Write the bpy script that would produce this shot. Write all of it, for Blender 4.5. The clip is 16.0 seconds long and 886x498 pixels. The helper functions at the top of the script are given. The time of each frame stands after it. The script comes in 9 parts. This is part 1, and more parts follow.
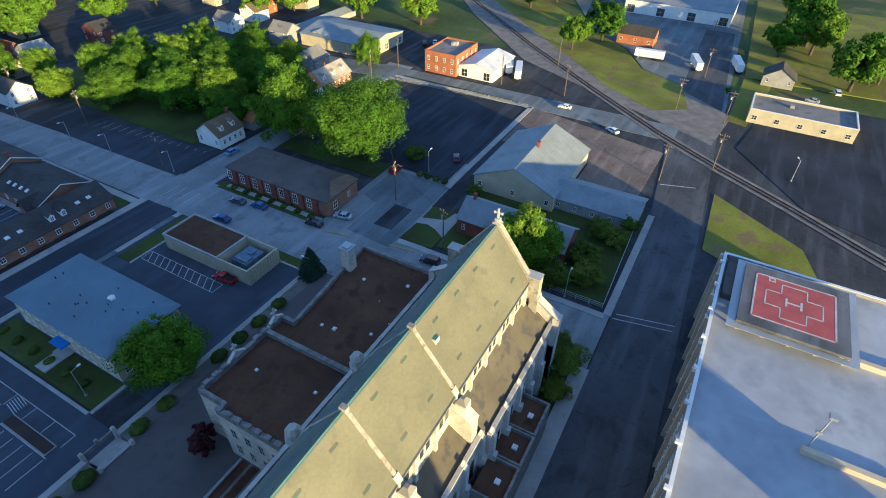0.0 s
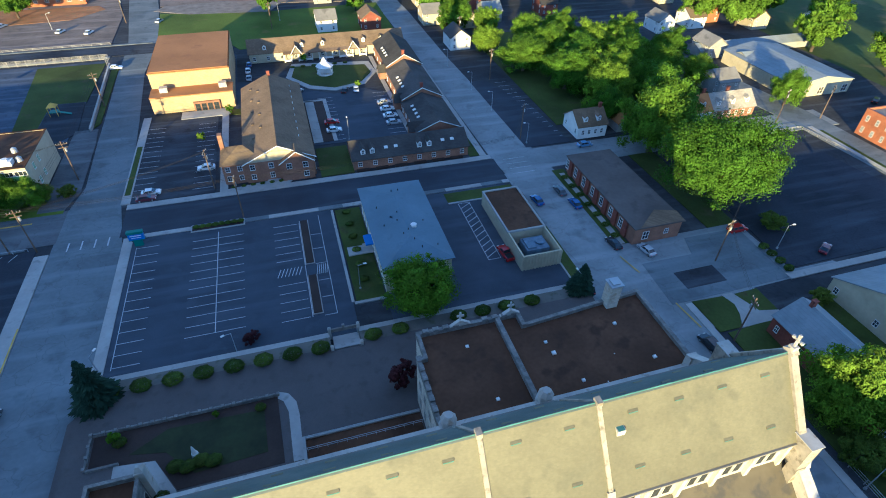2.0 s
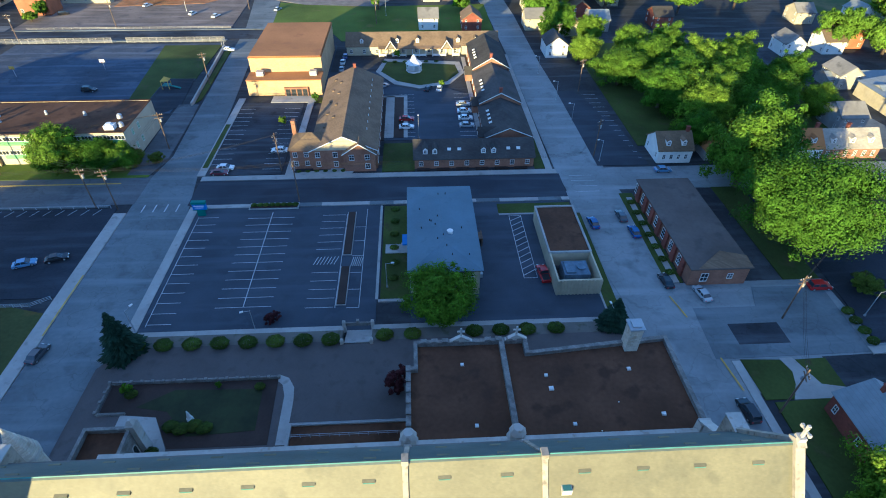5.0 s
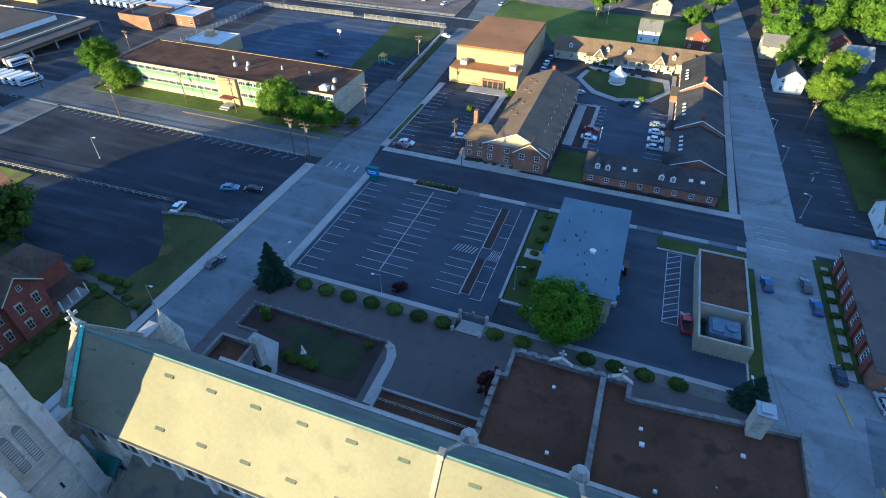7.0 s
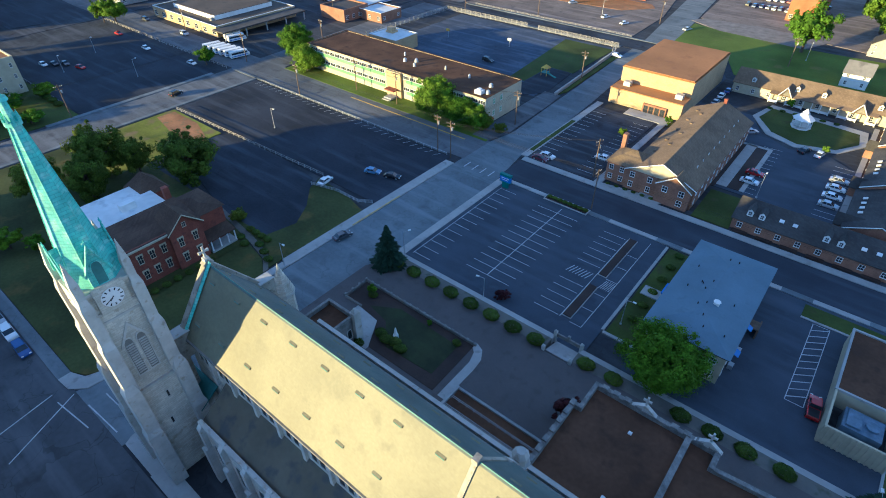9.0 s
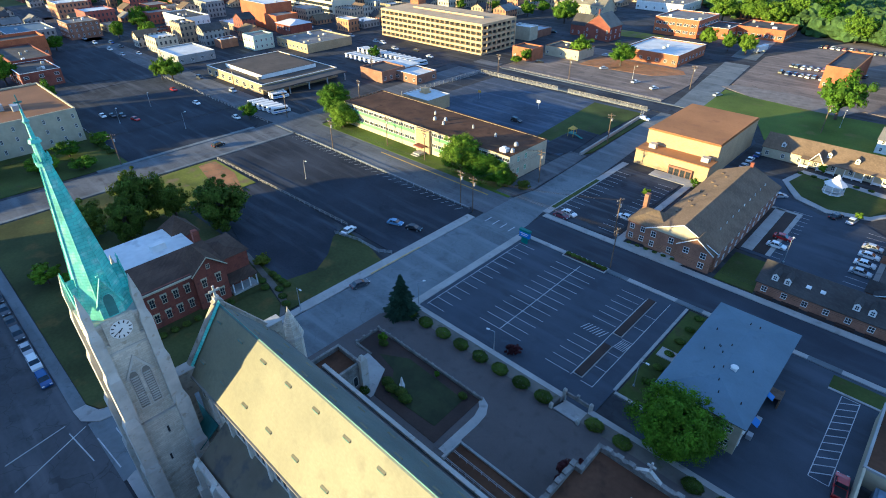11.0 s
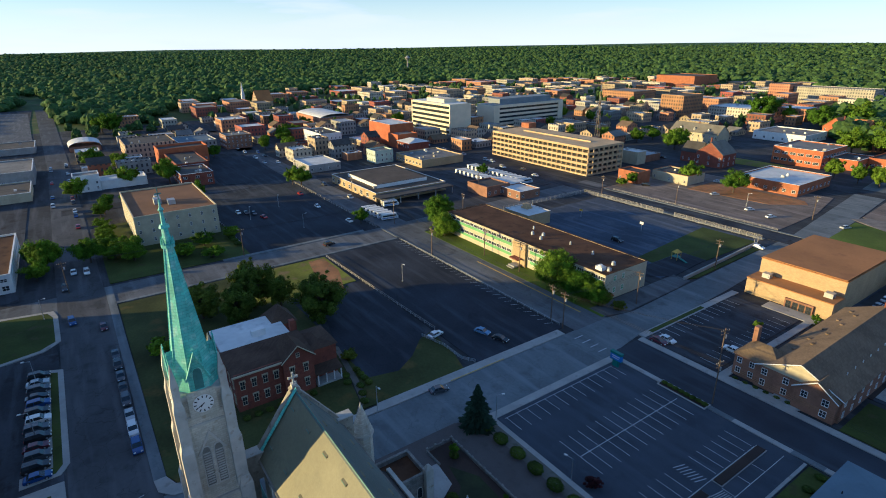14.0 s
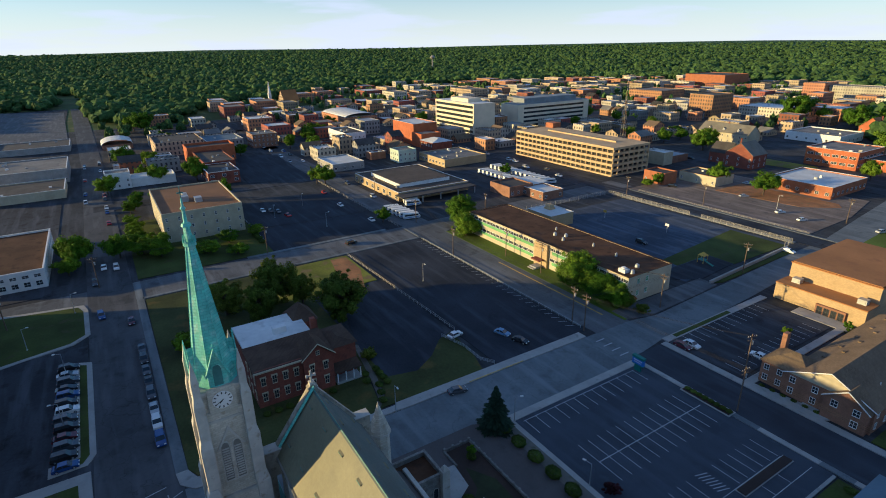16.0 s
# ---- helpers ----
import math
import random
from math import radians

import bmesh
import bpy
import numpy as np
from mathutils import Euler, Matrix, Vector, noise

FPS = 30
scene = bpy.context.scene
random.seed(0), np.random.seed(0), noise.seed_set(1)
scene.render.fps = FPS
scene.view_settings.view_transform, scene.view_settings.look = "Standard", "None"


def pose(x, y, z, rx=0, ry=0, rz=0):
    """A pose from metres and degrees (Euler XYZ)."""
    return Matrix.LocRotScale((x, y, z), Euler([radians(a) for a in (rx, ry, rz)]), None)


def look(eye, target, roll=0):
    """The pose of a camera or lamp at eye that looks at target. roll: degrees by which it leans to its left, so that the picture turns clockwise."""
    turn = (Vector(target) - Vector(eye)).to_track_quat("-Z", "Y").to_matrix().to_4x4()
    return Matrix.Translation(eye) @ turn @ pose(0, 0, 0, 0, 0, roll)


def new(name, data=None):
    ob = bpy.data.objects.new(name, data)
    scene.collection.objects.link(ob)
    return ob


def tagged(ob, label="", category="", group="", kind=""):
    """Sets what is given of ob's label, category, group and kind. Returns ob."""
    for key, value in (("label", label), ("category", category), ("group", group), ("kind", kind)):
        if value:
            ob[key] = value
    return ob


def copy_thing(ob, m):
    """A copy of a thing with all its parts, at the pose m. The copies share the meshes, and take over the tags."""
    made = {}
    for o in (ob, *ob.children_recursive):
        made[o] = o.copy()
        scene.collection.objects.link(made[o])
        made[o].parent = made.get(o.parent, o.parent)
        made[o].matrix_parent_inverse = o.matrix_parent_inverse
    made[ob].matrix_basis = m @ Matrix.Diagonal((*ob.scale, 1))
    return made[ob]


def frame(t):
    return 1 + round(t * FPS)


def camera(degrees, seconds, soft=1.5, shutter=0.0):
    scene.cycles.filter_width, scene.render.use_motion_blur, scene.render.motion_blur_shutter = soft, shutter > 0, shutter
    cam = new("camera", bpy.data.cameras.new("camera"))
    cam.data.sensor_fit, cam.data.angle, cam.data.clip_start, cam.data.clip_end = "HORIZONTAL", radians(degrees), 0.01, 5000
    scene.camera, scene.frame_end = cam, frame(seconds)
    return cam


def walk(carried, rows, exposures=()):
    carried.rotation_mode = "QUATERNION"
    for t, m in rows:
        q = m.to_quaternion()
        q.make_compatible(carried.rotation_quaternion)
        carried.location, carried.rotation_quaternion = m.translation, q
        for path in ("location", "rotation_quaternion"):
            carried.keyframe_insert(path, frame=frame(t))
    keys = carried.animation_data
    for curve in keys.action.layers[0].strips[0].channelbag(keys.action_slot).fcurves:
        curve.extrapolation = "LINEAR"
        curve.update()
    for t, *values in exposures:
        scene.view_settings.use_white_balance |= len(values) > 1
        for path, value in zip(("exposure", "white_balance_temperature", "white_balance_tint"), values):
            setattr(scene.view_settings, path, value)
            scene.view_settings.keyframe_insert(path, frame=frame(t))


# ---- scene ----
cam = camera(78.67, 16.0, soft=1.0)
PATH = [
    (0, look((-25.02, -25.13, 79.45), (16.10, -2.78, 41.91), 1.22)),
    (0.5, look((-21.87, -25.98, 79.41), (11.20, 6.73, 41.51), 1.64)),
    (1, look((-18.77, -26.75, 79.41), (5.12, 12.87, 41.21), 1.59)),
    (1.5, look((-15.57, -27.29, 79.32), (1.73, 15.47, 40.95), 1.32)),
    (2, look((-12.66, -27.46, 79.30), (1.02, 16.55, 40.88), 1.18)),
    (2.5, look((-9.89, -27.48, 79.22), (0.60, 17.35, 40.74), 1.01)),
    (3, look((-7.26, -27.31, 79.10), (-1.74, 18.33, 40.54), 0.89)),
    (3.5, look((-4.79, -27.17, 79.06), (-0.82, 18.64, 40.52), 0.76)),
    (3.7, look((-3.90, -27.10, 79.02), (-0.21, 18.73, 40.48), 0.72)),
    (5.8, look((5.47, -26.68, 78.83), (6.33, 19.44, 40.46), 0.24)),
    (6, look((6.32, -26.45, 79.00), (5.71, 19.63, 40.58), 0.24)),
    (6.5, look((7.46, -26.17, 78.88), (1.09, 19.47, 40.45), 0.37)),
    (7, look((9.55, -25.44, 78.15), (-6.55, 17.81, 39.81), 0.18)),
    (7.5, look((11.42, -24.88, 77.98), (-10.95, 15.52, 39.67), -0.03)),
    (8, look((12.86, -24.45, 77.99), (-11.27, 14.95, 39.71), -0.04)),
    (8.2, look((13.16, -24.06, 77.73), (-12.39, 14.47, 39.48), -0.11)),
    (10.3, look((18.28, -22.28, 77.71), (-14.06, 12.64, 41.19), -0.38)),
    (10.5, look((18.53, -21.86, 77.90), (-14.19, 13.01, 41.66), -0.45)),
    (11, look((19.28, -21.41, 77.61), (-15.72, 14.99, 45.20), -0.50)),
    (11.5, look((19.97, -21.14, 77.43), (-16.79, 13.49, 45.03), -0.52)),
    (12, look((20.74, -20.80, 77.46), (-17.53, 12.22, 45.15), -0.62)),
    (12.5, look((20.78, -20.20, 77.67), (-22.02, 14.47, 53.88), -0.61)),
    (13, look((21.31, -20.07, 77.38), (-23.44, 13.62, 55.89), -0.68)),
    (13.5, look((21.66, -19.84, 77.37), (-23.98, 12.71, 55.98), -0.70)),
    (14, look((21.99, -19.66, 77.37), (-24.25, 12.06, 56.02), -0.73)),
    (14.5, look((22.43, -19.50, 77.53), (-24.23, 11.59, 56.17), -0.83)),
    (15, look((22.58, -19.41, 77.54), (-24.35, 11.23, 56.11), -0.85)),
    (15.5, look((22.45, -19.23, 77.45), (-24.85, 10.85, 56.04), -0.94)),
    (16, look((22.04, -18.90, 77.46), (-25.58, 10.68, 56.08), -0.98)),
]
walk(cam, PATH, exposures=[(0.0, 1.66, 4700, 4), (1.5, 1.84, 4560, 3), (3.5, 1.9, 4450, 3), (7.0, 1.92, 4430, 3), (8.5, 1.88, 4560, 3), (11.0, 1.93, 4600, 3), (12.5, 1.96, 4600, 3), (13.5, 1.36, 4720, 4), (14.5, 0.9, 4920, 6), (16.0, 0.86, 4980, 6)])

# ---- daylight: low evening sun from the south-west ----
SUN_EL, SUN_AZ = radians(8.0), math.atan2(-0.447, -0.894)
world = bpy.data.worlds.new("evening_sky")
scene.world = world
world.use_nodes = True
wn = world.node_tree
sky = wn.nodes.new("ShaderNodeTexSky")
sky.sky_type = 'NISHITA'
sky.sun_disc = False
sky.sun_elevation = SUN_EL
sky.sun_rotation = SUN_AZ % (2 * math.pi)
sky.altitude, sky.air_density, sky.dust_density, sky.ozone_density = 150, 1.0, 0.35, 3.0
wn.nodes["Background"].inputs["Strength"].default_value = 0.102
# thin evening cloud streaks low in the sky
tc, mp, nz, rg, mx = (wn.nodes.new(k) for k in ("ShaderNodeTexCoord", "ShaderNodeMapping", "ShaderNodeTexNoise", "ShaderNodeMapRange", "ShaderNodeMix"))
mp.inputs["Scale"].default_value = (2.2, 2.2, 16.0)
nz.inputs["Scale"].default_value, nz.inputs["Detail"].default_value = 1.6, 5.0
rg.inputs[1].default_value, rg.inputs[2].default_value, rg.inputs[4].default_value = 0.52, 0.64, 0.75
mx.data_type = 'RGBA'
mx.inputs[7].default_value = (4.9, 4.4, 4.5, 1)
wn.links.new(tc.outputs["Generated"], mp.inputs[0]), wn.links.new(mp.outputs[0], nz.inputs["Vector"]), wn.links.new(nz.outputs["Fac"], rg.inputs[0])
# thin haze whitens the lowest part of the sky
sx, hz, hm = wn.nodes.new("ShaderNodeSeparateXYZ"), wn.nodes.new("ShaderNodeMapRange"), wn.nodes.new("ShaderNodeMix")
hz.inputs[1].default_value, hz.inputs[2].default_value, hz.inputs[3].default_value, hz.inputs[4].default_value = 0.0, 0.13, 0.8, 0.0
hm.data_type = 'RGBA'
hm.inputs[7].default_value = (5.9, 5.3, 4.3, 1)
wn.links.new(tc.outputs["Generated"], sx.inputs[0]), wn.links.new(sx.outputs[2], hz.inputs[0]), wn.links.new(hz.outputs[0], hm.inputs[0]), wn.links.new(sky.outputs["Color"], hm.inputs[6])
wn.links.new(rg.outputs[0], mx.inputs[0]), wn.links.new(hm.outputs[2], mx.inputs[6])
wn.links.new(mx.outputs[2], wn.nodes["Background"].inputs["Color"])
sun_data = bpy.data.lights.new("sun", 'SUN')
sun_data.energy, sun_data.angle, sun_data.color = 5.0, radians(0.55), (1.0, 0.63, 0.2)
sun = new("sun", sun_data)
sdir = Vector((math.sin(SUN_AZ) * math.cos(SUN_EL), math.cos(SUN_AZ) * math.cos(SUN_EL), math.sin(SUN_EL)))
sun.matrix_basis = look(tuple(sdir * 400), (0, 0, 0))

# ---- materials ----
def mat(name, base, rough=0.85, var=0.22, big=0.15, small=2.5, bump=0.0, metal=0.0, second=None, patch=0.5, spec=0.35, pattern=None, size=1.0, island=0.0, objvar=0.0, mortar=None, tone=0.78, streak=0.0, cracks=0.0):
    """Procedural surface: colour varied at two scales in world metres, an optional second colour in patches and an optional course pattern."""
    m = bpy.data.materials.new(name)
    m.use_nodes = True
    n, l = m.node_tree.nodes, m.node_tree.links
    b = n["Principled BSDF"]
    b.inputs["Roughness"].default_value, b.inputs["Metallic"].default_value = rough, metal
    b.inputs["Specular IOR Level"].default_value = spec
    geo = n.new("ShaderNodeNewGeometry")

    def noise_at(scale, detail=4.0):
        t = n.new("ShaderNodeTexNoise")
        t.inputs["Scale"].default_value, t.inputs["Detail"].default_value = scale, detail
        l.new(geo.outputs["Position"], t.inputs["Vector"])
        return t.outputs["Fac"]

    def mix(kind, fac, a, c):
        x = n.new("ShaderNodeMix")
        x.data_type, x.blend_type = 'RGBA', kind
        for sock, v in ((x.inputs[0], fac), (x.inputs[6], a), (x.inputs[7], c)):
            if isinstance(v, (int, float)):
                sock.default_value = v
            elif isinstance(v, tuple):
                sock.default_value = (*v, 1)
            else:
                l.new(v, sock)
        return x.outputs[2]

    def ramp(fac, lo, hi):
        r = n.new("ShaderNodeMapRange")
        r.inputs[1].default_value, r.inputs[2].default_value = lo, hi
        l.new(fac, r.inputs[0])
        return r.outputs[0]

    fine = noise_at(small, 5.0)
    col = mix('MIX', ramp(noise_at(big), 0.32, 0.68), tuple(c * (1 - var) for c in base), tuple(min(1, c * (1 + var)) for c in base))
    if second:
        col = mix('MIX', ramp(noise_at(big * 2.7, 6.0), patch, patch + 0.12), col, second)
    col = mix('MULTIPLY', 0.75, col, mix('MIX', ramp(fine, 0.25, 0.75), (1 - var * 1.1,) * 3, (1.0,) * 3))
    if streak:
        mp = n.new("ShaderNodeMapping")
        mp.inputs["Scale"].default_value, mp.inputs["Rotation"].default_value = (0.035, 0.3, 0.3), (0, 0, 0.12)
        l.new(geo.outputs["Position"], mp.inputs[0])
        st = n.new("ShaderNodeTexNoise")
        st.inputs["Scale"].default_value, st.inputs["Detail"].default_value = 1.0, 5.0
        l.new(mp.outputs[0], st.inputs["Vector"])
        col = mix('MIX', ramp(st.outputs["Fac"], 0.5, 0.72), col, tuple(min(1, c * (1 + streak) + 0.02 * streak) for c in base))
    if cracks:
        wob = n.new("ShaderNodeVectorMath")
        wob.operation = 'MULTIPLY_ADD'
        wn_ = n.new("ShaderNodeTexNoise")
        wn_.inputs["Scale"].default_value = 0.35
        l.new(geo.outputs["Position"], wn_.inputs["Vector"])
        wob.inputs[1].default_value = (5, 5, 0)
        l.new(wn_.outputs["Color"], wob.inputs[0]), l.new(geo.outputs["Position"], wob.inputs[2])
        vo = n.new("ShaderNodeTexVoronoi")
        vo.feature = 'DISTANCE_TO_EDGE'
        vo.inputs["Scale"].default_value = 0.16
        l.new(wob.outputs[0], vo.inputs["Vector"])
        col = mix('MULTIPLY', cracks, col, mix('MIX', ramp(vo.outputs["Distance"], 0.002, 0.014), (0.45, 0.44, 0.42), (1.0, 1.0, 1.0)))
    height = fine
    if pattern:
        sep, com = n.new("ShaderNodeSeparateXYZ"), n.new("ShaderNodeCombineXYZ")
        l.new(geo.outputs["Position"], sep.inputs[0])
        add = n.new("ShaderNodeMath")
        l.new(sep.outputs[0], add.inputs[0]), l.new(sep.outputs[1], add.inputs[1])
        if pattern == 'flat':
            l.new(sep.outputs[0], com.inputs[0]), l.new(sep.outputs[1], com.inputs[1])
        else:
            l.new(add.outputs[0], com.inputs[0]), l.new(sep.outputs[2], com.inputs[1])
        bt = n.new("ShaderNodeTexBrick")
        bt.inputs["Scale"].default_value = 1.0 / size
        bt.inputs["Brick Width"].default_value, bt.inputs["Row Height"].default_value = 0.55, 0.25
        bt.inputs["Mortar Size"].default_value = 0.018
        bt.inputs["Color1"].default_value, bt.inputs["Color2"].default_value = (tone, tone, tone, 1), (1, 1, 1, 1)
        k = mortar or 0.6
        bt.inputs["Mortar"].default_value = (k, k, k, 1)
        l.new(com.outputs[0], bt.inputs["Vector"])
        col = mix('MULTIPLY', 0.9, col, bt.outputs["Color"])
        height = mix('MIX', 0.6, fine, bt.outputs["Fac"])
    if island:
        hs = n.new("ShaderNodeHueSaturation")
        l.new(ramp_out(n, l, geo.outputs["Random Per Island"], 1 - island, 1 + island), hs.inputs["Value"])
        l.new(col, hs.inputs["Color"])
        col = hs.outputs[0]
    if objvar:
        oi = n.new("ShaderNodeObjectInfo")
        hs = n.new("ShaderNodeHueSaturation")
        l.new(ramp_out(n, l, oi.outputs["Random"], 1 - objvar, 1 + objvar), hs.inputs["Value"])
        l.new(ramp_out(n, l, oi.outputs["Random"], 0.5 + objvar * 0.05, 0.5 - objvar * 0.06), hs.inputs["Hue"])
        l.new(col, hs.inputs["Color"])
        col = hs.outputs[0]
    l.new(col, b.inputs["Base Color"])
    if bump:
        bp = n.new("ShaderNodeBump")
        bp.inputs["Strength"].default_value, bp.inputs["Distance"].default_value = bump, 0.05
        l.new(height, bp.inputs["Height"]), l.new(bp.outputs[0], b.inputs["Normal"])
    return m


def ramp_out(n, l, fac, lo, hi):
    r = n.new("ShaderNodeMapRange")
    r.inputs[3].default_value, r.inputs[4].default_value = lo, hi
    l.new(fac, r.inputs[0])
    return r.outputs[0]


M = {}
M["ground"] = mat("ground_grass", (0.075, 0.105, 0.03), var=0.3, big=0.02, small=0.4, second=(0.16, 0.135, 0.06), patch=0.56, spec=0.12)
# mown grass, coloured dark to suit lawns lying in shade
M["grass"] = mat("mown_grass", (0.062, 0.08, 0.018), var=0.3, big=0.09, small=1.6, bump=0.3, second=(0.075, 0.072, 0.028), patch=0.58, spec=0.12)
# brighter copy of the mown grass for lawns in sun
M["sunlit_grass"] = mat("sunlit_grass", (0.11, 0.15, 0.022), var=0.3, big=0.05, small=1.4, bump=0.3, second=(0.15, 0.14, 0.04), patch=0.6, spec=0.12)
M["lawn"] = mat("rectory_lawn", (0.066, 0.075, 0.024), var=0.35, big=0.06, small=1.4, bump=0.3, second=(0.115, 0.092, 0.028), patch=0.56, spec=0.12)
# dry grass with its yellow-green raised for lawns in the sun
M["sunlit_dry_grass"] = mat("sunlit_dry_grass", (0.19, 0.2, 0.03), var=0.3, big=0.07, small=1.2, bump=0.3, second=(0.2, 0.15, 0.07), patch=0.52, spec=0.12)
# grass colour taken down for the deep shade beside the church
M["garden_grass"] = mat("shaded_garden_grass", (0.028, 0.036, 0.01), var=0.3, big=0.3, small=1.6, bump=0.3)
M["aisle_roof"] = mat("aisle_roof", (0.112, 0.098, 0.068), rough=0.9, var=0.15, big=0.2, small=1.2, second=(0.075, 0.07, 0.064), patch=0.52)
M["mulch"] = mat("dark_mulch", (0.043, 0.028, 0.021), var=0.3, small=3.0, bump=0.4)
M["asphalt"] = mat("new_asphalt", (0.062, 0.071, 0.088), rough=0.9, var=0.16, big=0.12, small=4.0, bump=0.1, second=(0.07, 0.079, 0.096), patch=0.55, streak=0.2, spec=0.12)
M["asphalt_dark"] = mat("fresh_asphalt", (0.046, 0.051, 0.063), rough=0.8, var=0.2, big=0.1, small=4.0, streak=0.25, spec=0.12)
M["lot_dark"] = mat("dark_lot_asphalt", (0.036, 0.04, 0.05), rough=0.85, var=0.3, big=0.06, small=2.0, streak=0.4, cracks=0.35, spec=0.12)
M["town_ground"] = mat("town_yards", (0.055, 0.057, 0.062), rough=0.9, var=0.35, big=0.03, small=0.8, second=(0.04, 0.043, 0.047), patch=0.5, streak=0.4, cracks=0.4, spec=0.12)
M["asphalt_old"] = mat("worn_asphalt", (0.052, 0.055, 0.063), rough=0.9, var=0.28, big=0.08, small=1.4, bump=0.1, second=(0.033, 0.033, 0.035), patch=0.55, streak=0.5, cracks=0.35, spec=0.12)
M["road"] = mat("worn_road", (0.158, 0.174, 0.182), rough=0.88, var=0.2, big=0.07, small=1.2, second=(0.12, 0.134, 0.141), patch=0.54, streak=0.25, cracks=0.3, spec=0.12)
M["road_pale"] = mat("pale_street_concrete", (0.235, 0.247, 0.248), rough=0.88, var=0.18, big=0.07, small=1.2, second=(0.185, 0.195, 0.197), patch=0.55, streak=0.2, cracks=0.3, spec=0.12)
M["road_mid"] = mat("gray_road", (0.122, 0.126, 0.132), rough=0.88, var=0.2, big=0.07, small=1.2, second=(0.085, 0.087, 0.09), patch=0.55, streak=0.35, cracks=0.35, spec=0.12)
M["road_dark"] = mat("dark_road", (0.085, 0.087, 0.092), rough=0.85, var=0.2, big=0.06, small=1.2, second=(0.06, 0.062, 0.066), patch=0.55, streak=0.35, cracks=0.5, spec=0.12)
M["play_court"] = mat("blue_gray_court", (0.064, 0.078, 0.108), rough=0.85, var=0.2, big=0.05, small=0.8, second=(0.095, 0.108, 0.135), patch=0.53, streak=0.5, cracks=0.5, spec=0.12)
M["asphalt_warm"] = mat("brown_asphalt", (0.19, 0.155, 0.13), rough=0.9, var=0.24, big=0.08, small=1.2, second=(0.145, 0.122, 0.106), patch=0.55, streak=0.4, cracks=0.5, spec=0.12)
M["concrete"] = mat("concrete", (0.345, 0.335, 0.31), var=0.12, big=0.2, small=1.5, second=(0.25, 0.24, 0.22), patch=0.6)
M["pavement"] = mat("pavement", (0.15, 0.14, 0.12), var=0.15, big=0.2, small=1.2, second=(0.10, 0.105, 0.07), patch=0.56, spec=0.12)
M["plaza"] = mat("plaza_paving", (0.112, 0.1, 0.094), var=0.07, big=0.2, small=2.0, pattern='flat', size=0.45, second=(0.098, 0.087, 0.081), patch=0.56, tone=0.92, mortar=0.85, spec=0.12)
M["gravel"] = mat("rail_gravel", (0.2, 0.175, 0.15), var=0.25, big=0.3, small=3.0, bump=0.4)
M["sleeper"] = mat("weathered_sleeper", (0.105, 0.088, 0.075), rough=0.95, var=0.35, big=0.4, small=3.0)
M["rust"] = mat("rail_steel", (0.09, 0.06, 0.045), rough=0.5, metal=0.7)
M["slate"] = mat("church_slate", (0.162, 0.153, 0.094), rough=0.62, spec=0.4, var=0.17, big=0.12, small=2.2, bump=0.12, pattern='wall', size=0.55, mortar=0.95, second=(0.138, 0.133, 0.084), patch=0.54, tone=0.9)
# church slate again, darkened and blued for the north slope's shade
M["slate_north_shade"] = mat("north_shade_slate", (0.105, 0.128, 0.118), rough=0.7, var=0.2, big=0.15, small=2.2, bump=0.12, pattern='wall', size=0.55, mortar=0.9, second=(0.085, 0.115, 0.108), patch=0.54, tone=0.9)
M["copper"] = mat("green_copper", (0.2, 0.58, 0.48), rough=0.6, var=0.24, big=0.4, small=2.0, bump=0.1, second=(0.36, 0.68, 0.58), patch=0.52, pattern='wall', size=1.6, mortar=0.66, tone=0.86)
M["copper_dark"] = mat("old_copper", (0.07, 0.19, 0.175), rough=0.6, var=0.25, big=0.4, small=2.0)
M["stone"] = mat("limestone", (0.57, 0.525, 0.43), rough=0.85, var=0.16, big=0.3, small=1.6, bump=0.25, pattern='wall', size=1.3, mortar=0.72, second=(0.43, 0.375, 0.285), patch=0.58)
M["stone_old"] = mat("weathered_stone", (0.33, 0.295, 0.235), rough=0.88, var=0.22, big=0.5, small=2.4, bump=0.2, second=(0.2, 0.175, 0.13), patch=0.55)
M["stone_trim"] = mat("stone_trim", (0.46, 0.435, 0.385), rough=0.85, var=0.14, big=0.4, small=2.0, bump=0.15, second=(0.33, 0.29, 0.23), patch=0.6)
M["rubble"] = mat("rubble_stone", (0.25, 0.235, 0.21), rough=0.9, var=0.3, big=0.9, small=3.0, bump=0.5, pattern='wall', size=0.9)
M["gravel_roof"] = mat("brown_gravel_roof", (0.104, 0.058, 0.034), spec=0.12, rough=0.95, var=0.25, big=0.12, small=1.6, bump=0.15, second=(0.07, 0.041, 0.026), patch=0.55)
M["brown_gravel"] = mat("brown_gray_roof", (0.115, 0.095, 0.082), rough=0.92, var=0.2, big=0.1, small=1.2, second=(0.085, 0.072, 0.065), patch=0.55)
M["rust_roof"] = mat("rust_brown_roof", (0.34, 0.155, 0.05), rough=0.9, var=0.15, big=0.08, small=1.2, second=(0.28, 0.125, 0.045), patch=0.58)
M["dark_roof"] = mat("dark_flat_roof", (0.075, 0.068, 0.062), rough=0.9, var=0.2, big=0.1, small=1.0, second=(0.05, 0.046, 0.042), patch=0.55)
M["depot_roof"] = mat("brown_depot_roof", (0.085, 0.066, 0.05), rough=0.9, var=0.2, big=0.1, small=1.0, second=(0.06, 0.05, 0.042), patch=0.55)
M["gray_roof"] = mat("gray_flat_roof", (0.2, 0.19, 0.175), rough=0.9, var=0.2, big=0.1, small=1.0, second=(0.14, 0.13, 0.12), patch=0.55)
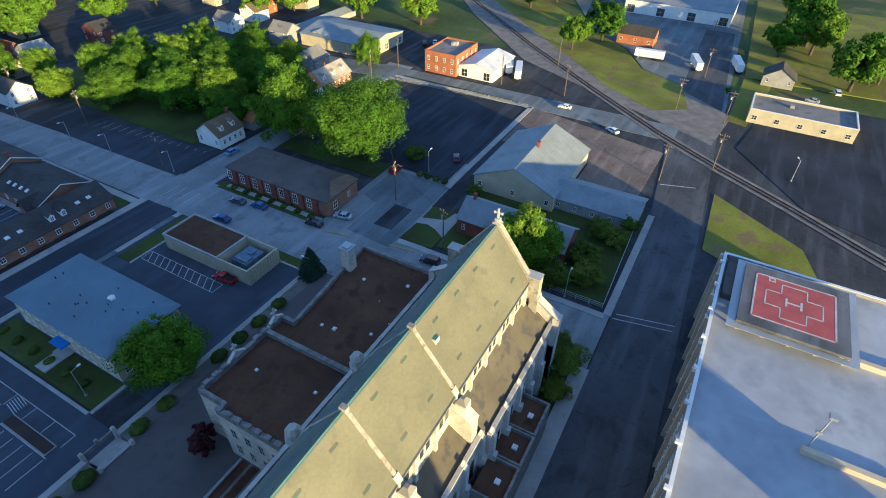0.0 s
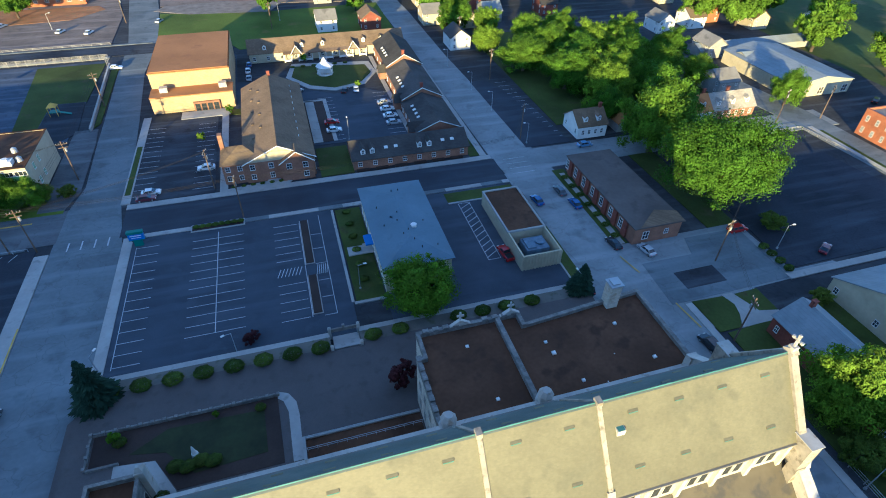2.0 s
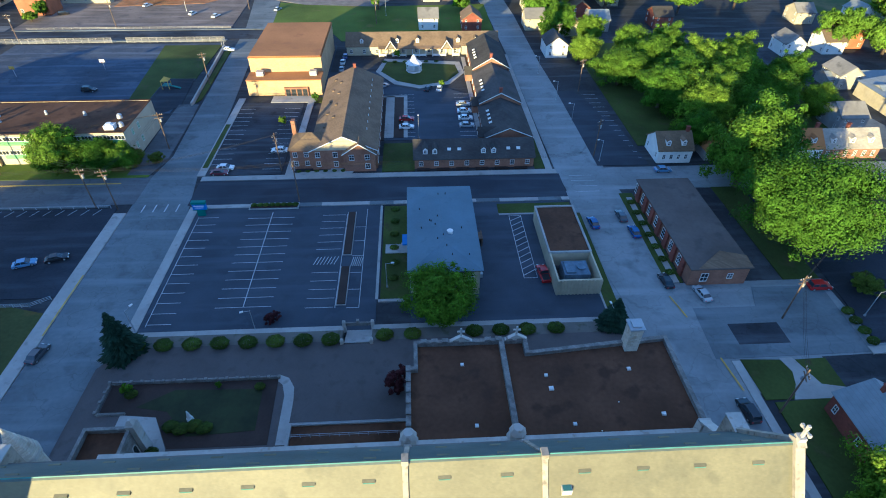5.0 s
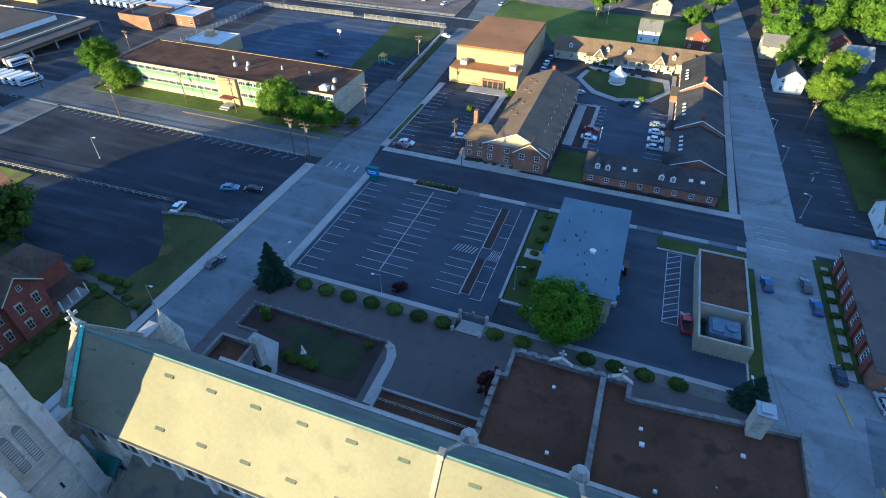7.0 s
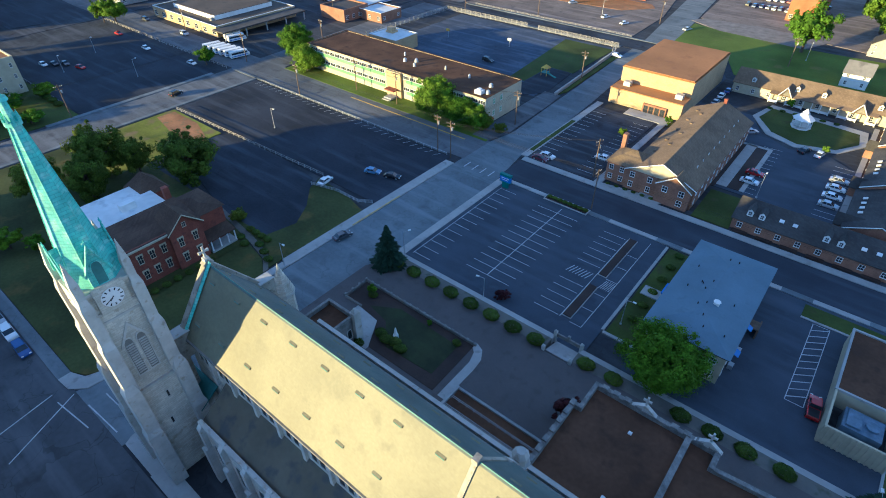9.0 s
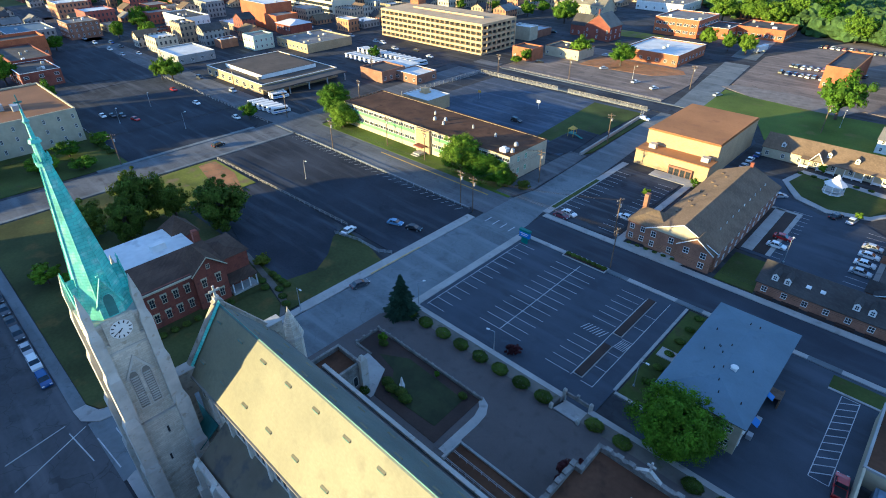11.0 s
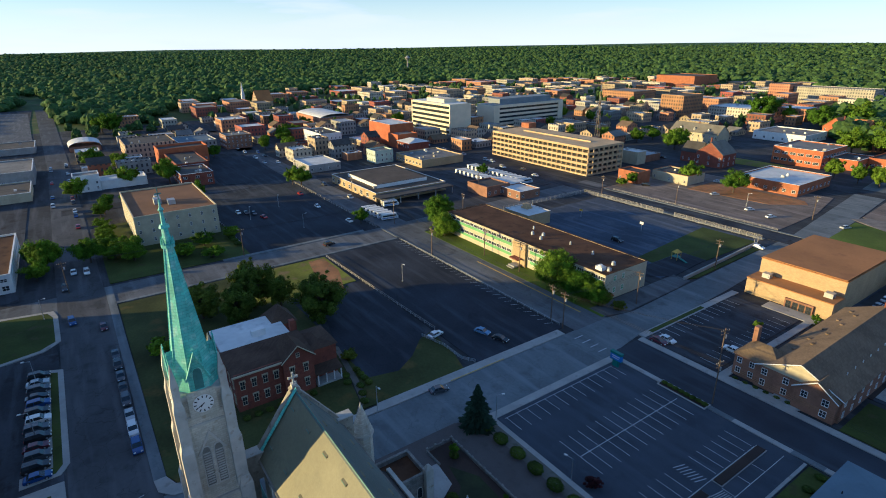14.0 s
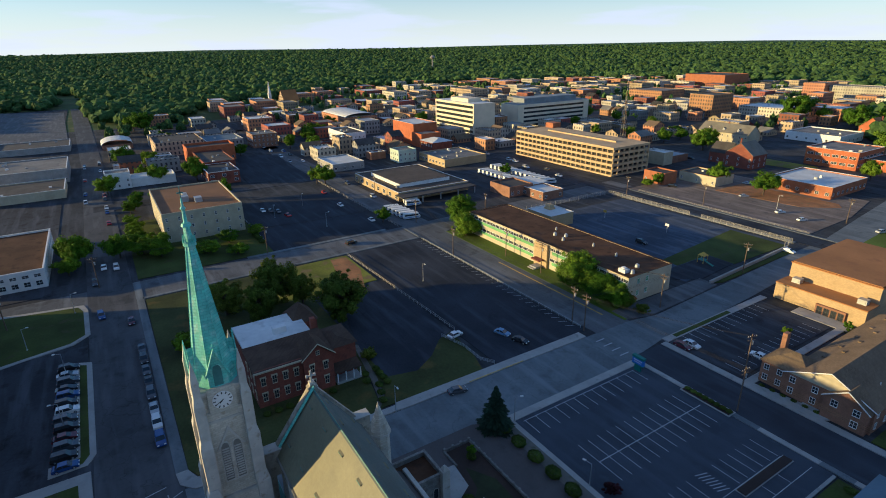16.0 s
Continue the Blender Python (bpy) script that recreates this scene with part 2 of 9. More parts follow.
M["white_roof"] = mat("white_membrane_roof", (0.62, 0.62, 0.6), rough=0.7, var=0.12, big=0.1, small=0.8, second=(0.48, 0.48, 0.47), patch=0.58)
M["hosp_roof"] = mat("pale_membrane_roof", (0.36, 0.37, 0.39), rough=0.6, var=0.18, big=0.08, small=0.5, second=(0.3, 0.31, 0.33), patch=0.55)
M["blue_roof"] = mat("gray_blue_shingles", (0.14, 0.185, 0.225), spec=0.15, rough=0.85, var=0.1, big=0.15, small=2.5, bump=0.1, second=(0.125, 0.165, 0.2), patch=0.6)
M["metal_roof"] = mat("gray_metal_roof", (0.22, 0.245, 0.26), rough=0.7, var=0.12, big=0.2, small=0.8, pattern='wall', size=1.4, mortar=0.85, tone=0.95)
M["tan_shingle"] = mat("brown_shingles", (0.19, 0.138, 0.088), rough=0.9, spec=0.12, var=0.16, big=0.2, small=2.6, pattern='wall', size=1.0, mortar=0.8, objvar=0.1)
M["dark_shingle"] = mat("dark_shingles", (0.075, 0.07, 0.066), rough=0.9, spec=0.12, var=0.2, big=0.2, small=2.6, pattern='wall', size=1.0, mortar=0.8, objvar=0.2)
M["brown_shingle"] = mat("dark_brown_shingles", (0.1, 0.068, 0.048), rough=0.9, spec=0.12, var=0.2, big=0.2, small=2.6, pattern='wall', size=1.0, mortar=0.8)
M["brick"] = mat("red_brick", (0.215, 0.07, 0.045), rough=0.9, var=0.2, big=0.3, small=2.4, pattern='wall', size=0.5, mortar=1.0, second=(0.16, 0.056, 0.04), patch=0.56)
M["brick_orange"] = mat("orange_brick", (0.36, 0.135, 0.06), rough=0.9, var=0.18, big=0.3, small=2.0, pattern='wall', size=0.5, mortar=1.0)
M["brick_brown"] = mat("brown_brick", (0.28, 0.145, 0.09), rough=0.9, var=0.2, big=0.3, small=2.0, pattern='wall', size=0.5, mortar=1.0)
M["tan_wall"] = mat("tan_masonry", (0.45, 0.33, 0.18), rough=0.88, var=0.1, big=0.2, small=1.2, pattern='wall', size=1.0, mortar=0.85)
M["cream"] = mat("cream_panel", (0.44, 0.39, 0.27), rough=0.8, var=0.1, big=0.3, small=1.2, bump=0.05)
M["white"] = mat("white_paint", (0.7, 0.69, 0.66), rough=0.6, var=0.08, big=0.4, small=1.5)
M["gray_wall"] = mat("gray_render", (0.3, 0.29, 0.275), rough=0.85, var=0.14, big=0.3, small=1.2)
M["precast"] = mat("precast_concrete", (0.5, 0.42, 0.3), rough=0.85, var=0.1, big=0.2, small=1.0)
M["pale_panel"] = mat("pale_wall_panel", (0.68, 0.58, 0.42), rough=0.8, var=0.06, big=0.2, small=1.0)
M["garage_wall"] = mat("tan_garage_concrete", (0.5, 0.36, 0.2), rough=0.85, var=0.12, big=0.2, small=1.0)
M["brick_vivid"] = mat("bright_orange_brick", (0.42, 0.13, 0.05), rough=0.9, var=0.16, big=0.2, small=1.6, pattern='wall', size=0.6, mortar=1.0, second=(0.34, 0.1, 0.045), patch=0.58)
M["pastel"] = mat("pale_green_render", (0.42, 0.5, 0.42), rough=0.8, var=0.1)
M["gray_shingle"] = mat("gray_shingles", (0.2, 0.185, 0.15), rough=0.9, var=0.16, big=0.2, small=1.6, pattern='wall', size=1.0, mortar=0.8)
M["gray_shingle_pale"] = mat("pale_gray_shingles", (0.34, 0.31, 0.26), rough=0.9, var=0.14, big=0.2, small=1.6, pattern='wall', size=1.0, mortar=0.85)
M["clay"] = mat("orange_clay", (0.32, 0.15, 0.055), var=0.25, big=0.2, small=1.5, second=(0.2, 0.15, 0.06), patch=0.56)
M["tan_block_roof"] = mat("brown_flat_roof", (0.2, 0.1, 0.045), rough=0.9, var=0.15, big=0.08, small=1.2, second=(0.165, 0.09, 0.05), patch=0.58)
M["glass"] = mat("dark_glass", (0.03, 0.037, 0.045), rough=0.12, var=0.2, big=0.6, small=2.0, spec=0.7)
M["school_green"] = mat("pale_green_panel", (0.15, 0.36, 0.14), rough=0.55, var=0.15)
M["green_panel"] = mat("green_window_panel", (0.08, 0.3, 0.09), rough=0.5, var=0.2)
M["louver"] = mat("gray_louver", (0.2, 0.19, 0.165), rough=0.8, var=0.2)
# plain black: tyres, cables, and the shade inside the garage
M["black"] = mat("black_rubber_and_shade", (0.02, 0.02, 0.021), rough=0.7, var=0.2)
M["steel"] = mat("galvanised_steel", (0.42, 0.43, 0.44), rough=0.5, metal=0.5, var=0.12)
M["timber"] = mat("pole_timber", (0.14, 0.1, 0.07), rough=0.9, var=0.25, big=0.8, small=4.0)
M["bark"] = mat("bark", (0.085, 0.065, 0.05), rough=0.95, var=0.3, big=0.8, small=5.0, bump=0.4)
M["line"] = mat("road_paint", (0.46, 0.47, 0.47), rough=0.7, var=0.2, big=0.5, small=3.0, second=(0.4, 0.4, 0.39), patch=0.6)
M["yellow"] = mat("yellow_paint", (0.5, 0.34, 0.06), rough=0.7, var=0.25, big=0.5, small=3.0)
M["red_pad"] = mat("helipad_red", (0.36, 0.085, 0.075), rough=0.7, var=0.12, big=0.4, small=1.5, second=(0.3, 0.07, 0.065), patch=0.6)
M["sign_blue"] = mat("blue_sign", (0.05, 0.16, 0.5), rough=0.4, var=0.1)
M["sign_green"] = mat("green_sign_frame", (0.03, 0.16, 0.13), rough=0.5, var=0.1)
M["redthing"] = mat("red_paint", (0.42, 0.03, 0.025), rough=0.4, var=0.15)
M["blue_tarp"] = mat("blue_cover", (0.13, 0.17, 0.22), rough=0.6, var=0.25, big=0.8)


def far_wall(name, base):
    """Masonry with rows of dark windows, for blocks hundreds of metres off."""
    m = mat(name, base, rough=0.88, var=0.2, big=0.1, small=0.6, objvar=0.2)
    n, l = m.node_tree.nodes, m.node_tree.links
    b = n["Principled BSDF"]
    src = b.inputs["Base Color"].links[0].from_socket
    geo, sep, com, add = n.new("ShaderNodeNewGeometry"), n.new("ShaderNodeSeparateXYZ"), n.new("ShaderNodeCombineXYZ"), n.new("ShaderNodeMath")
    l.new(geo.outputs["Position"], sep.inputs[0])
    l.new(sep.outputs[0], add.inputs[0]), l.new(sep.outputs[1], add.inputs[1])
    l.new(add.outputs[0], com.inputs[0]), l.new(sep.outputs[2], com.inputs[1])
    bt = n.new("ShaderNodeTexBrick")
    bt.offset = 0.0
    bt.inputs["Scale"].default_value = 1.0
    bt.inputs["Brick Width"].default_value, bt.inputs["Row Height"].default_value = 2.9, 3.7
    bt.inputs["Mortar Size"].default_value, bt.inputs["Mortar Smooth"].default_value = 0.85, 0.0
    l.new(com.outputs[0], bt.inputs["Vector"])
    mx = n.new("ShaderNodeMix")
    mx.data_type = 'RGBA'
    mx.inputs[6].default_value = (0.045, 0.045, 0.05, 1)
    l.new(bt.outputs["Fac"], mx.inputs[0]), l.new(src, mx.inputs[7]), l.new(mx.outputs[2], b.inputs["Base Color"])
    return m


for key, base in (("far_brick", (0.25, 0.085, 0.055)), ("far_orange", (0.4, 0.2, 0.1)), ("far_tan", (0.4, 0.31, 0.2)), ("far_cream", (0.5, 0.45, 0.36)), ("far_gray", (0.3, 0.29, 0.27))):
    M[key] = far_wall(key, base)


def leaf_mat(name, base, hue=0.25, island=0.3):
    m = mat(name, base, rough=0.8, var=0.38, big=0.3, small=0.9, island=island, objvar=hue, spec=0.12)
    n, l = m.node_tree.nodes, m.node_tree.links
    b, out = n["Principled BSDF"], n["Material Output"]
    tr, mx = n.new("ShaderNodeBsdfTranslucent"), n.new("ShaderNodeMixShader")
    src = b.inputs["Base Color"].links[0].from_socket
    l.new(src, tr.inputs["Color"])
    mx.inputs[0].default_value = 0.16
    l.new(b.outputs[0], mx.inputs[1]), l.new(tr.outputs[0], mx.inputs[2]), l.new(mx.outputs[0], out.inputs["Surface"])
    return m


M["leaf"] = leaf_mat("leaves", (0.102, 0.19, 0.009), 0.25)
M["leaf_dark"] = leaf_mat("dark_leaves", (0.12, 0.16, 0.018))
M["needle"] = leaf_mat("spruce_needles", (0.028, 0.052, 0.03), 0.1)
M["shrub"] = leaf_mat("clipped_shrub", (0.08, 0.115, 0.018), 0.15)
M["maroon"] = leaf_mat("maroon_leaves", (0.06, 0.02, 0.022), 0.1)
M["forest"] = leaf_mat("forest_crowns", (0.07, 0.126, 0.034), 0.0, 0.35)

M["paint"] = mat("car_paint", (0.5, 0.5, 0.5), rough=0.25, var=0.0, spec=0.6)
pn = M["paint"].node_tree
pi = pn.nodes.new("ShaderNodeObjectInfo")
pn.links.new(pi.outputs["Color"], pn.nodes["Principled BSDF"].inputs["Base Color"])
pn.nodes["Principled BSDF"].inputs["Coat Weight"].default_value = 0.15

# ---- building tools ----
class Mesh:
    """Collects vertices and faces of one part."""

    def __init__(self):
        self.v, self.f, self.m = [], [], []

    def add(self, verts, faces, mi=0):
        k = len(self.v)
        self.v += [tuple(p) for p in verts]
        self.f += [tuple(i + k for i in q) for q in faces]
        self.m += [mi] * len(faces)
        return self

    def box(self, x0, y0, z0, x1, y1, z1, mi=0):
        return self.add([(x0, y0, z0), (x1, y0, z0), (x1, y1, z0), (x0, y1, z0), (x0, y0, z1), (x1, y0, z1), (x1, y1, z1), (x0, y1, z1)],
                        [(0, 3, 2, 1), (4, 5, 6, 7), (0, 1, 5, 4), (1, 2, 6, 5), (2, 3, 7, 6), (3, 0, 4, 7)], mi)

    def prism(self, poly, z0, z1, mi=0):
        n = len(poly)
        area = sum(poly[i][0] * poly[(i + 1) % n][1] - poly[(i + 1) % n][0] * poly[i][1] for i in range(n))
        poly = list(poly) if area > 0 else list(reversed(poly))
        return self.add([(x, y, z0) for x, y in poly] + [(x, y, z1) for x, y in poly],
                        [tuple(reversed(range(n))), tuple(range(n, 2 * n))] + [(i, (i + 1) % n, n + (i + 1) % n, n + i) for i in range(n)], mi)

    def cone(self, cx, cy, r0, z0, r1, z1, n=8, turn=0.0, mi=0, dx=0.0, dy=0.0):
        a = [turn + 2 * math.pi * i / n for i in range(n)]
        lo = [(cx + r0 * math.cos(t), cy + r0 * math.sin(t), z0) for t in a]
        side = [(i, (i + 1) % n, n + (i + 1) % n, n + i) for i in range(n)]
        hi = [(cx + dx + r1 * math.cos(t), cy + dy + r1 * math.sin(t), z1) for t in a]
        return self.add(lo + hi, side + [tuple(reversed(range(n))), tuple(range(n, 2 * n))], mi)

    def tube(self, a, b, r0, r1, n=6, mi=0):
        a, b = Vector(a), Vector(b)
        q = (b - a).to_track_quat('Z', 'Y')
        ring = [q @ Vector((math.cos(2 * math.pi * i / n), math.sin(2 * math.pi * i / n), 0)) for i in range(n)]
        return self.add([a + p * r0 for p in ring] + [b + p * r1 for p in ring],
                        [(i, (i + 1) % n, n + (i + 1) % n, n + i) for i in range(n)] + [tuple(reversed(range(n))), tuple(range(n, 2 * n))], mi)

    def slab(self, quad, t, mi=0):
        """A plate of thickness t whose top is the given four or three corners, counter-clockwise from above."""
        p = [Vector(q) for q in quad]
        nrm = (p[1] - p[0]).cross(p[2] - p[0]).normalized()
        n = len(p)
        return self.add(p + [q - nrm * t for q in p], [tuple(range(n)), tuple(reversed(range(n, 2 * n)))] + [(i, n + i, n + (i + 1) % n, (i + 1) % n) for i in range(n)], mi)

    def data(self, name, mats, origin=(0, 0, 0), smooth=False):
        me = bpy.data.meshes.new(name)
        ox, oy, oz = origin
        me.from_pydata([(x - ox, y - oy, z - oz) for x, y, z in self.v], [], self.f)
        for m in mats:
            me.materials.append(m)
        if len(mats) > 1:
            me.polygons.foreach_set("material_index", self.m)
        if smooth:
            me.polygons.foreach_set("use_smooth", [True] * len(self.f))
        me.update()
        return me


ORIGIN = {}


def thing(name, at, label, category, group="", kind=""):
    ob = new(name)
    ob.location = at
    ORIGIN[ob.name] = tuple(at)
    return tagged(ob, label, category, group, kind)


def part(name, mesh, material, parent, label="", smooth=False):
    """One mesh object under a thing or part; the mesh holds world places."""
    mats = material if isinstance(material, (list, tuple)) else [material]
    at = ORIGIN[parent.name]
    ob = new(name, mesh.data(name, mats, at, smooth))
    ob.parent = parent
    ORIGIN[ob.name] = at
    return tagged(ob, label)


def solid(name, mesh, material, label="", category="", kind="structure", group=""):
    mats = material if isinstance(material, (list, tuple)) else [material]
    ob = new(name, mesh.data(name, mats))
    ORIGIN[ob.name] = (0, 0, 0)
    return tagged(ob, label, category, group, kind)


def piece(name, data, parent, at, turn=0.0, scale=None):
    """One more object on shared mesh data, at a world place under its parent."""
    ob = new(name, data)
    ob.parent = parent
    o = ORIGIN[parent.name]
    ob.location = (at[0] - o[0], at[1] - o[1], at[2] - o[2])
    ob.rotation_euler = (0, 0, turn)
    if scale:
        ob.scale = scale
    return ob


WINDOWS = {}


def window_data(w, h, frame="white", pane="glass", bars=(1, 1), shape="box"):
    """Shared mesh of a window: frame, sill and recessed panes; it faces -y, its middle at the origin."""
    key = (round(w, 2), round(h, 2), frame, pane, bars, shape)
    if key not in WINDOWS:
        b, t = Mesh(), 0.09 if w > 0.7 else 0.06
        if shape == "lancet":
            n = 5
            arc = [(w / 2 * math.cos(math.pi * i / (2 * n)) ** 0.7, h / 2 - w * 0.8 + w * 0.8 * math.sin(math.pi * i / (2 * n))) for i in range(n + 1)]
            out = [(-w / 2, -h / 2), (w / 2, -h / 2)] + arc + [(-x, z) for x, z in reversed(arc[:-1])]
            k = len(out)
            b.add([(x, -0.05, z) for x, z in out] + [(x, 0.06, z) for x, z in out], [tuple(range(k))] + [(i, k + i, k + (i + 1) % k, (i + 1) % k) for i in range(k)], 1)
            big = [(x * 1.25, z * 1.06) for x, z in out]
            b.add([(x, -0.1, z) for x, z in out] + [(x, -0.1, z) for x, z in big] + [(x, 0.06, z) for x, z in big],
                  [(i, k + i, k + (i + 1) % k, (i + 1) % k) for i in range(k)] + [(k + i, 2 * k + i, 2 * k + (i + 1) % k, k + (i + 1) % k) for i in range(k)], 0)
            b.add([(x, -0.1, z) for x, z in out] + [(x, -0.04, z) for x, z in out], [(i, (i + 1) % k, k + (i + 1) % k, k + i) for i in range(k)], 0)
        else:
            xs, zs = [-w / 2, -w / 2 + t], [-h / 2, -h / 2 + t]
            for i in range(1, bars[0] + 1):
                xs += [-w / 2 + w * i / (bars[0] + 1) - 0.03, -w / 2 + w * i / (bars[0] + 1) + 0.03]
            for i in range(1, bars[1] + 1):
                zs += [-h / 2 + h * i / (bars[1] + 1) - 0.03, -h / 2 + h * i / (bars[1] + 1) + 0.03]
            xs, zs = xs + [w / 2 - t, w / 2], zs + [h / 2 - t, h / 2]
            p, q = len(xs), len(zs)
            vs = [(x, -0.15 if k == 0 else -0.08, z) for k, z in enumerate(zs) for x in xs]
            fs, ms = [], []
            for k in range(q - 1):
                for i in range(p - 1):
                    ring = (k * p + i, k * p + i + 1, (k + 1) * p + i + 1, (k + 1) * p + i)
                    if i % 2 and k % 2:
                        n = len(vs)
                        vs += [(vs[o][0], -0.02, vs[o][2]) for o in ring]
                        fs += [tuple(range(n, n + 4))] + [(ring[o], ring[(o + 1) % 4], n + (o + 1) % 4, n + o) for o in range(4)]
                        ms += [1, 0, 0, 0, 0]
                    else:
                        fs.append(ring), ms.append(0)
            rim = list(range(p)) + [k * p + p - 1 for k in range(1, q)] + [(q - 1) * p + i for i in range(p - 2, -1, -1)] + [k * p for k in range(q - 2, 0, -1)]
            n = len(vs)
            vs += [(vs[o][0], 0.05, vs[o][2]) for o in rim]
            fs += [(o, n + k, n + (k + 1) % len(rim), rim[(k + 1) % len(rim)]) for k, o in enumerate(rim)]
            ms += [0] * len(rim)
            b.add(vs, fs)
            b.m = ms
            if shape == "hood":
                u = [(-w / 2 - 0.16, h / 2 - 0.45), (-w / 2, h / 2 - 0.45), (-w / 2, h / 2), (w / 2, h / 2), (w / 2, h / 2 - 0.45), (w / 2 + 0.16, h / 2 - 0.45), (w / 2 + 0.16, h / 2 + 0.3), (-w / 2 - 0.16, h / 2 + 0.3)]
                b.add([(x, -0.16, z) for x, z in u] + [(x, 0.05, z) for x, z in u], [tuple(range(8))] + [(k, 8 + k, 8 + (k + 1) % 8, (k + 1) % 8) for k in range(8)])
        WINDOWS[key] = b.data("window", [M[frame], M[pane]])
    return WINDOWS[key]


TURN = {"S": 0.0, "E": math.pi / 2, "N": math.pi, "W": -math.pi / 2}


def window_row(parent, side, box, z, count, w, h, margin=1.2, skip=(), **style):
    """count windows in a row on one side (S, E, N, W) of box (x0, y0, x1, y1), their middles at height z."""
    x0, y0, x1, y1 = box
    d = window_data(w, h, **style)
    for i in range(count):
        if i in skip:
            continue
        f = 0.5 if count == 1 else i / (count - 1)
        if side in "SN":
            at = (x0 + margin + w / 2 + f * (x1 - x0 - 2 * margin - w), y0 if side == "S" else y1, z)
        else:
            at = (x1 if side == "E" else x0, y0 + margin + w / 2 + f * (y1 - y0 - 2 * margin - w), z)
        piece("window", d, parent, at, TURN[side])


def flat_building(name, label, category, box, h, wall, roof, rows=(), parapet=0.6, z0=0.0, trim=None, group="", units=0, seed=0):
    """Walls with a parapet round a sunken flat roof. rows: (sides, z, count on a long side, w, h, style) with counts in proportion to length."""
    x0, y0, x1, y1 = box
    ob = thing(name, ((x0 + x1) / 2, (y0 + y1) / 2, z0), label, category, group)
    t = 0.35
    b = Mesh()
    b.box(x0, y0, z0, x1, y0 + t, h + parapet), b.box(x0, y1 - t, z0, x1, y1, h + parapet)
    b.box(x0, y0 + t, z0, x0 + t, y1 - t, h + parapet), b.box(x1 - t, y0 + t, z0, x1, y1 - t, h + parapet)
    part("wall", b, M[wall], ob)
    part("roof", Mesh().box(x0 + t, y0 + t, h - 0.3, x1 - t, y1 - t, h), M[roof], ob)
    c = Mesh()
    e, zt = 0.08, h + parapet
    c.box(x0 - e, y0 - e, zt, x1 + e, y0 + t + e, zt + 0.12), c.box(x0 - e, y1 - t - e, zt, x1 + e, y1 + e, zt + 0.12)
    c.box(x0 - e, y0 + t + e, zt, x0 + t + e, y1 - t - e, zt + 0.12), c.box(x1 - t - e, y0 + t + e, zt, x1 + e, y1 - t - e, zt + 0.12)
    if group != "town blocks" or x0 > -420:
        part("coping", c, M[trim or wall], ob)
    for sides, z, per, w, hh, style in rows:
        for s in sides:
            length = (x1 - x0) if s in "SN" else (y1 - y0)
            window_row(ob, s, box, z, max(1, int(length / per)), w, hh, **style)
    rnd = random.Random(seed + int(x0 * 7 + y0 * 13))
    for i in range(units):
        ux, uy = rnd.uniform(x0 + 2, x1 - 3.5), rnd.uniform(y0 + 2, y1 - 3.5)
        u = Mesh().box(ux, uy, h, ux + rnd.uniform(1, 2), uy + rnd.uniform(1, 1.8), h + rnd.uniform(0.7, 1.4))
        u.box(ux - 0.1, uy - 0.1, h, ux + 0.9, uy + 0.9, h + 0.25)
        part("roof_unit", u, M[rnd.choice(["steel", "gray_wall", "white"])], ob)
    return ob


def gable_roof(b, box, ze, zr, along, over=0.4, t=0.22, mi=0):
    """Two roof plates over box, ridge along x or y."""
    x0, y0, x1, y1 = box
    if along == "x":
        m = (y0 + y1) / 2
        k = (zr - ze) / (m - y0)
        a, c = y0 - over, y1 + over
        b.slab([(x0 - over, a, ze - over * k), (x1 + over, a, ze - over * k), (x1 + over, m, zr), (x0 - over, m, zr)], t, mi)
        b.slab([(x1 + over, c, ze - over * k), (x0 - over, c, ze - over * k), (x0 - over, m, zr), (x1 + over, m, zr)], t, mi)
    else:
        m = (x0 + x1) / 2
        k = (zr - ze) / (m - x0)
        a, c = x0 - over, x1 + over
        b.slab([(a, y1 + over, ze - over * k), (a, y0 - over, ze - over * k), (m, y0 - over, zr), (m, y1 + over, zr)], t, mi)
        b.slab([(c, y0 - over, ze - over * k), (c, y1 + over, ze - over * k), (m, y1 + over, zr), (m, y0 - over, zr)], t, mi)
    return b


def gable_walls(b, box, z0, ze, zr, along, mi=0):
    x0, y0, x1, y1 = box
    b.box(x0, y0, z0, x1, y1, ze - 0.02, mi)
    if along == "x":
        m = (y0 + y1) / 2
        for x in (x0, x1 - 0.3):
            b.add([(x, y0, ze - 0.02), (x, y1, ze - 0.02), (x, m, zr - 0.25), (x + 0.3, y0, ze - 0.02), (x + 0.3, y1, ze - 0.02), (x + 0.3, m, zr - 0.25)],
                  [(0, 2, 1), (3, 4, 5), (0, 1, 4, 3), (1, 2, 5, 4), (2, 0, 3, 5)], mi)
    else:
        m = (x0 + x1) / 2
        for y in (y0, y1 - 0.3):
            b.add([(x0, y, ze - 0.02), (x1, y, ze - 0.02), (m, y, zr - 0.25), (x0, y + 0.3, ze - 0.02), (x1, y + 0.3, ze - 0.02), (m, y + 0.3, zr - 0.25)],
                  [(0, 1, 2), (3, 5, 4), (0, 3, 4, 1), (1, 4, 5, 2), (2, 5, 3, 0)], mi)
    return b


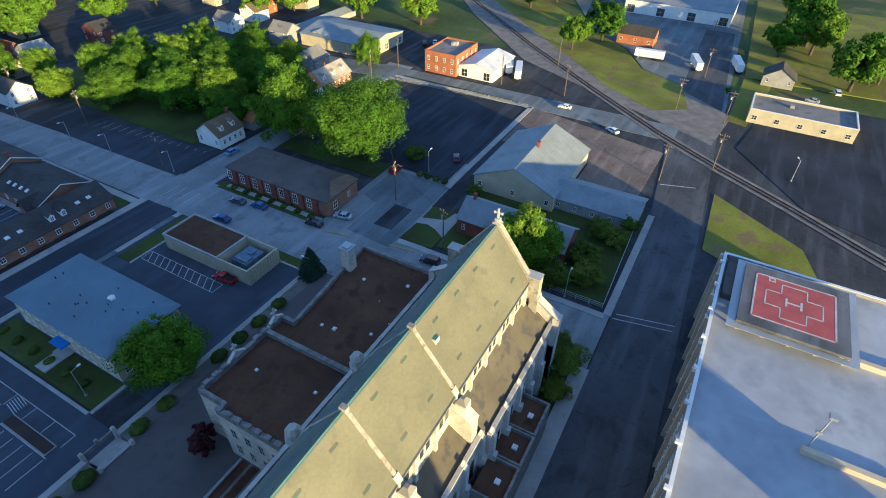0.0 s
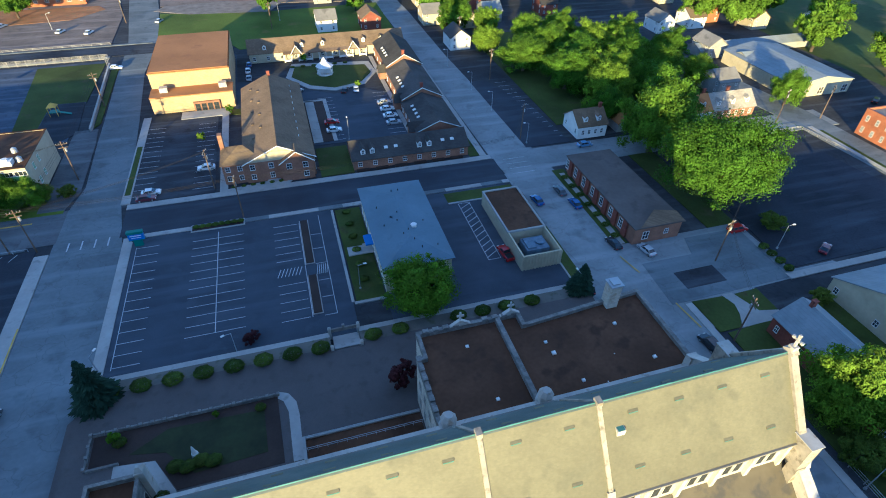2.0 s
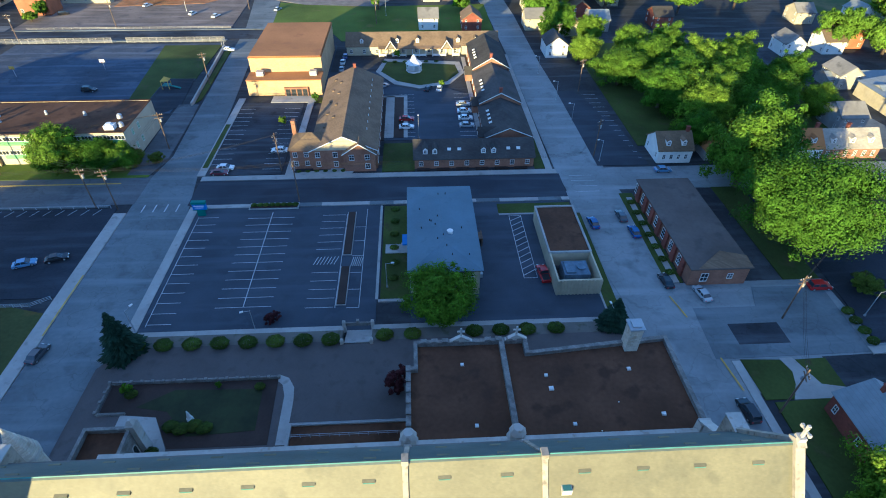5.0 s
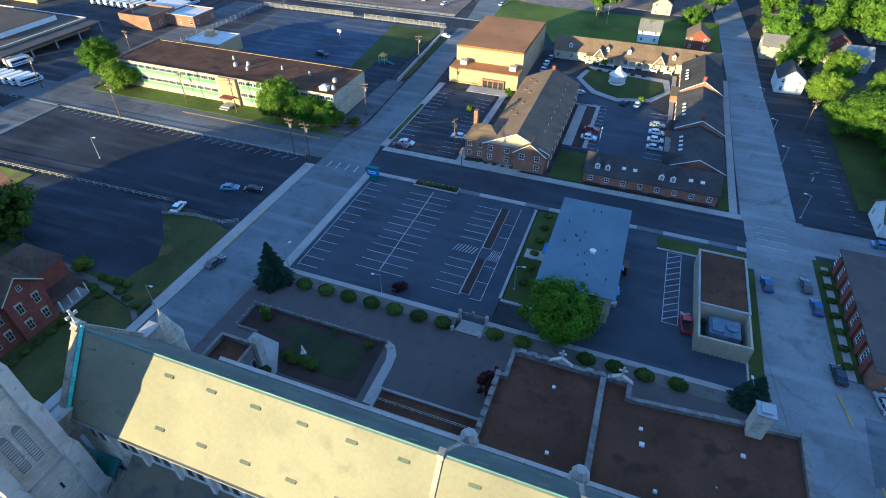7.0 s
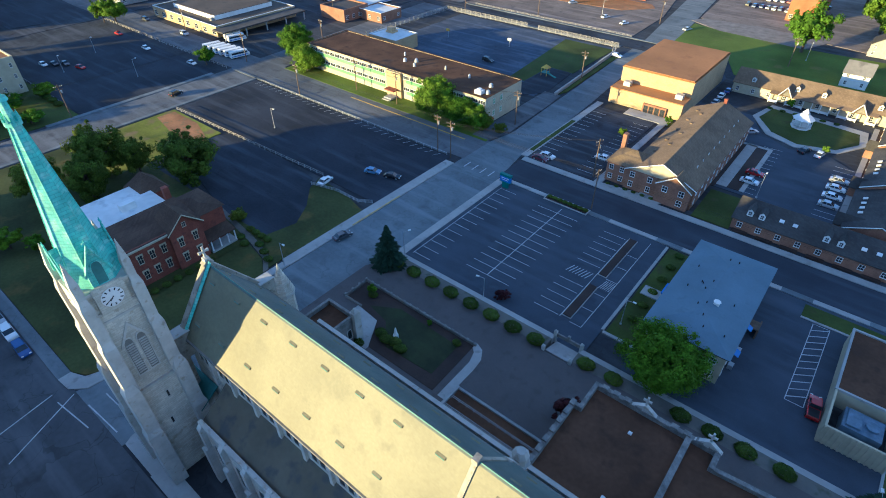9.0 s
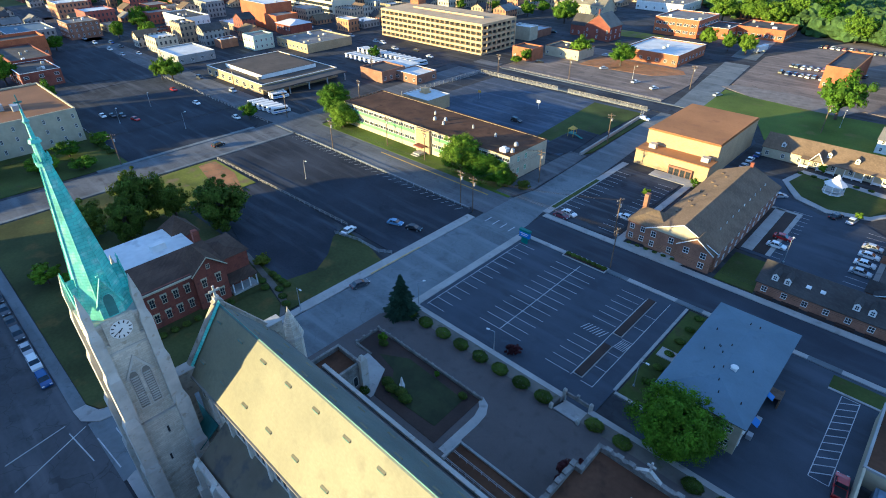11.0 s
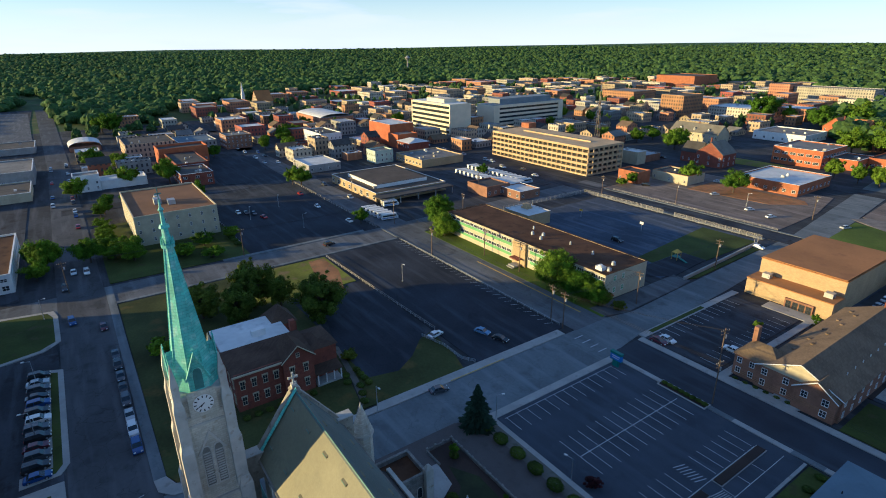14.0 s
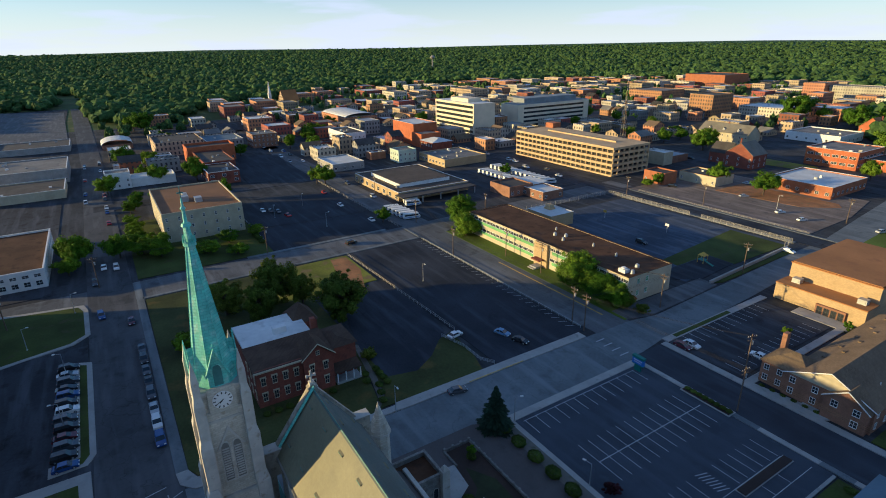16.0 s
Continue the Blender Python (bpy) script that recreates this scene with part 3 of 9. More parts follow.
def hip_roof(b, box, ze, zr, over=0.4, inset=None, mi=0):
    x0, y0, x1, y1 = box[0] - over, box[1] - over, box[2] + over, box[3] + over
    if x1 - x0 > y1 - y0:
        i = inset or (y1 - y0) / 2
        m = (y0 + y1) / 2
        r = [(x0 + i, m, zr), (x1 - i, m, zr)]
        f = [(0, 1, 5, 4), (1, 2, 5), (2, 3, 4, 5), (3, 0, 4)]
    else:
        i = inset or (x1 - x0) / 2
        m = (x0 + x1) / 2
        r = [(m, y0 + i, zr), (m, y1 - i, zr)]
        f = [(0, 1, 4), (1, 2, 5, 4), (2, 3, 5), (3, 0, 4, 5)]
    return b.add([(x0, y0, ze), (x1, y0, ze), (x1, y1, ze), (x0, y1, ze)] + r, f + [(0, 3, 2, 1)], mi)


def gabled_house(name, label, box, ze, zr, along, wall, roof, category="house", rows=(), dormers=(), chimney=None, z0=0.0, group=""):
    x0, y0, x1, y1 = box
    ob = thing(name, ((x0 + x1) / 2, (y0 + y1) / 2, z0), label, category, group)
    part("wall", gable_walls(Mesh(), box, z0, ze, zr, along), M[wall], ob)
    part("roof", gable_roof(Mesh(), box, ze, zr, along), M[roof], ob)
    for sides, z, n, w, h, style in rows:
        for s in sides:
            window_row(ob, s, box, z, n, w, h, **style)
    for dx, dy, side in dormers:
        dormer(ob, dx, dy, box, ze, zr, along, side, roof)
    if chimney:
        cx, cy = chimney
        part("chimney", Mesh().box(cx - 0.45, cy - 0.35, ze, cx + 0.45, cy + 0.35, zr + 1.1).box(cx - 0.55, cy - 0.45, zr + 1.1, cx + 0.55, cy + 0.45, zr + 1.3), M["brick"], ob, "red brick chimney")
    return ob


def dormer(ob, dx, dy, box, ze, zr, along, side, roof, w=1.3, h=1.5):
    """A small gabled dormer with a white front whose foot stands at (dx, dy) on the roof slope facing side."""
    x0, y0, x1, y1 = box
    half = (y1 - y0) / 2 if along == "x" else (x1 - x0) / 2
    run = {"S": dy - y0, "N": y1 - dy, "W": dx - x0, "E": x1 - dx}[side]
    zf = ze + (zr - ze) * run / half
    back = (h + 0.5) * half / (zr - ze)
    a = TURN[side]
    rot = lambda p: (dx + p[0] * math.cos(a) - p[1] * math.sin(a), dy + p[0] * math.sin(a) + p[1] * math.cos(a), zf + p[2])
    b = Mesh()
    b.add([rot(p) for p in [(-w / 2, 0, -0.2), (w / 2, 0, -0.2), (w / 2, 0, h), (0, 0, h + 0.55), (-w / 2, 0, h), (-w / 2, back, h), (w / 2, back, h), (0, back, h + 0.55)]],
          [(0, 1, 2, 3, 4), (1, 6, 2), (0, 4, 5)], 0)
    r = Mesh()
    for s in (-1, 1):
        q = [(s * (w / 2 + 0.15), -0.15, h - 0.13), (0, -0.15, h + 0.58), (0, back + 0.4, h + 0.58), (s * (w / 2 + 0.15), back, h - 0.13)]
        r.slab([rot(p) for p in (q if s < 0 else q[::-1])][::-1], -0.1)
    d = part("dormer", b, M["white"], ob, "white gabled dormer")
    part("dormer_roof", r, M[roof], d)
    wd = piece("window", window_data(w * 0.62, h * 0.75), d, rot((0, -0.02, h * 0.5)), a)

# ---- ground, streets, lots ----
solid("ground", Mesh().prism([(4800 * math.cos(a * math.pi / 24), 4800 * math.sin(a * math.pi / 24)) for a in range(48)], -2.0, -0.25), M["ground"],
      "grassy town ground reaching the horizon", "ground")


def vault(b, x0, x1, yc, half, z0, rise_z, t, n=10):
    """A shallow arched roof shell of thickness t, its crown along x."""
    a = [math.pi * i / n for i in range(n + 1)]
    out = [(yc - half * math.cos(q), z0 + rise_z * math.sin(q)) for q in a]
    inn = [(yc - (half - t) * math.cos(q), z0 + (rise_z - t) * math.sin(q)) for q in reversed(a)]
    ring = out + inn
    k = len(ring)
    return b.add([(x0, y, z) for y, z in ring] + [(x1, y, z) for y, z in ring],
                 [(i, (i + 1) % k, k + (i + 1) % k, k + i)[::-1] for i in range(k)] + [q for i in range(n) for q in ((i, i + 1, k - 2 - i, k - 1 - i), (k + i, 2 * k - 1 - i, 2 * k - 2 - i, k + i + 1))])


def area(name, polys, z, material, label, category, z0=-0.6):
    b = Mesh()
    for p in polys:
        if len(p) == 4 and not isinstance(p[0], tuple):
            b.box(p[0], p[1], z0, p[2], p[3], z)
        else:
            b.prism(p, z0, z)
    return solid(name, b, M[material], label, category)


# town floor between the streets, a little under them
area("pavement", [(-640, -330, 200, 330), (-420, 330, 60, 640)], -0.12, "town_ground", "worn gray pavement and yards between the streets", "pavement")
area("road_west_south", [(-66, -300, -54.5, -32)], 0.004, "road_dark", "dark asphalt street south of the crossing", "road")
area("road_west", [[(-71, -19.5), (-54.5, -19.5), (-54.5, 84), (-57, 101), (-57, 124), (-58.4, 148), (-61.4, 189), (-60, 226), (-64, 268), (-72, 340), (-112, 700), (-126, 700), (-86, 342), (-77, 268), (-71.2, 222), (-70.6, 189), (-69, 155), (-68.3, 136), (-67, 112), (-69.3, 100), (-69.3, 84), (-69.3, 25)]], 0.0, "road", "worn gray concrete street", "road")
area("road_east", [[(44.5, -18), (60, -18), (58.5, 30), (58.5, 42), (56, 50), (54.5, 60), (54.5, 72), (55.5, 87), (54, 105), (53, 125), (52.3, 150), (51, 180), (50.3, 240), (46, 320), (36, 700), (23, 700), (33, 304), (38, 240), (39.8, 183), (40, 128), (40.4, 101), (42.6, 76), (42.3, 58), (44.6, 43), (46, 32), (45, 10)]], 0.004, "road_pale", "worn gray street with patched surface", "road")
area("road_south", [[(-900, -47), (-430, -35), (-172, -33.6), (-86, -33.4), (25, -33), (60, -31.5), (124, -28), (172, -25), (277, -18), (277, -5), (172, -9), (134, -13.8), (101, -17), (60, -18.3), (-74, -19), (-172, -20), (-430, -22), (-900, -30)]], 0.008, "road_dark", "shaded gray street south of the church", "road")
area("road_school", [(-400, 88.5, -69, 102)], 0.012, "road_mid", "gray street in front of the school", "road")
area("road_new", [(-55.5, 87.2, 41, 98.4)], 0.012, "asphalt_dark", "freshly laid black asphalt street", "road")
area("road_crossing", [(51, 90, 158, 101)], 0.012, "road_pale", "gray side street", "road")
area("road_block", [[(-184.5, -300), (-169, -300), (-169, 90), (-174, 230), (-190, 230), (-184.5, 80)]], 0.006, "road_mid", "gray street beside the lots", "road")
area("road_far", [(-420, 210, -60, 222)], 0.012, "asphalt_old", "old asphalt street beyond the playground", "road")
area("road_depot", [[(-306, -30), (-294, -30), (-296, 230), (-308, 230)]], 0.016, "asphalt_old", "old asphalt street by the depot", "road")
area("road_market", [(-420, 318, 40, 332)], 0.016, "asphalt_old", "old asphalt street in the town centre", "road")
area("road_rail", [[(146, -14), (158, -14), (156.5, 60), (155, 100), (150, 130), (138, 134), (143, 95), (146.5, 40)]], 0.014, "road", "pale street beside the railway", "road")
area("road_yard", [[(165, -10), (172, -26), (350, -17), (350, 60), (300, 70), (250, 44), (226, 20), (206, 9), (196, -9), (174, -15)]], 0.0, "road", "gravelly industrial yard", "pavement")
area("pavement_rail", [[(150, -25), (176, -28), (260, 80), (300, 125), (285, 140), (240, 104), (190, 55)]], 0.018, "gravel", "gravel strip along the railway", "pavement")

area("pavement_east", [[(41.5, -15), (60, -15.5), (60.2, 26), (76, 26), (76, 33.4), (101, 34), (100, 36), (88.4, 36), (88.4, 54), (57.5, 54), (53, 90), (41, 90)]], -0.05, "road_pale", "pale concrete apron beside the street", "pavement")
# kerbs and sidewalks, real steps
SIDEWALKS = [
    (-72.3, 26, -69.4, 84.5), (-71.6, -13, -69.6, 26), (-54.4, 43, -52.6, 86.3), (-52.6, 85.7, 41, 87.1), (-55.5, 98.5, 40.5, 100.6), 
    (-57.2, 101, -55, 150), (37.8, 100.7, 39.7, 188), (55.8, 54, 57.2, 86), (-168.9, -18, -167.4, 88), (-184, -19.9, -76, -17.7), (-184, 87.4, -74.9, 88.4),
    (58.6, -17, 60.2, 33), (60, -18.2, 101, -16.6), (-46, -18.6, 44.4, -15.6), (-186.6, 20, -184.6, 80), (-170, 208, -76, 209.9), (-170, 222.1, -62, 223.6), (146, 34, 147.6, 91), (86, 33.4, 147, 35.2),
]
solid("pavement_kerbs", (lambda b: [b.box(*s[:2], -0.5, *s[2:], 0.15) for s in SIDEWALKS if s[0] > -75] and b)(Mesh()), M["concrete"], "pale concrete sidewalks with raised kerbs", "sidewalk")
solid("pavement_kerbs_west", (lambda b: [b.box(*s[:2], -0.5, *s[2:], 0.15) for s in SIDEWALKS if s[0] <= -75] and b)(Mesh()), M["road"], "worn concrete sidewalks of the western blocks", "sidewalk")

# car parks
area("parking_main", [(-52.4, 43.9, -6.9, 85.6), (0, 43.9, 39.4, 85.6)], 0.03, "asphalt", "dark asphalt car park with white stall lines", "car park")
area("parking_west", [(-166.9, 55.5, -72.4, 86.8)], 0.03, "lot_dark", "old dark asphalt car park", "car park")
area("parking_rectory", [[(-138, 51), (-133, 45.6), (-121.6, 34), (-101, 29.2), (-83, 28.4), (-81, 37), (-85, 43.5), (-90.9, 49.5), (-94.5, 53.6), (-108, 55), (-134, 54.4)]], 0.035, "lot_dark", "shaded dark asphalt yard behind the rectory", "car park")
area("parking_court", [(-55, 101.2, -34.8, 146)], 0.03, "asphalt_old", "dark asphalt car park beside the brick houses", "car park")
area("parking_inner", [[(-8, 119), (21, 119), (22, 150), (14, 156), (3, 154), (-6, 160), (-12, 172), (-29, 172), (-29, 200), (-33, 208), (-29.5, 150)]], 0.03, "asphalt", "dark courtyard car park", "car park")
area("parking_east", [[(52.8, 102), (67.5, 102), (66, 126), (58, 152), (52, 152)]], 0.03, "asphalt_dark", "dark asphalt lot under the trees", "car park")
area("parking_rail", [[(88.5, 36.5), (147, 36.5), (139, 68), (136, 90), (92, 90)]], 0.03, "lot_dark", "smooth dark asphalt car park", "car park")
area("parking_hall", [[(104, -12), (137, -13), (147, 33), (119, 33), (119, 5), (104, 5)]], 0.03, "asphalt_warm", "cracked brown asphalt car park", "car park")
area("parking_drive", [[(56, 33.6), (86, 34), (87, 52), (72, 52), (70, 46.5), (57, 46.5)]], 0.03, "road", "pale concrete forecourt", "car park")
area("parking_patch", [(62, 36.8, 72, 42)], 0.05, "asphalt_old", "dark patched parking bays", "car park")
area("parking_rail_south", [[(124, -52), (152, -32), (200, -40), (205, -110), (100, -110)]], 0.03, "lot_dark", "dark asphalt car park south of the tracks", "car park")
area("parking_north", [(-264, 31, -186.8, 82)], 0.03, "lot_dark", "dark asphalt car park with a few cars", "car park")
area("parking_red", [[(-401, 66), (-401, 77), (-391, 91), (-302, 87), (-311, 51), (-346, 51)]], 0.03, "lot_dark", "dark asphalt lot among brick houses", "car park")
area("playground", [(-160, 140, -77, 205)], 0.03, "play_court", "blue-gray asphalt school playground", "playground")
area("parking_far", [[(-172, 224), (-78, 224), (-79, 264), (-86, 300), (-172, 300)]], 0.03, "asphalt_warm", "sunlit old asphalt car park", "car park")
area("parking_hospital", [[(-64, 274), (-10, 269), (30, 262), (60, 380), (-40, 425), (-70, 345)]], 0.03, "asphalt_warm", "large busy asphalt car park", "car park")
area("parking_bus", [(-262, 160, -196, 207)], 0.03, "asphalt_old", "asphalt bus yard", "car park")
area("parking_street", [(-143, -58, -86, -33.9)], 0.03, "asphalt_old", "dark asphalt car park with angled bays", "car park")

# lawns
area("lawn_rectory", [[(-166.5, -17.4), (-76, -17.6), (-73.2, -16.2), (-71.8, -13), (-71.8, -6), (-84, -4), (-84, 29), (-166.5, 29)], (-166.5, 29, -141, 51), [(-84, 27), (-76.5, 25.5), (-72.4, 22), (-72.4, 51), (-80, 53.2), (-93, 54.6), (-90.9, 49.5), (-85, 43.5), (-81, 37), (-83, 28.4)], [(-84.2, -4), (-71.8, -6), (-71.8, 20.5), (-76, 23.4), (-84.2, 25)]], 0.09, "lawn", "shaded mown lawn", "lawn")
area("path_rectory", [[(-101.5, 28.2), (-84, 25.4), (-76, 23.6), (-71.9, 20.6), (-71.9, 22.0), (-76.4, 25.3), (-84, 27.0), (-101, 29.4)]], 0.11, "pavement", "worn concrete walk beside the rectory", "path")
area("lawn_clay", [[(-164.5, 46), (-152.4, 43.6), (-136, 42.6), (-134.7, 46.8), (-141, 49), (-150, 52), (-164, 52)]], 0.13, "clay", "bare sunlit dirt at the end of the lawn", "lawn")
# brighter grass laid over the lawn where the low sun reaches it
area("lawn_sunlit", [(-166, 20, -138, 53)], 0.11, "sunlit_dry_grass", "dry lawn patch coloured brighter for the sun on it", "lawn")
area("lawn_blue", [(-6.2, 52, -0.1, 84.8), (22, 80.5, 40.5, 84.6), (39.6, 46, 42.2, 80)], 0.1, "grass", "small strip of mown grass with shrubs", "lawn")
area("lawn_school", [(-168, 101.0, -70, 109.3)], 0.09, "sunlit_grass", "strip of lawn in front of the school", "lawn")
area("lawn_play", [[(-99.5, 203), (-76.5, 203), (-76.8, 168), (-87.4, 168.2), (-87.3, 149.5), (-94.1, 150.7)]], 0.05, "grass", "worn grass beside the playground", "lawn")
area("playground_pad", [[(-87.2, 168), (-77.2, 168), (-75.2, 145), (-80.3, 138.6), (-87.2, 142)]], 0.05, "lot_dark", "dark soft play pad under the climbing frame", "playground")
area("pavement_school_corner", [[(-76, 102.2), (-69.9, 102.2), (-67.8, 110), (-68.7, 136), (-69.6, 146), (-76, 146)]], 0.1, "road_mid", "gray paved corner beside the school", "sidewalk")
area("lawn_verge", [[(-73.6, 200), (-71.2, 200), (-69.6, 150), (-71.0, 147)], (-56.8, 105, -55.4, 131)], 0.17, "grass", "narrow grass verge beside the street", "lawn")
area("wall_playground", [[(-74.9, 200), (-74.3, 200), (-71.2, 145), (-71.8, 145)]], 1.1, "concrete", "low pale concrete wall beside the playground", "wall")
area("lawn_gazebo", [[(-10, 172), (-4, 163), (4, 159), (14, 162), (19, 170), (18, 178), (-8, 182)]], 0.12, "grass", "oval lawn round the gazebo", "lawn")
area("lawn_court", [(-7.4, 101.4, 1.6, 117), (35, 101.4, 38.8, 118), (-33.5, 146, -28, 150)], 0.09, "grass", "small lawn between the brick houses", "lawn")
area("lawn_field", [[(-60.5, 226), (-63, 263), (-50, 259), (-15, 255), (38, 258), (38, 206), (-28, 206), (-36, 224)]], 0.06, "sunlit_grass", "open mown field", "lawn")
area("lawn_east", [[(60.4, 33.3), (68.2, 32.9), (68.6, 30.5), (67.6, 27.5), (65.7, 24.6), (60.7, 24.6)], [(69.6, 32.8), (76.3, 33), (76.2, 26.5), (72, 27.4), (70.2, 29.6)], [(62, -15.5), (100, -15.5), (100, 26), (62, 24)]], 0.09, "grass", "shaded lawn beside the house", "lawn")
area("lawn_path", [[(67.6, 33.3), (70.2, 33.3), (73, 25), (70, 25)]], 0.12, "concrete", "curving concrete garden path", "path")
area("path_east", [[(68.2, 33), (69.6, 33), (70.2, 29.6), (72, 27.4), (76.2, 26.5), (76.2, 24.4), (65.7, 24.4), (67.6, 27.5), (68.6, 30.5)]], 0.11, "concrete", "curved pale concrete path across the lawn", "path")
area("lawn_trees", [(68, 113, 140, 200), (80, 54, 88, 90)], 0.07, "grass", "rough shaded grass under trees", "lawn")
area("lawn_rail", [[(167, -3), (180, 17), (206, 42), (255, 92), (300, 135), (320, 118), (250, 45), (226, 21), (206, 10), (196, -8), (174, -14)], [(93, -31), (120.5, -30), (105, -52), (80, -60)], [(218, -28), (350, -22), (350, -120), (222, -100)], [(172, -27), (218, -28), (214, -38), (170, -33)]], 0.05, "sunlit_dry_grass", "dry yellow-green grass", "lawn")
area("lawn_kerb", [(54.5, 54, 58, 88), (147.8, 40, 149, 88)], 0.1, "grass", "narrow grass verge", "lawn")
area("lawn_tan", [(-264, -18, -186.7, 30.5)], 0.08, "grass", "overgrown grass round the tan block", "lawn")
area("pavement_corner", [[(-178, -58), (-173, -34.6), (-168, -33.5), (-149.5, -33.1), (-145.2, -37.2), (-142.6, -48), (-140.8, -54), (-142.6, -54.4), (-176.4, -57.6)], [(-134, -37.2), (-132, -33), (-91.2, -32.8), (-88.3, -34.4), (-88, -41), (-91.4, -41), (-92, -36.4), (-129.6, -36.6), (-130, -38.5)], [(-86, -33.9), (-72, -33.4), (-67.5, -35), (-66.2, -39), (-66.2, -80), (-86, -80)], [(-76, -19.9), (-72.5, -19.6), (-70, -17.4), (-69.6, -13), (-71.6, -13), (-73, -16.5), (-76, -17.7)], [(-54.3, -18.4), (-46, -18.4), (-46, 8), (-54.3, 8), (-54.3, -12), (-55.4, -14.5), (-55, -17)]], 0.14, "concrete", "pale concrete corner sidewalk with rounded kerb", "sidewalk")
area("parking_far_west", [[(-900, -125), (-856, -54), (-575, -45), (-569, -97)]], 0.05, "road_mid", "broad pale asphalt lot beside the western street", "car park")
area("lawn_island", [[(-176, -57), (-172, -36.2), (-168, -34.8), (-150, -34.4), (-146.5, -38), (-144, -48), (-142.5, -54)], [(-132.5, -37), (-131, -34.2), (-91.5, -34), (-89.3, -35.2), (-89, -39.5), (-91, -39.5), (-91.5, -35.6), (-130, -35.8), (-130.5, -37.5)], [(-83, -36), (-72.5, -35.6), (-69.5, -37.5), (-69, -42), (-69, -70), (-83, -70)]], 0.16, "grass", "small grass traffic island", "lawn")

# plaza terrace above the car park
PZ = 1.8
area("plaza", [[(-54.4, 12), (-54.4, 36), (-51.5, 39.7), (-12.7, 39.7), (-12.7, 39.2), (-7.2, 39.2), (-7.2, 39.7), (40, 39.7), (40, 8), (-50, 8)]], PZ, "plaza", "raised brick-paved plaza beside the church", "plaza")
area("plaza_bed", [(-52.5, 39.7, -12.7, 42.4), (-7.2, 39.7, 40, 42.4)], PZ - 0.08, "pavement", "planting bed behind the low retaining wall", "planting bed")
area("wall_retaining", [(-53, 42.4, -12.7, 43.75), (-7.2, 42.4, 41, 43.75)], PZ - 0.3, "concrete", "low pale concrete retaining wall", "wall")
area("plaza_drive", [[(-55.6, 12), (-55.6, 36), (-52.5, 39.5), (-53.4, 41.5), (-54.4, 8)]], 0.9, "plaza", "paved ramp from the street to the plaza", "path")

area("kerb_yellow", [(-127, 98.0, -76, 98.5)], 0.03, "yellow", "yellow painted line along the school street", "road marking")
area("lawn_gravel", [[(-66, 267), (-50, 258.5), (-14, 254.5), (-7, 270), (-36, 277), (-62, 274)]], 0.08, "gravel", "pale gravel lot beside the field", "car park")
area("parking_roadside", [(-900, -130, -562, -50), (-500, -120, -440, -44), (-330, -110, -188, -44)], 0.03, "asphalt_old", "wide gray asphalt lots beside the western street", "car park")
area("road_town", [(-640, 89, -400, 101), (-640, 318, -420, 332), (-431, -15, -419, 640), (-546, -15, -534, 640), (-420, 434, -40, 446), (-306, 230, -294, 640)], 0.01, "asphalt_old", "old asphalt streets of the town centre", "road")
area("lawn_villa", [[(-172, 342), (-140, 346), (-138, 362), (-178, 362)]], 0.07, "sunlit_dry_grass", "sunlit dry grass bank", "lawn")
area("ground_bank", [[(-142, 258), (-100, 262), (-88, 276), (-92, 282), (-142, 283)]], 0.12, "clay", "bare orange clay bank beside the clinic", "bank")
area("lawn_church", [[(29, -15.4), (44, -15.4), (46, -13), (45, -8), (41.6, -8), (41.6, -11.6), (29, -11.6)]], 0.12, "grass", "narrow shaded lawn at the church corner", "lawn")

# ---- the church ----
X0, X1, EY, EZ, RZ = -46.0, 39.0, 6.1, 22.0, 30.2
K = (RZ - EZ) / EY
church = thing("church", (0, 0, 0), "long limestone gothic church with pale slate roof and copper edges", "church")
b = Mesh()
b.box(X0, -EY, 0, X1, EY, EZ - 0.1)
for x in (X0, X1 - 0.8):
    b.add([(x, -EY, EZ - 0.1), (x, EY, EZ - 0.1), (x, 0, RZ - 0.2), (x + 0.8, -EY, EZ - 0.1), (x + 0.8, EY, EZ - 0.1), (x + 0.8, 0, RZ - 0.2)],
          [(0, 2, 1), (3, 4, 5), (0, 1, 4, 3), (1, 2, 5, 4), (2, 0, 3, 5)])
nave = part("nave_wall", b, M["stone"], church, "pale limestone nave walls")
over = 0.45
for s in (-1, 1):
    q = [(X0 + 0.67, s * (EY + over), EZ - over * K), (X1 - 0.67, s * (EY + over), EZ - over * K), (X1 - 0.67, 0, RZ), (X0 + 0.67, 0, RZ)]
    # shade of the north slope is put into its slate colour
    part("roof", Mesh().slab(q if s < 0 else q[::-1], 0.3), M["slate"] if s < 0 else M["slate_north_shade"], church, "pale weathered slate slope" if s < 0 else "north slate slope coloured darker and bluer for its shade")
    g = Mesh().box(X0 + 0.7, s * (EY + over) - 0.22, EZ - over * K - 0.4, X1 - 0.7, s * (EY + over) + 0.22, EZ - over * K - 0.12)
    part("gutter", g, M["louver"], church, "thin gray metal gutter")
part("ridge_cap", Mesh().add([(X0 + 0.7, -0.1, RZ - 0.1), (X1 - 0.7, -0.1, RZ - 0.1), (X1 - 0.7, 0, RZ + 0.06), (X0 + 0.7, 0, RZ + 0.06), (X1 - 0.7, 0.25, RZ - 0.28), (X0 + 0.7, 0.25, RZ - 0.28)],
                             [(0, 1, 2, 3), (3, 2, 4, 5), (0, 5, 4, 1), (0, 3, 5), (1, 4, 2)]), M["copper_dark"], church, "green copper ridge")


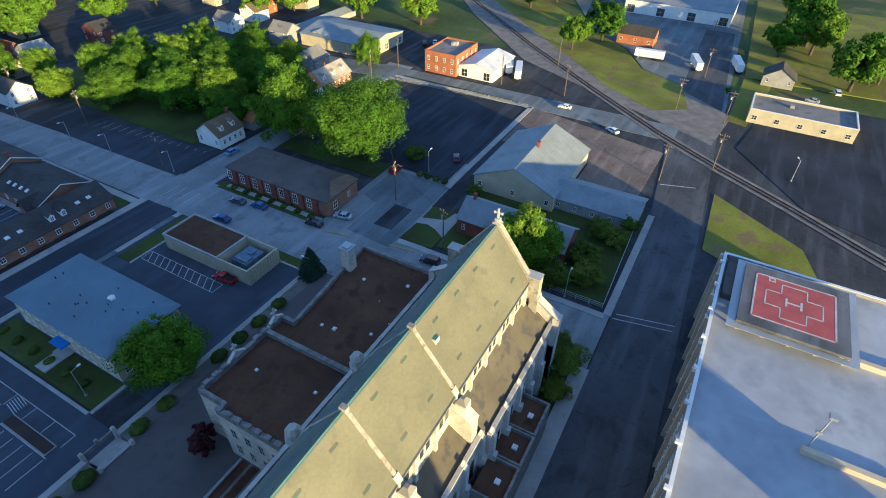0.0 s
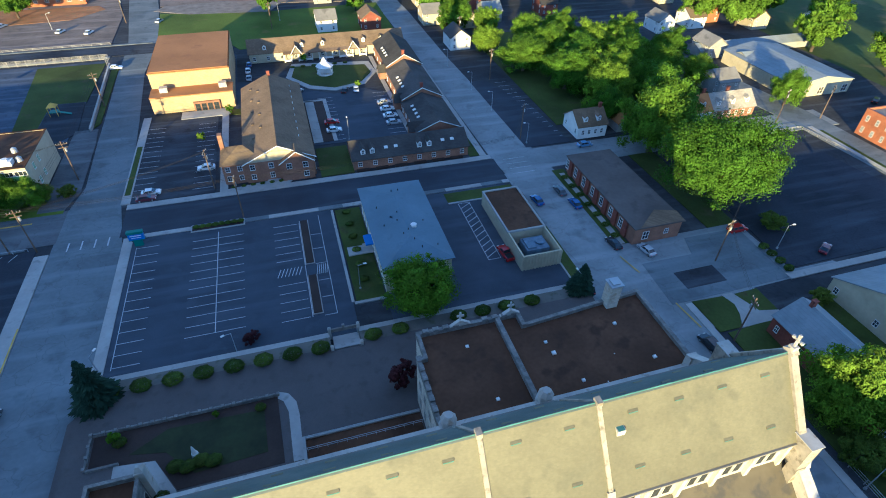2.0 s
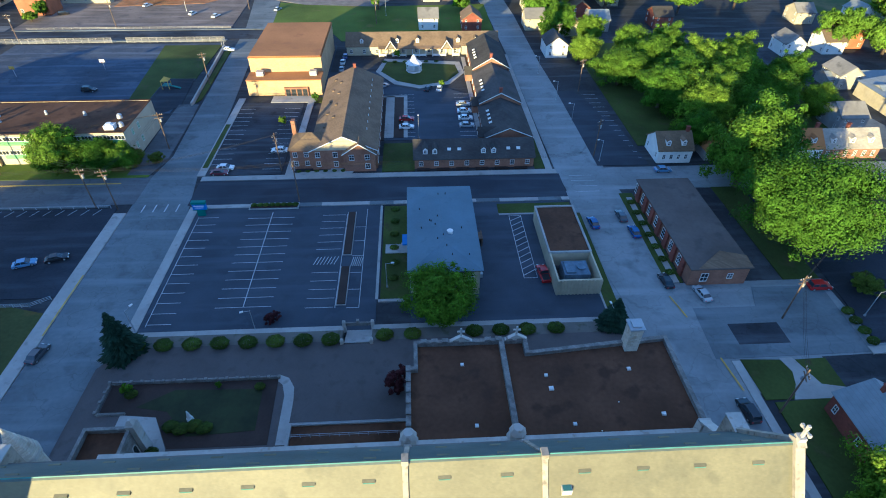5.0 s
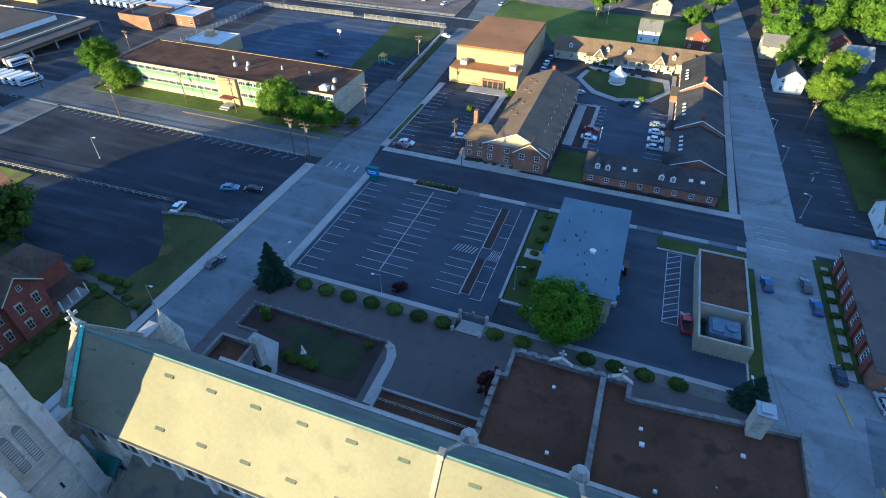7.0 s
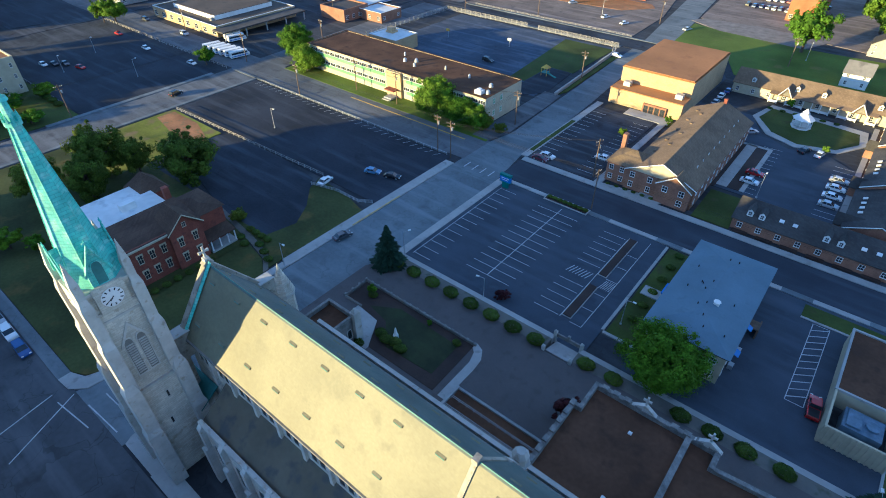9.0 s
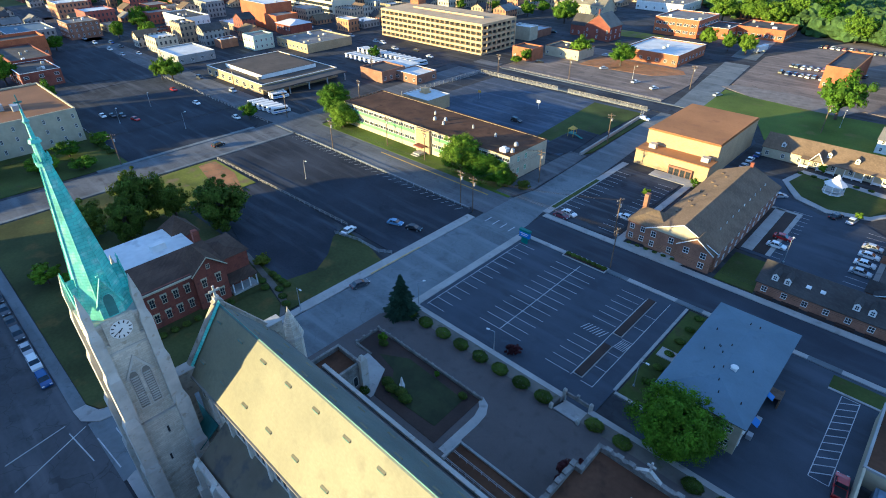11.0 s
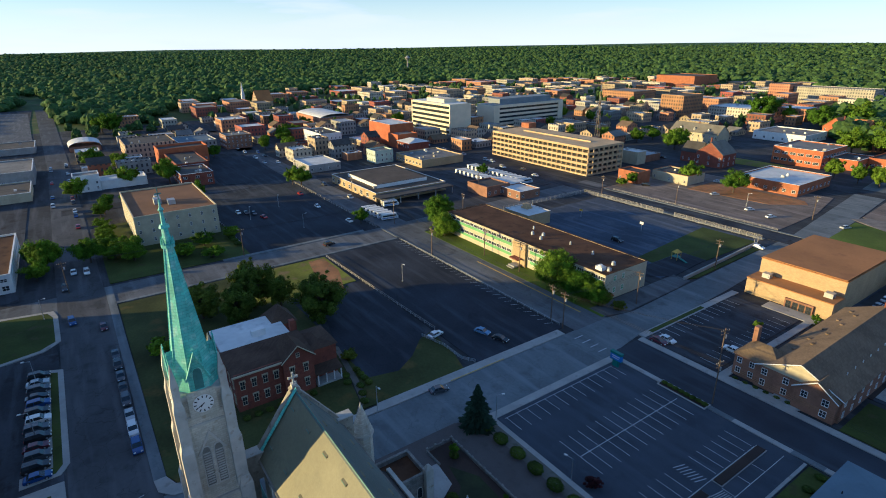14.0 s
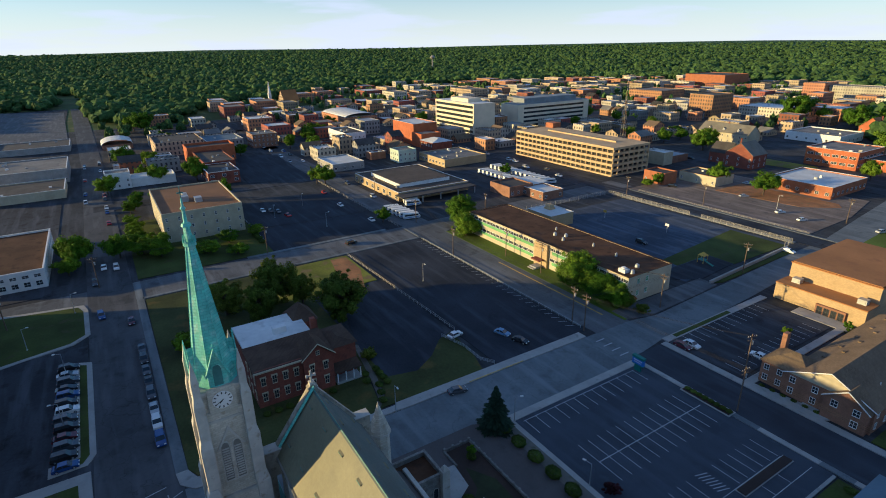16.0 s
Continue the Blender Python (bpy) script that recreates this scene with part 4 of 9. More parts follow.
def sloped_band(b, x0, x1, rise, y_end=EY + 0.5, s=1):
    """A stone band across the roof from ridge to eave on side s."""
    z_end = RZ - y_end * K
    if s > 0:
        x0, x1 = x0 + 0.006, x1 - 0.006
    q = [(x0, s * y_end, z_end + rise), (x1, s * y_end, z_end + rise), (x1, 0, RZ + rise), (x0, 0, RZ + rise)]
    return b.slab(q if s < 0 else q[::-1], rise + 0.25)


for x, w in ((X0 - 0.3, 1.0), (X1 - 0.7, 1.0)):
    b = Mesh()
    for s in (-1, 1):
        sloped_band(b, x, x + w, 0.75, s=s)
        b.box(x - 0.1, s * EY - 1.2 + s * 1.0, EZ - 4, x + w + 0.6, s * EY + 1.2 + s * 1.0, EZ + 0.4)
        b.box(x + 0.1, s * (EY + 1.6) - 0.7, 0, x + w + 0.4, s * (EY + 1.6) + 0.7, EZ - 4)
    p = part("gable_parapet", b, M["stone_old"], church, "raised stone gable parapet")
    for s in (-1, 1):
        part("coping", Mesh().box(x - 0.2, s * EY - 1.3 + s * 1.0, EZ + 0.4, x + w + 0.7, s * EY + 1.3 + s * 1.0, EZ + 0.52), M["stone_trim"], p)
    if x < 0:
        part("flashing", Mesh().slab([(x + 1.05, -EY, EZ + 0.62), (x + 1.5, -EY, EZ + 0.4), (x + 1.5, 0, RZ + 0.35), (x + 1.05, 0, RZ + 0.6)], 0.1), M["copper"], p, "green copper flashing")
    cx = x + w / 2
    k = Mesh().box(cx - 0.4, -0.4, RZ + 0.3, cx + 0.4, 0.4, RZ + 1.0).box(cx - 0.12, -0.14, RZ + 1.0, cx + 0.12, 0.14, RZ + 2.6)
    k.box(cx - 0.1, -0.6, RZ + 1.85, cx + 0.1, -0.14, RZ + 2.1).box(cx - 0.1, 0.14, RZ + 1.85, cx + 0.1, 0.6, RZ + 2.1)
    for yy, zz in ((-0.6, 1.98), (0.6, 1.98), (0, 2.6)):
        k.box(cx - 0.14, yy - 0.14, RZ + zz - 0.18, cx + 0.14, yy + 0.14, RZ + zz + 0.18)
    part("cross", k, M["stone_trim"], church, "stone cross on the gable")

# two stone fire walls across the roof with piers at their feet
for x in (0.0, 13.5):
    b = Mesh()
    for s in (-1, 1):
        sloped_band(b, x - 0.27, x + 0.27, 0.3, s=s)
    b.box(x - 0.34, -0.45, RZ - 0.3, x + 0.34, 0.45, RZ + 0.42)
    wall = part("fire_wall", b, M["stone_old"], church, "pale stone fire wall crossing the roof")
    for s in (-1, 1):
        p = Mesh()
        if s > 0:
            p.cone(x, 9.4, 1.15, 0, 1.05, 17.2, 8, math.pi / 8).cone(x, 9.4, 1.3, 17.2, 1.3, 17.6, 8, math.pi / 8).cone(x, 9.4, 1.0, 17.6, 0.9, 18.9, 8, math.pi / 8).cone(x, 9.4, 1.1, 18.9, 0.6, 19.7, 8, math.pi / 8)
        else:
            p.box(x - 0.85, -9.6, 0, x + 0.85, -6.1, 17.6).add([(x - 0.95, -9.7, 17.6), (x + 0.95, -9.7, 17.6), (x + 0.95, -6.1, 20.4), (x - 0.95, -6.1, 20.4), (x - 0.95, -6.1, 17.6), (x + 0.95, -6.1, 17.6)], [(0, 1, 2, 3), (0, 3, 4), (1, 5, 2), (2, 5, 4, 3)])
            p.box(x - 0.8, -8.4, 19.2, x + 0.8, -6.8, 20.4)
        p.slab([(x - 0.45, s * 9.0, 17.6), (x + 0.45, s * 9.0, 17.6), (x + 0.45, s * 6.2, 22.3), (x - 0.45, s * 6.2, 22.3)][::s * -1], 1.0)
        part("pier", p, M["stone"] if s < 0 else M["stone_trim"], church, "stone pier with sloped cap")
    part("pier_cap", Mesh().cone(x, -7.6, 1.15, 20.45, 0.4, 21.3, 4, math.pi / 4), M["louver"], church, "weathered gray pier cap")

# aisles
for s, xs, ye in ((-1, ((-38.0, -1.6), (15.2, 40.0)), 11.3), (-1, ((-1.6, 15.2),), 10.2), (1, ((-40, 40.5),), 11.8)):
    for xa, xb in xs:
        b = Mesh().box(xa, min(s * EY, s * ye), 0, xb, max(s * EY, s * ye), 12.6)
        w = part("aisle_wall", b, M["stone"], church)
        zi = 16.6 if xa != -1.6 else 15.2
        q = [(xa, s * (ye - 0.5), 13.0), (xb, s * (ye - 0.5), 13.0), (xb, s * EY, zi), (xa, s * EY, zi)]
        part("aisle_roof", Mesh().slab(q if s < 0 else q[::-1], 0.4), M["aisle_roof"] if s < 0 else M["dark_roof"], church, "low gray aisle roof")
        c = Mesh().box(xa - 0.1, min(s * (ye - 0.5), s * (ye + 0.15)), 12.6, xb + 0.1, max(s * (ye - 0.5), s * (ye + 0.15)), 13.5)
        part("parapet", c, M["stone_trim"], church)
        if s < 0:
            n = max(2, int((xb - xa) / 4.7))
            for i in range(n + 1):
                x = xa + 0.6 + i * (xb - xa - 1.2) / n
                bt = Mesh().box(x - 0.5, -ye - 1.1, 0, x + 0.5, -ye, 8.5).box(x - 0.42, -ye - 0.65, 8.5, x + 0.42, -ye, 12.8)
                bt.add([(x - 0.42, -ye - 0.65, 12.8), (x + 0.42, -ye - 0.65, 12.8), (x + 0.42, -ye + 0.3, 13.9), (x - 0.42, -ye + 0.3, 13.9), (x - 0.42, -ye + 0.3, 12.8), (x + 0.42, -ye + 0.3, 12.8)], [(0, 1, 2, 3), (0, 3, 4), (1, 5, 2), (2, 5, 4, 3)])
                part("buttress", bt, M["stone_trim"], church)
                if i < n:
                    piece("window", window_data(1.5, 5.0, "stone_trim", "glass", shape="lancet"), church, (x + (xb - xa - 1.2) / n / 2, -ye, 8.0))
# aisle end parapets facing east
for s in (-1, 1):
    b = Mesh().add([(39.2, s * 11.9, 12), (39.2, s * 6.2, 12), (39.2, s * 6.2, 18.6), (39.2, s * 11.9, 14.6), (40.2, s * 11.9, 12), (40.2, s * 6.2, 12), (40.2, s * 6.2, 18.6), (40.2, s * 11.9, 14.6)],
                   [(0, 1, 2, 3), (7, 6, 5, 4), (3, 2, 6, 7), (0, 3, 7, 4), (1, 5, 6, 2)])
    b.box(38.9, s * 11.9 - 0.6, 0, 40.6, s * 11.9 + 0.6, 14.9)
    e = part("end_parapet", b, M["stone_trim"], church, "sloped stone parapet at the aisle end")
    part("coping", Mesh().slab([(38.9, s * 12.3, 14.8), (40.4, s * 12.3, 14.8), (40.4, s * 6.2, 19.0), (38.9, s * 6.2, 19.0)][::s * -1], 0.15), M["stone_trim"], e)
    b2 = Mesh()
    b2.add([(38.6, s * 6.4, 17.5), (38.6, s * 8.4, 17.5), (38.6, s * 7.4, 20.0), (40.6, s * 6.4, 17.5), (40.6, s * 8.4, 17.5), (40.6, s * 7.4, 20.0)], [(0, 1, 2), (3, 5, 4), (0, 3, 4, 1), (1, 4, 5, 2), (2, 5, 3, 0)])
    part("corner_gable", b2, M["stone_trim"], church, "small stone corner gable")
# clerestory windows and strips on the south wall
n = 17
for i in range(n):
    x = X0 + 3.5 + i * (X1 - X0 - 7) / (n - 1)
    if abs(x) < 1 or abs(x - 13.5) < 1:
        continue
    for d in (-0.75, 0.75):
        piece("window", window_data(1.0, 3.3, "stone_trim", "glass", shape="lancet"), church, (x + d, -EY, 19.2))
    part("buttress", Mesh().box(x + 2.1, -EY - 0.45, 15, x + 2.7, -EY, 21.2), M["stone_trim"], church)
# gable window at the west, east rose
piece("window", window_data(4.2, 9.0, "stone_trim", "glass", shape="lancet"), church, (X0 - 0.3, 0, 17), TURN["W"])
piece("window", window_data(4.2, 9.0, "stone_trim", "glass", shape="lancet"), church, (X1 + 0.3, 0, 17), TURN["E"])

# small roof vents in two rows on each slope
v = Mesh()
v.add([(-0.62, -0.16, -0.2), (0.62, -0.16, -0.2), (0.62, 0.08, 0.12), (-0.62, 0.08, 0.12), (-0.62, -0.2, 0.0), (0.62, -0.2, 0.0)], [(0, 1, 5, 4), (4, 5, 2, 3), (0, 4, 3), (1, 2, 5)])
vent = v.data("vent", [M["slate"]])
vd = Mesh().box(-0.56, -0.22, -0.2, 0.56, -0.19, -0.06).data("louver", [M["copper_dark"]])
VENT_X = (-43.4, -37.7, -32.0, -26.3, -20.6, -14.9, -9.2, -3.5, 3.75, 9.8, 17.4, 23.2, 28.9, 34.8)
for zv in (28.7, 23.7):
    for x in VENT_X:
        for s in (-1, 1):
            o = piece("vent", vent, church, (x, s * (RZ - zv) / K, zv + 0.02), 0 if s < 0 else math.pi)
            if s < 0:
                piece("louver", vd, church, (x, s * (RZ - zv) / K, zv + 0.02))
part("roof_hatch", Mesh().box(15.1, -2.55, 26.2, 16.1, -1.7, 27.6), M["stone_trim"], church, "small roof hatch with dark opening")
part("hatch_opening", Mesh().box(15.2, -2.5, 27.6, 16.0, -1.8, 27.64), M["copper_dark"], church)

# low chapels on the south side
for i, (xa, xb) in enumerate(((9.6, 15.9), (16.1, 21.5), (21.7, 28.2))):
    d = 16.1 - i * 0.05
    ch = Mesh().box(xa, -d, 0, xb, -11.3, 7.0)
    c = part("chapel_wall", ch, M["rubble"], church, "low rubble-stone chapel")
    p = Mesh().box(xa, -d, 7.0, xb, -d + 0.4, 7.8).box(xa, -d + 0.4, 7.0, xa + 0.3, -11.3, 7.8).box(xb - 0.3, -d + 0.4, 7.0, xb, -11.3, 7.8)
    part("parapet", p, M["rubble"], c)
    part("chapel_roof", Mesh().box(xa + 0.3, -d + 0.4, 7.0, xb - 0.3, -11.3, 7.15), M["gravel_roof"], c, "brown flat chapel roof")
    part("skylight", Mesh().box((xa + xb) / 2 - 0.4, -14.4, 7.15, (xa + xb) / 2 + 0.4, -13.6, 7.5), M["white"], c)

# ---- clock tower ----
tower = thing("clock_tower", (-46.0, -12.5, 0), "limestone clock tower with green copper spire", "church tower")
TX, TY = -46.0, -12.5
b = Mesh()
b.box(TX - 3.9, TY - 3.9, 0, TX + 3.9, TY + 3.9, 19.2).box(TX - 3.5, TY - 3.5, 19.2, TX + 3.5, TY + 3.5, 36.2)
body = part("tower_wall", b, M["stone"], tower)
for z, h in ((19.2, 3.95), (31.6, 3.62), (33.0, 3.66), (36.2, 3.75)):
    part("string_course", Mesh().box(TX - h, TY - h, z, TX + h, TY + h, z + 0.35), M["stone_trim"], tower)
for sx in (-1, 1):
    for sy in (-1, 1):
        for r, d, za, zb in ((1.25, 4.1, 0, 12), (1.1, 3.95, 12, 20.6), (0.95, 3.65, 20.6, 28.5), (0.8, 3.5, 28.5, 35)):
            cx, cy = TX + sx * d, TY + sy * d
            vs = [(cx + k * a, cy + k * c, z) for k, z in ((r, za), (r, zb), (r * 0.63, zb + 1.3)) for a, c in ((-1, -1), (1, -1), (1, 1), (-1, 1))]
            fs = [(3, 2, 1, 0), (8, 9, 10, 11)] + [(k + n, k + (n + 1) % 4, k + 4 + (n + 1) % 4, k + 4 + n) for k in (0, 4) for n in range(4)]
            part("corner_buttress", Mesh().add(vs, fs), M["stone_trim"], tower, "stone buttress stage with a sloped top")
        cx, cy = TX + sx * 3.45, TY + sy * 3.45
        pin = part("pinnacle", Mesh().box(cx - 0.55, cy - 0.55, 35, cx + 0.55, cy + 0.55, 38.4), M["stone_trim"], tower, "square stone pinnacle with a crocketed spirelet")
        part("spirelet", Mesh().cone(cx, cy, 0.8, 38.4, 0.06, 41.4, 4, math.pi / 4), M["stone_trim"], pin)
        for z in (39.2, 40.0, 40.7):
            part("crocket", Mesh().box(cx - 0.33, cy - 0.07, z, cx + 0.33, cy + 0.07, z + 0.16), M["stone_trim"], pin)
for side, (dx, dy) in {"E": (1, 0), "S": (0, -1), "W": (-1, 0), "N": (0, 1)}.items():
    a = TURN[side]
    for d in (-0.95, 0.95):
        at = (TX + dx * 3.5 + abs(dy) * d, TY + dy * 3.5 + abs(dx) * d, 25.0)
        piece("belfry_opening", window_data(1.25, 6.2, "stone_trim", "louver", shape="lancet"), tower, at, a)
        sl = Mesh()
        for k in range(13):
            sl.box(-0.55, -0.16, -2.8 + k * 0.4, 0.55, -0.05, -2.62 + k * 0.4)
        piece("louver_slats", sl.data("louver_slats", [M["stone_trim"]]), tower, at, a)
    g = Mesh().add([(-2.2, 0, 0), (2.2, 0, 0), (0, 0, 3.4), (-2.2, -0.2, 0), (2.2, -0.2, 0), (0, -0.2, 3.4), (-1.8, -0.2, 0), (1.8, -0.2, 0), (0, -0.2, 2.8)],
                   [(3, 6, 8, 5), (5, 8, 7, 4), (0, 3, 5, 2), (2, 5, 4, 1)])
    piece("hood_mould", g.data("hood_mould", [M["stone_trim"]]), tower, (TX + dx * 3.5, TY + dy * 3.5, 27.2), a)
    # clock: case, dial, marks, two pointers
    ck = Mesh().box(-1.55, -0.35, -1.6, 1.55, 0.1, 1.7)
    case = piece("clock_case", ck.data("clock_case", [M["stone"]]), tower, (TX + dx * 3.55, TY + dy * 3.55, 34.9), a)
    case.scale = (1.36, 1.0, 1.12)
    ORIGIN[case.name] = (0, 0, 0)
    face = Mesh()
    face.add([(1.12 * math.sin(t), -0.42, 1.12 * math.cos(t)) for t in [2 * math.pi * i / 28 for i in range(28)]] + [(1.12 * math.sin(t), -0.35, 1.12 * math.cos(t)) for t in [2 * math.pi * i / 28 for i in range(28)]],
             [tuple(range(28))] + [(i, 28 + i, 28 + (i + 1) % 28, (i + 1) % 28) for i in range(28)])
    piece("dial", face.data("dial", [M["white"]]), case, (0, 0, 0))
    marks = Mesh()
    for i in range(12):
        t = 2 * math.pi * i / 12
        c, s = math.cos(t), math.sin(t)
        marks.add([((r * s + w * c), -0.44, (r * c - w * s)) for r, w in ((0.74, -0.055), (0.74, 0.055), (1.04, 0.08), (1.04, -0.08))], [(0, 1, 2, 3)])
    for t, r, w in ((radians(225), 0.5, 0.06), (radians(240), 0.8, 0.045)):
        c, s = math.cos(t), math.sin(t)
        marks.add([((q * s + ww * c), -0.46, (q * c - ww * s)) for q, ww in ((-0.15, -w), (-0.15, w), (r, w), (r, -w))], [(0, 1, 2, 3)])
    piece("clock_marks", marks.data("clock_marks", [M["black"]]), case, (0, 0, 0))
    # copper lucarne at the foot of the spire
    lu = Mesh().add([(-1.45, -0.1, 0), (1.45, -0.1, 0), (1.45, -0.1, 2.3), (0, -0.1, 5.2), (-1.45, -0.1, 2.3), (-1.45, 2.6, 0), (1.45, 2.6, 0), (1.45, 2.2, 2.3), (0, 1.6, 5.2), (-1.45, 2.2, 2.3)],
                    [(0, 1, 2, 3, 4), (2, 7, 8, 3), (3, 8, 9, 4), (1, 6, 7, 2), (0, 4, 9, 5)])
    luc = piece("lucarne", lu.data("lucarne", [M["copper"]]), tower, (TX + dx * 3.3, TY + dy * 3.3, 36.5), a)
    ORIGIN[luc.name] = (0, 0, 0)
    piece("opening", window_data(1.35, 3.0, "copper", "copper_dark", shape="lancet"), luc, (0, -0.12, 1.9))
    r = Mesh()
    for s in (-1, 1):
        r.tube((s * 1.7, -0.3, 1.9), (0, -0.3, 5.6), 0.2, 0.16, 5)
    r.tube((0, -0.3, 5.4), (0, -0.3, 6.5), 0.12, 0.05, 5).box(-0.35, -0.4, 5.9, 0.35, -0.2, 6.1)
    piece("lucarne_trim", r.data("lucarne_trim", [M["copper"]]), luc, (0, 0, 0))
    slit = window_data(0.45, 1.3, "stone_trim", "black", (0, 0))
    for z in (11.5, 16.5):
        piece("slit_window", slit, tower, (TX + dx * 3.9 - (0.6 if z > 14 else -0.6) * abs(dy), TY + dy * 3.9 + (0.6 if z > 14 else -0.6) * abs(dx), z), a)
sp = Mesh().cone(TX, TY, 3.55, 36.5, 2.95, 39.5, 8, math.pi / 8).cone(TX, TY, 2.95, 39.5, 0.62, 55.4, 8, math.pi / 8)
spire = part("spire", sp, M["copper"], tower, "octagonal green copper spire")
rb = Mesh()
for i in range(8):
    t = math.pi / 8 + i * math.pi / 4
    rb.tube((TX + 2.98 * math.cos(t), TY + 2.98 * math.sin(t), 39.4), (TX + 0.64 * math.cos(t), TY + 0.64 * math.sin(t), 55.4), 0.1, 0.07, 5)
part("rib", rb, M["copper"], spire)
fi = Mesh().cone(TX, TY, 0.95, 55.2, 0.95, 55.7, 8, math.pi / 8).cone(TX, TY, 0.6, 55.7, 0.45, 57.6, 8, math.pi / 8).cone(TX, TY, 0.75, 57.6, 0.6, 58.0, 8).cone(TX, TY, 0.3, 58.0, 0.12, 61.0, 8)
fi.cone(TX, TY, 0.1, 59.4, 0.42, 59.8, 8).cone(TX, TY, 0.42, 59.8, 0.1, 60.2, 8)
part("finial", fi, M["copper"], spire)
part("cross", Mesh().box(TX - 0.06, TY - 0.06, 61.0, TX + 0.06, TY + 0.06, 62.4).box(TX - 0.06, TY - 0.42, 61.6, TX + 0.06, TY + 0.42, 61.75), M["copper_dark"], spire, "dark metal cross")
for i in range(8):
    t = i * math.pi / 4
    piece("crocket", Mesh().cone(0, 0, 0.2, 0, 0.05, 0.9, 5).data("crocket", [M["copper"]]), spire, (TX + 0.8 * math.cos(t), TY + 0.8 * math.sin(t), 55.6))
tower.scale = (0.82, 0.82, 1.0)
# link between tower and nave
part("porch", Mesh().box(-49.5, -9.6, 0, -41.6, -6.3, 10.5), M["stone"], church)
part("porch_roof", Mesh().slab([(-49.5, -9.6, 10.6), (-41.6, -9.6, 10.6), (-41.6, -6.2, 13.0), (-49.5, -6.2, 13.0)], 0.2), M["copper_dark"], church, "copper porch roof")

# ---- north turret and porch room ----
turret = thing("stair_turret", (-48.0, 11.2, PZ), "octagonal stone stair turret with pointed cap", "turret")
part("turret_wall", Mesh().cone(-48.0, 11.2, 1.75, 0, 1.65, 15.2, 8, math.pi / 8), M["stone"], turret)
part("cornice", Mesh().cone(-48.0, 11.2, 1.95, 15.2, 1.95, 15.8, 8, math.pi / 8), M["stone_trim"], turret)
cap = Mesh()
for k in range(7):
    r0 = 1.85 * (1 - k / 7.6)
    cap.cone(-48.0, 11.2, r0, 15.8 + k * 0.72, r0 - 0.14, 15.8 + (k + 1) * 0.72, 8, math.pi / 8)
part("cap", cap.cone(-48.0, 11.2, 0.2, 20.8, 0.05, 21.6, 6), M["stone"], turret, "stepped stone cap")
room = flat_building("porch_room", "small stone porch room with a brown flat roof", "annex", (-47.5, 12.2, -40.8, 19.5), 7.0, "rubble", "gravel_roof", parapet=0.9, z0=0, trim="rubble")
for side, n in (("E", 2), ("N", 2)):
    window_row(room, side, (-47.5, 12.2, -40.8, 19.5), 4.2, n, 0.9, 2.2, margin=1.2, frame="stone_trim", shape="lancet")
part("corner_pier", Mesh().box(-41.2, 18.8, 0, -40.0, 20.3, 8.8).cone(-40.6, 19.55, 0.8, 8.8, 0.3, 9.6, 4, math.pi / 4), M["stone_trim"], room)

# ---- parish wing north of the church ----
WZ = 12.0
wing = thing("parish_wing", (20, 21, 0), "stone parish wing with brown flat roofs and battlements", "annex")
part("wall", Mesh().prism([(-0.4, 11.8), (-0.4, 24.5), (0.8, 24.5), (0.8, 29.6), (18.6, 29.6), (18.6, 26.9), (41.2, 29.0), (41.2, 11.8)], 0, WZ - 0.2), M["stone"], wing)
part("roof", Mesh().prism([(0.2, 12), (0.2, 24), (1.3, 24), (1.3, 29), (14.2, 29), (14.2, 12)], WZ - 0.2, WZ), M["gravel_roof"], wing, "brown gravel flat roof")
part("roof", Mesh().prism([(15.0, 12), (15.0, 29), (18.0, 29), (18.0, 26.4), (40.7, 28.4), (40.7, 12)], WZ - 0.2, WZ), M["gravel_roof"], wing, "brown gravel flat roof")
pp = Mesh()
for x0, y0, x1, y1, top in ((-0.5, 11.8, 0.2, 24.6, 0.9), (0.2, 24.0, 1.3, 24.6, 0.9), (0.7, 24.6, 1.3, 29.6, 0.9), (1.3, 29.0, 18.0, 29.7, 0.8), (14.2, 12, 15.0, 29.0, 0.9), (18.0, 26.4, 18.7, 29.7, 0.9), (40.7, 12, 41.4, 29.1, 0.7)):
    pp.box(x0, y0, WZ - 0.2, x1, y1, WZ + top)
pp.prism([(18.7, 26.4), (18.7, 27.0), (40.8, 29.1), (40.8, 28.4)], WZ - 0.2, WZ + 0.7)
part("parapet", pp, M["rubble"], wing, "weathered stone parapet")
mer = Mesh().box(-0.5, -0.37, -0.1, 0.5, 0.37, 0.32).data("merlon", [M["rubble"]])
for i in range(10):
    if i not in (4, 5):
        piece("merlon", mer, wing, (2.3 + i * 1.7, 29.35, WZ + 0.8))
for i in range(7):
    piece("merlon", mer, wing, (-0.15, 13 + i * 1.85, WZ + 0.9), math.pi / 2)
for i in range(9):
    piece("merlon", mer, wing, (14.6, 13 + i * 1.9, WZ + 0.6), math.pi / 2)
for i in range(11):
    piece("merlon", mer, wing, (20 + i * 1.25, 26.85 + i * 0.119, WZ + 0.45), 0.09, (0.7, 0.9, 0.6))
